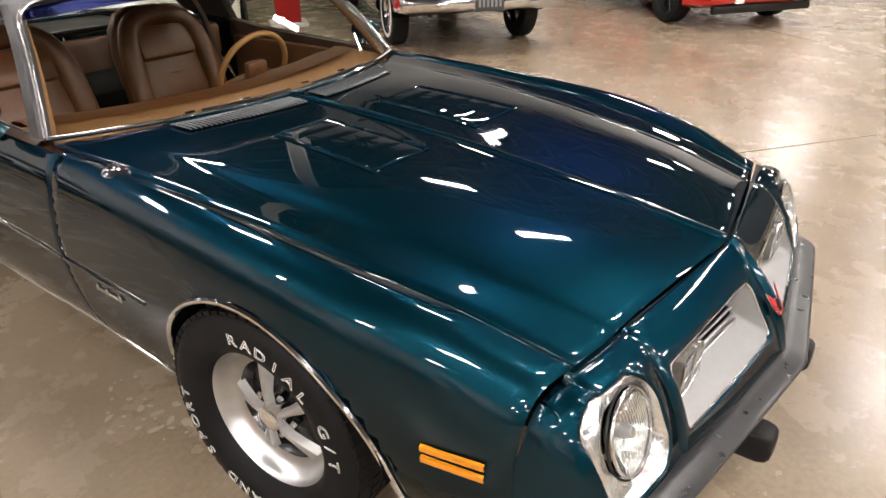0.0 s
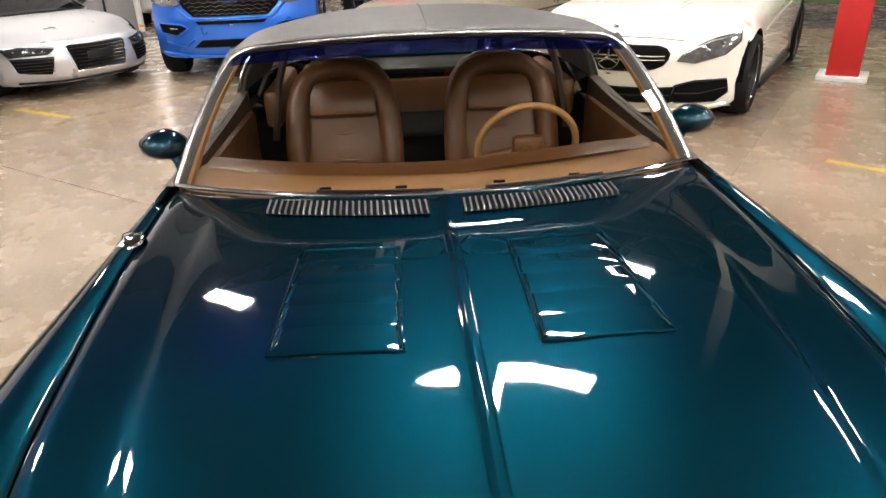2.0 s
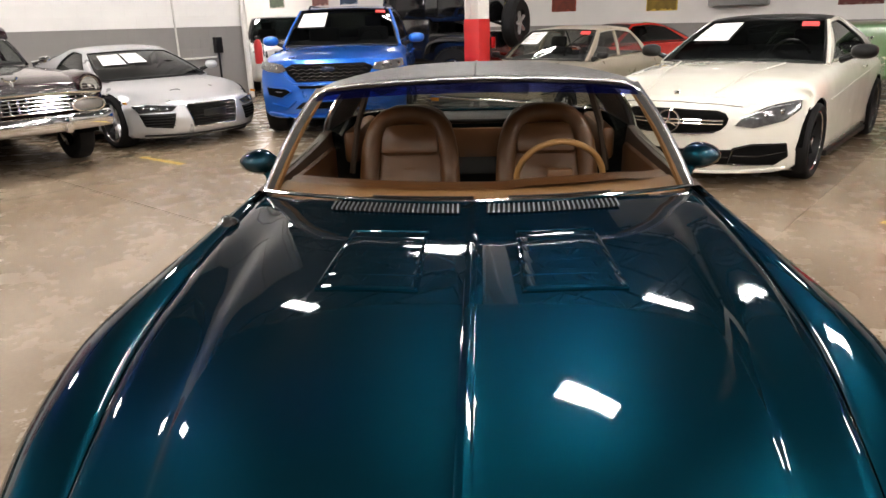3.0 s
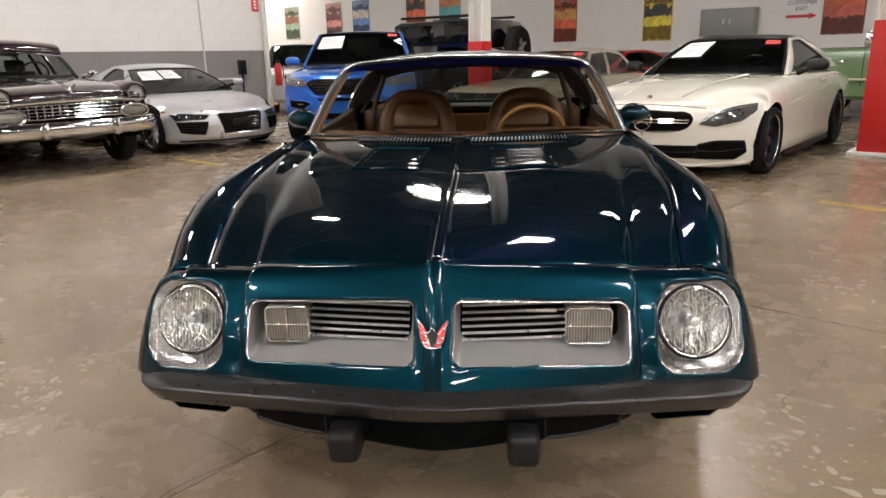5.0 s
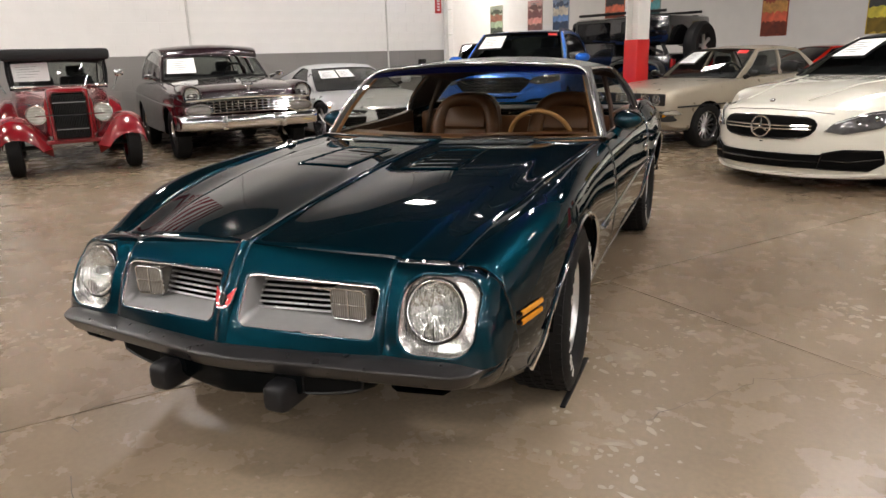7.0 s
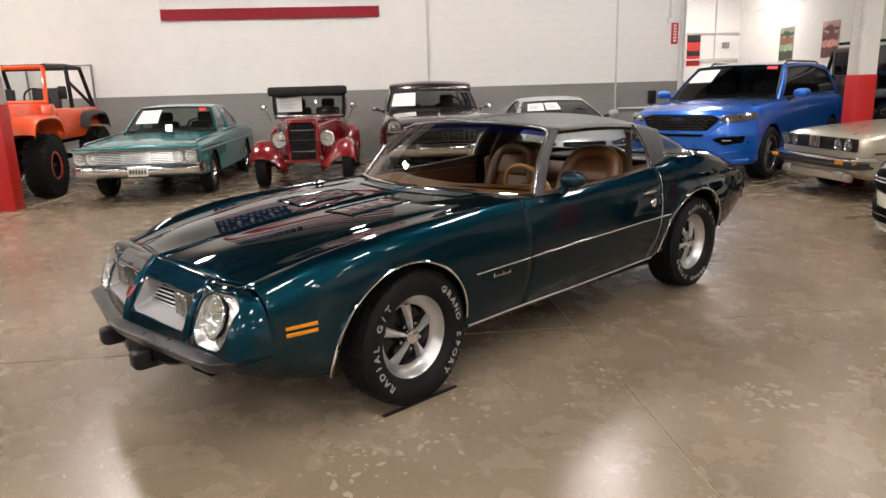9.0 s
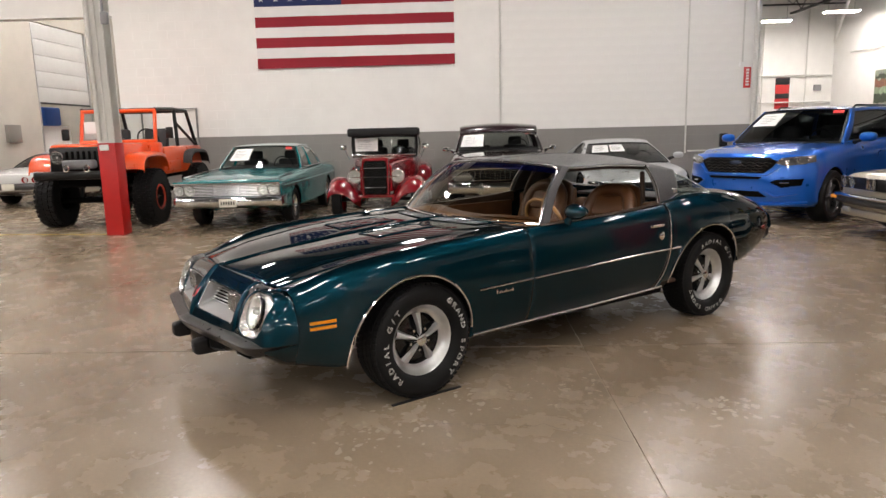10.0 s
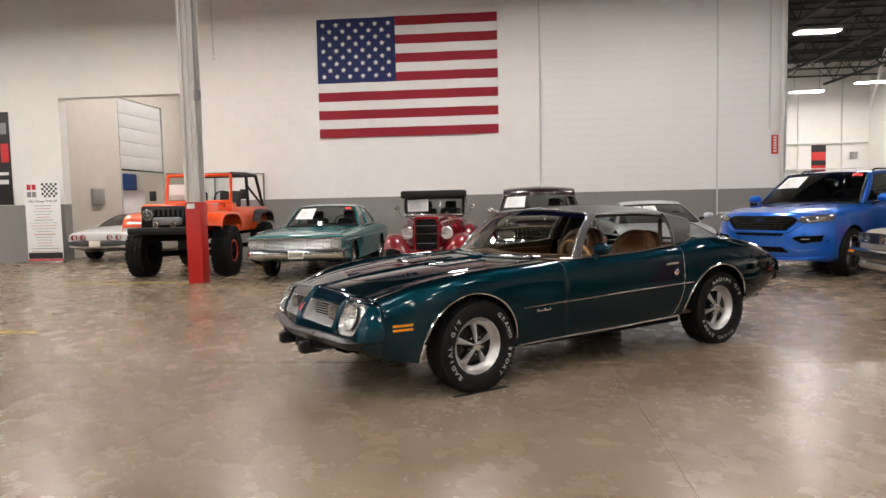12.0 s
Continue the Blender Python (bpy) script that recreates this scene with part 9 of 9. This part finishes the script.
def floor_line(name, pts, w, material, label, z=.0012, jag=0.0, seed=0):
    rnd = random.Random(seed)
    fine = []
    for (xa, ya), (xb, yb) in zip(pts, pts[1:]):
        n = max(2, int(math.hypot(xb - xa, yb - ya) / .05))
        for i in range(n):
            t = i / n
            fine.append(Vector((xa + (xb - xa) * t + rnd.uniform(-jag, jag), ya + (yb - ya) * t + rnd.uniform(-jag, jag), z)))
    fine.append(Vector((*pts[-1], z)))
    bm = bmesh.new()
    rows = []
    for i, p in enumerate(fine):
        d = (fine[min(i + 1, len(fine) - 1)] - fine[max(0, i - 1)]).normalized()
        s = Vector((-d.y, d.x, 0)) * w / 2 * rnd.uniform(.55, 1.3)
        rows.append([p - s, p + s])
    grid(bm, rows)
    return tagged(part(name, bm, material, smooth=False), label, "floor mark", kind="structure")


CRACK = mat("crack_dark", (.050, .038, .028), rough=.9, var=.3, scale=20)
floor_line("floor_crack", [(1.15, -4.62), (.91, -4.29), (.55, -3.77), (.41, -3.54), (.30, -3.42), (-.1, -2.95), (-.55, -2.6)], .005, CRACK, "thin crack in the concrete", jag=.012, seed=1)
floor_line("floor_crack", [(-.78, -2.39), (-.90, -2.30), (-.86, -2.16), (-.68, -1.96), (-.50, -1.80)], .005, CRACK, "thin crack in the concrete", jag=.008, seed=2)
floor_line("floor_crack", [(-.68, -1.96), (-.80, -1.87), (-.90, -1.82), (-1.08, -1.73)], .004, CRACK, "thin crack in the concrete", jag=.01, seed=3)
floor_line("floor_crack", [(2.46, -.10), (2.44, .18), (2.39, .46), (2.45, .7)], .004, CRACK, "thin crack in the concrete", jag=.02, seed=4)
floor_line("floor_crack", [(2.2, -1.55), (2.55, -1.28), (2.75, -1.05)], .004, CRACK, "thin crack in the concrete", jag=.012, seed=5)
floor_line("floor_crack", [(1.2, -1.6), (1.6, -1.1), (2.0, -.9)], .004, CRACK, "thin crack in the concrete", jag=.02, seed=6)
for seed, pts in enumerate(([(-9.8, -3.55), (-8.1, -1.65)], [(-4.35, -4.47), (-4.05, -4.1)], [(-4.25, 5.25), (-3.5, 4.75)], [(3.0, 2.12), (3.45, 1.62)], [(8.6, -3.2), (8.9, -1.9)], [(-3.0, 8.6), (-2.2, 8.2)])):
    floor_line("floor_line", pts, .09, YELLOW, "worn yellow floor line", seed=20 + seed)


def flakes(cx, cy, sx, sy, n, seed, size=.028):
    """Patch of pale worn-through coating."""
    rnd = random.Random(seed)
    bm = bmesh.new()
    for _ in range(n):
        x, y = cx + rnd.gauss(0, sx), cy + rnd.gauss(0, sy)
        k = rnd.randint(5, 8)
        r = size * rnd.uniform(.2, 1.0) ** 1.5
        a0, st = rnd.uniform(0, 6), rnd.uniform(1.0, 2.4)
        ang = rnd.uniform(0, math.pi)
        vs = []
        for i in range(k):
            a = a0 + 2 * math.pi * i / k
            rr = r * rnd.uniform(.5, 1.2)
            u, v = rr * st * math.cos(a), rr * math.sin(a)
            vs.append(bm.verts.new((x + u * math.cos(ang) - v * math.sin(ang), y + u * math.sin(ang) + v * math.cos(ang), .001)))
        bm.faces.new(vs)
    return tagged(part("worn_patch", bm, mat("bare_concrete", (.38, .325, .25), rough=.34, var=.15, scale=12), smooth=False), "pale flakes where the floor coating has worn", "floor mark", kind="stuff")


flakes(1.10, -1.10, .12, .14, 45, 1, .022)
flakes(1.36, -.57, .10, .12, 30, 2, .022)
flakes(1.12, -1.85, .16, .20, 80, 3, .018)
flakes(-1.76, -1.57, .18, .28, 110, 4, .018)
flakes(1.30, -.75, .2, .2, 40, 5, .015)
flakes(2.05, -.15, .10, .10, 40, 6)
flakes(-.85, -.72, .06, .14, 40, 7, .018)
flakes(3.5, 1.9, .35, .3, 110, 8, .022)
flakes(2.3, .9, .4, .4, 60, 9, .02)
flakes(-.3, -3.6, .5, .4, 40, 10, .012)
# thin black strip lying beside the front tyre
st_ = thing("rubber_strip", pose(.896, -1.36, 0), "thin black rubber strip lying on the floor", "strip")
bm = bmesh.new()
box(bm, 0, 0, .004, .022, .475, .008, .002)
part("strip_body", bm, RUBBER, st_)

# ---- block courses of the flag wall ----
def block_wall():
    """Painted blocks, 0.4 x 0.2 m, with shallow recessed joints."""
    def block_mesh(name, w, material):
        bm = bmesh.new()
        w2, h2, d, c = w / 2 - .003, .0985, .007, .004
        v = [bm.verts.new(p) for p in ((-w2, 0, -h2), (w2, 0, -h2), (w2, 0, h2), (-w2, 0, h2), (-w2 + c, -d, -h2 + c), (w2 - c, -d, -h2 + c), (w2 - c, -d, h2 - c), (-w2 + c, -d, h2 - c))]
        for f in ((4, 5, 6, 7), (0, 1, 5, 4), (1, 2, 6, 5), (2, 3, 7, 6), (3, 0, 4, 7)):
            bm.faces.new([v[i] for i in f])
        fixn(bm)
        me = bpy.data.meshes.new(name)
        bm.to_mesh(me); bm.free()
        me.materials.append(material)
        return me
    upper = bpy.data.objects["wall_flag_upper"]
    lower = bpy.data.objects["wall_flag_lower"]
    mu, ml = block_mesh("block", .406, WHITEWALL), block_mesh("block", .406, GREYWALL)
    count = 0
    rest_v, rest_f = [], []
    z, row = .2092, 0
    while z < 6.9:
        x = OPEN_R + .25 + (.203 if row % 2 else 0)
        while x < CORNER_X - .2:
            grey = z < BAND
            if .55 < x < 6.2 and BAND + .3 < z < 5.6 and count < 300:
                ob = new("block", mu)
                ob.parent = upper
                ob.matrix_basis = BUILD @ Matrix.Translation((x, WALL_Y + .0045, z))
                count += 1
            else:
                n = len(rest_v)
                w2, h2, d, c = .200, .0985, .0025, .004
                for px, py, pz in ((-w2, .0045, -h2), (w2, .0045, -h2), (w2, .0045, h2), (-w2, .0045, h2), (-w2 + c, -d, -h2 + c), (w2 - c, -d, -h2 + c), (w2 - c, -d, h2 - c), (-w2 + c, -d, h2 - c)):
                    rest_v.append(B(x + px, WALL_Y + py, z + pz))
                rest_f += [(grey, tuple(n + i for i in f)) for f in ((4, 5, 6, 7), (0, 1, 5, 4), (1, 2, 6, 5), (2, 3, 7, 6), (3, 0, 4, 7))]
            x += .406
        z += .2032
        row += 1
    for grey, par, material in ((True, lower, GREYWALL), (False, upper, WHITEWALL)):
        me = bpy.data.meshes.new("block_courses")
        me.from_pydata([tuple(v) for v in rest_v], [], [f for g, f in rest_f if g == grey])
        me.materials.append(material)
        ob = new("block_courses", me)
        ob.parent = par
        tagged(ob, kind="stuff")


block_wall()
slabs()

# ---- crisp rims on everything pressed from sheet ----
for ob in scene.objects:
    if any(md.type == "SOLIDIFY" for md in ob.modifiers) and ob.name != "nose_panel":
        ob.modifiers.new("crisp", "WEIGHTED_NORMAL").weight = 100
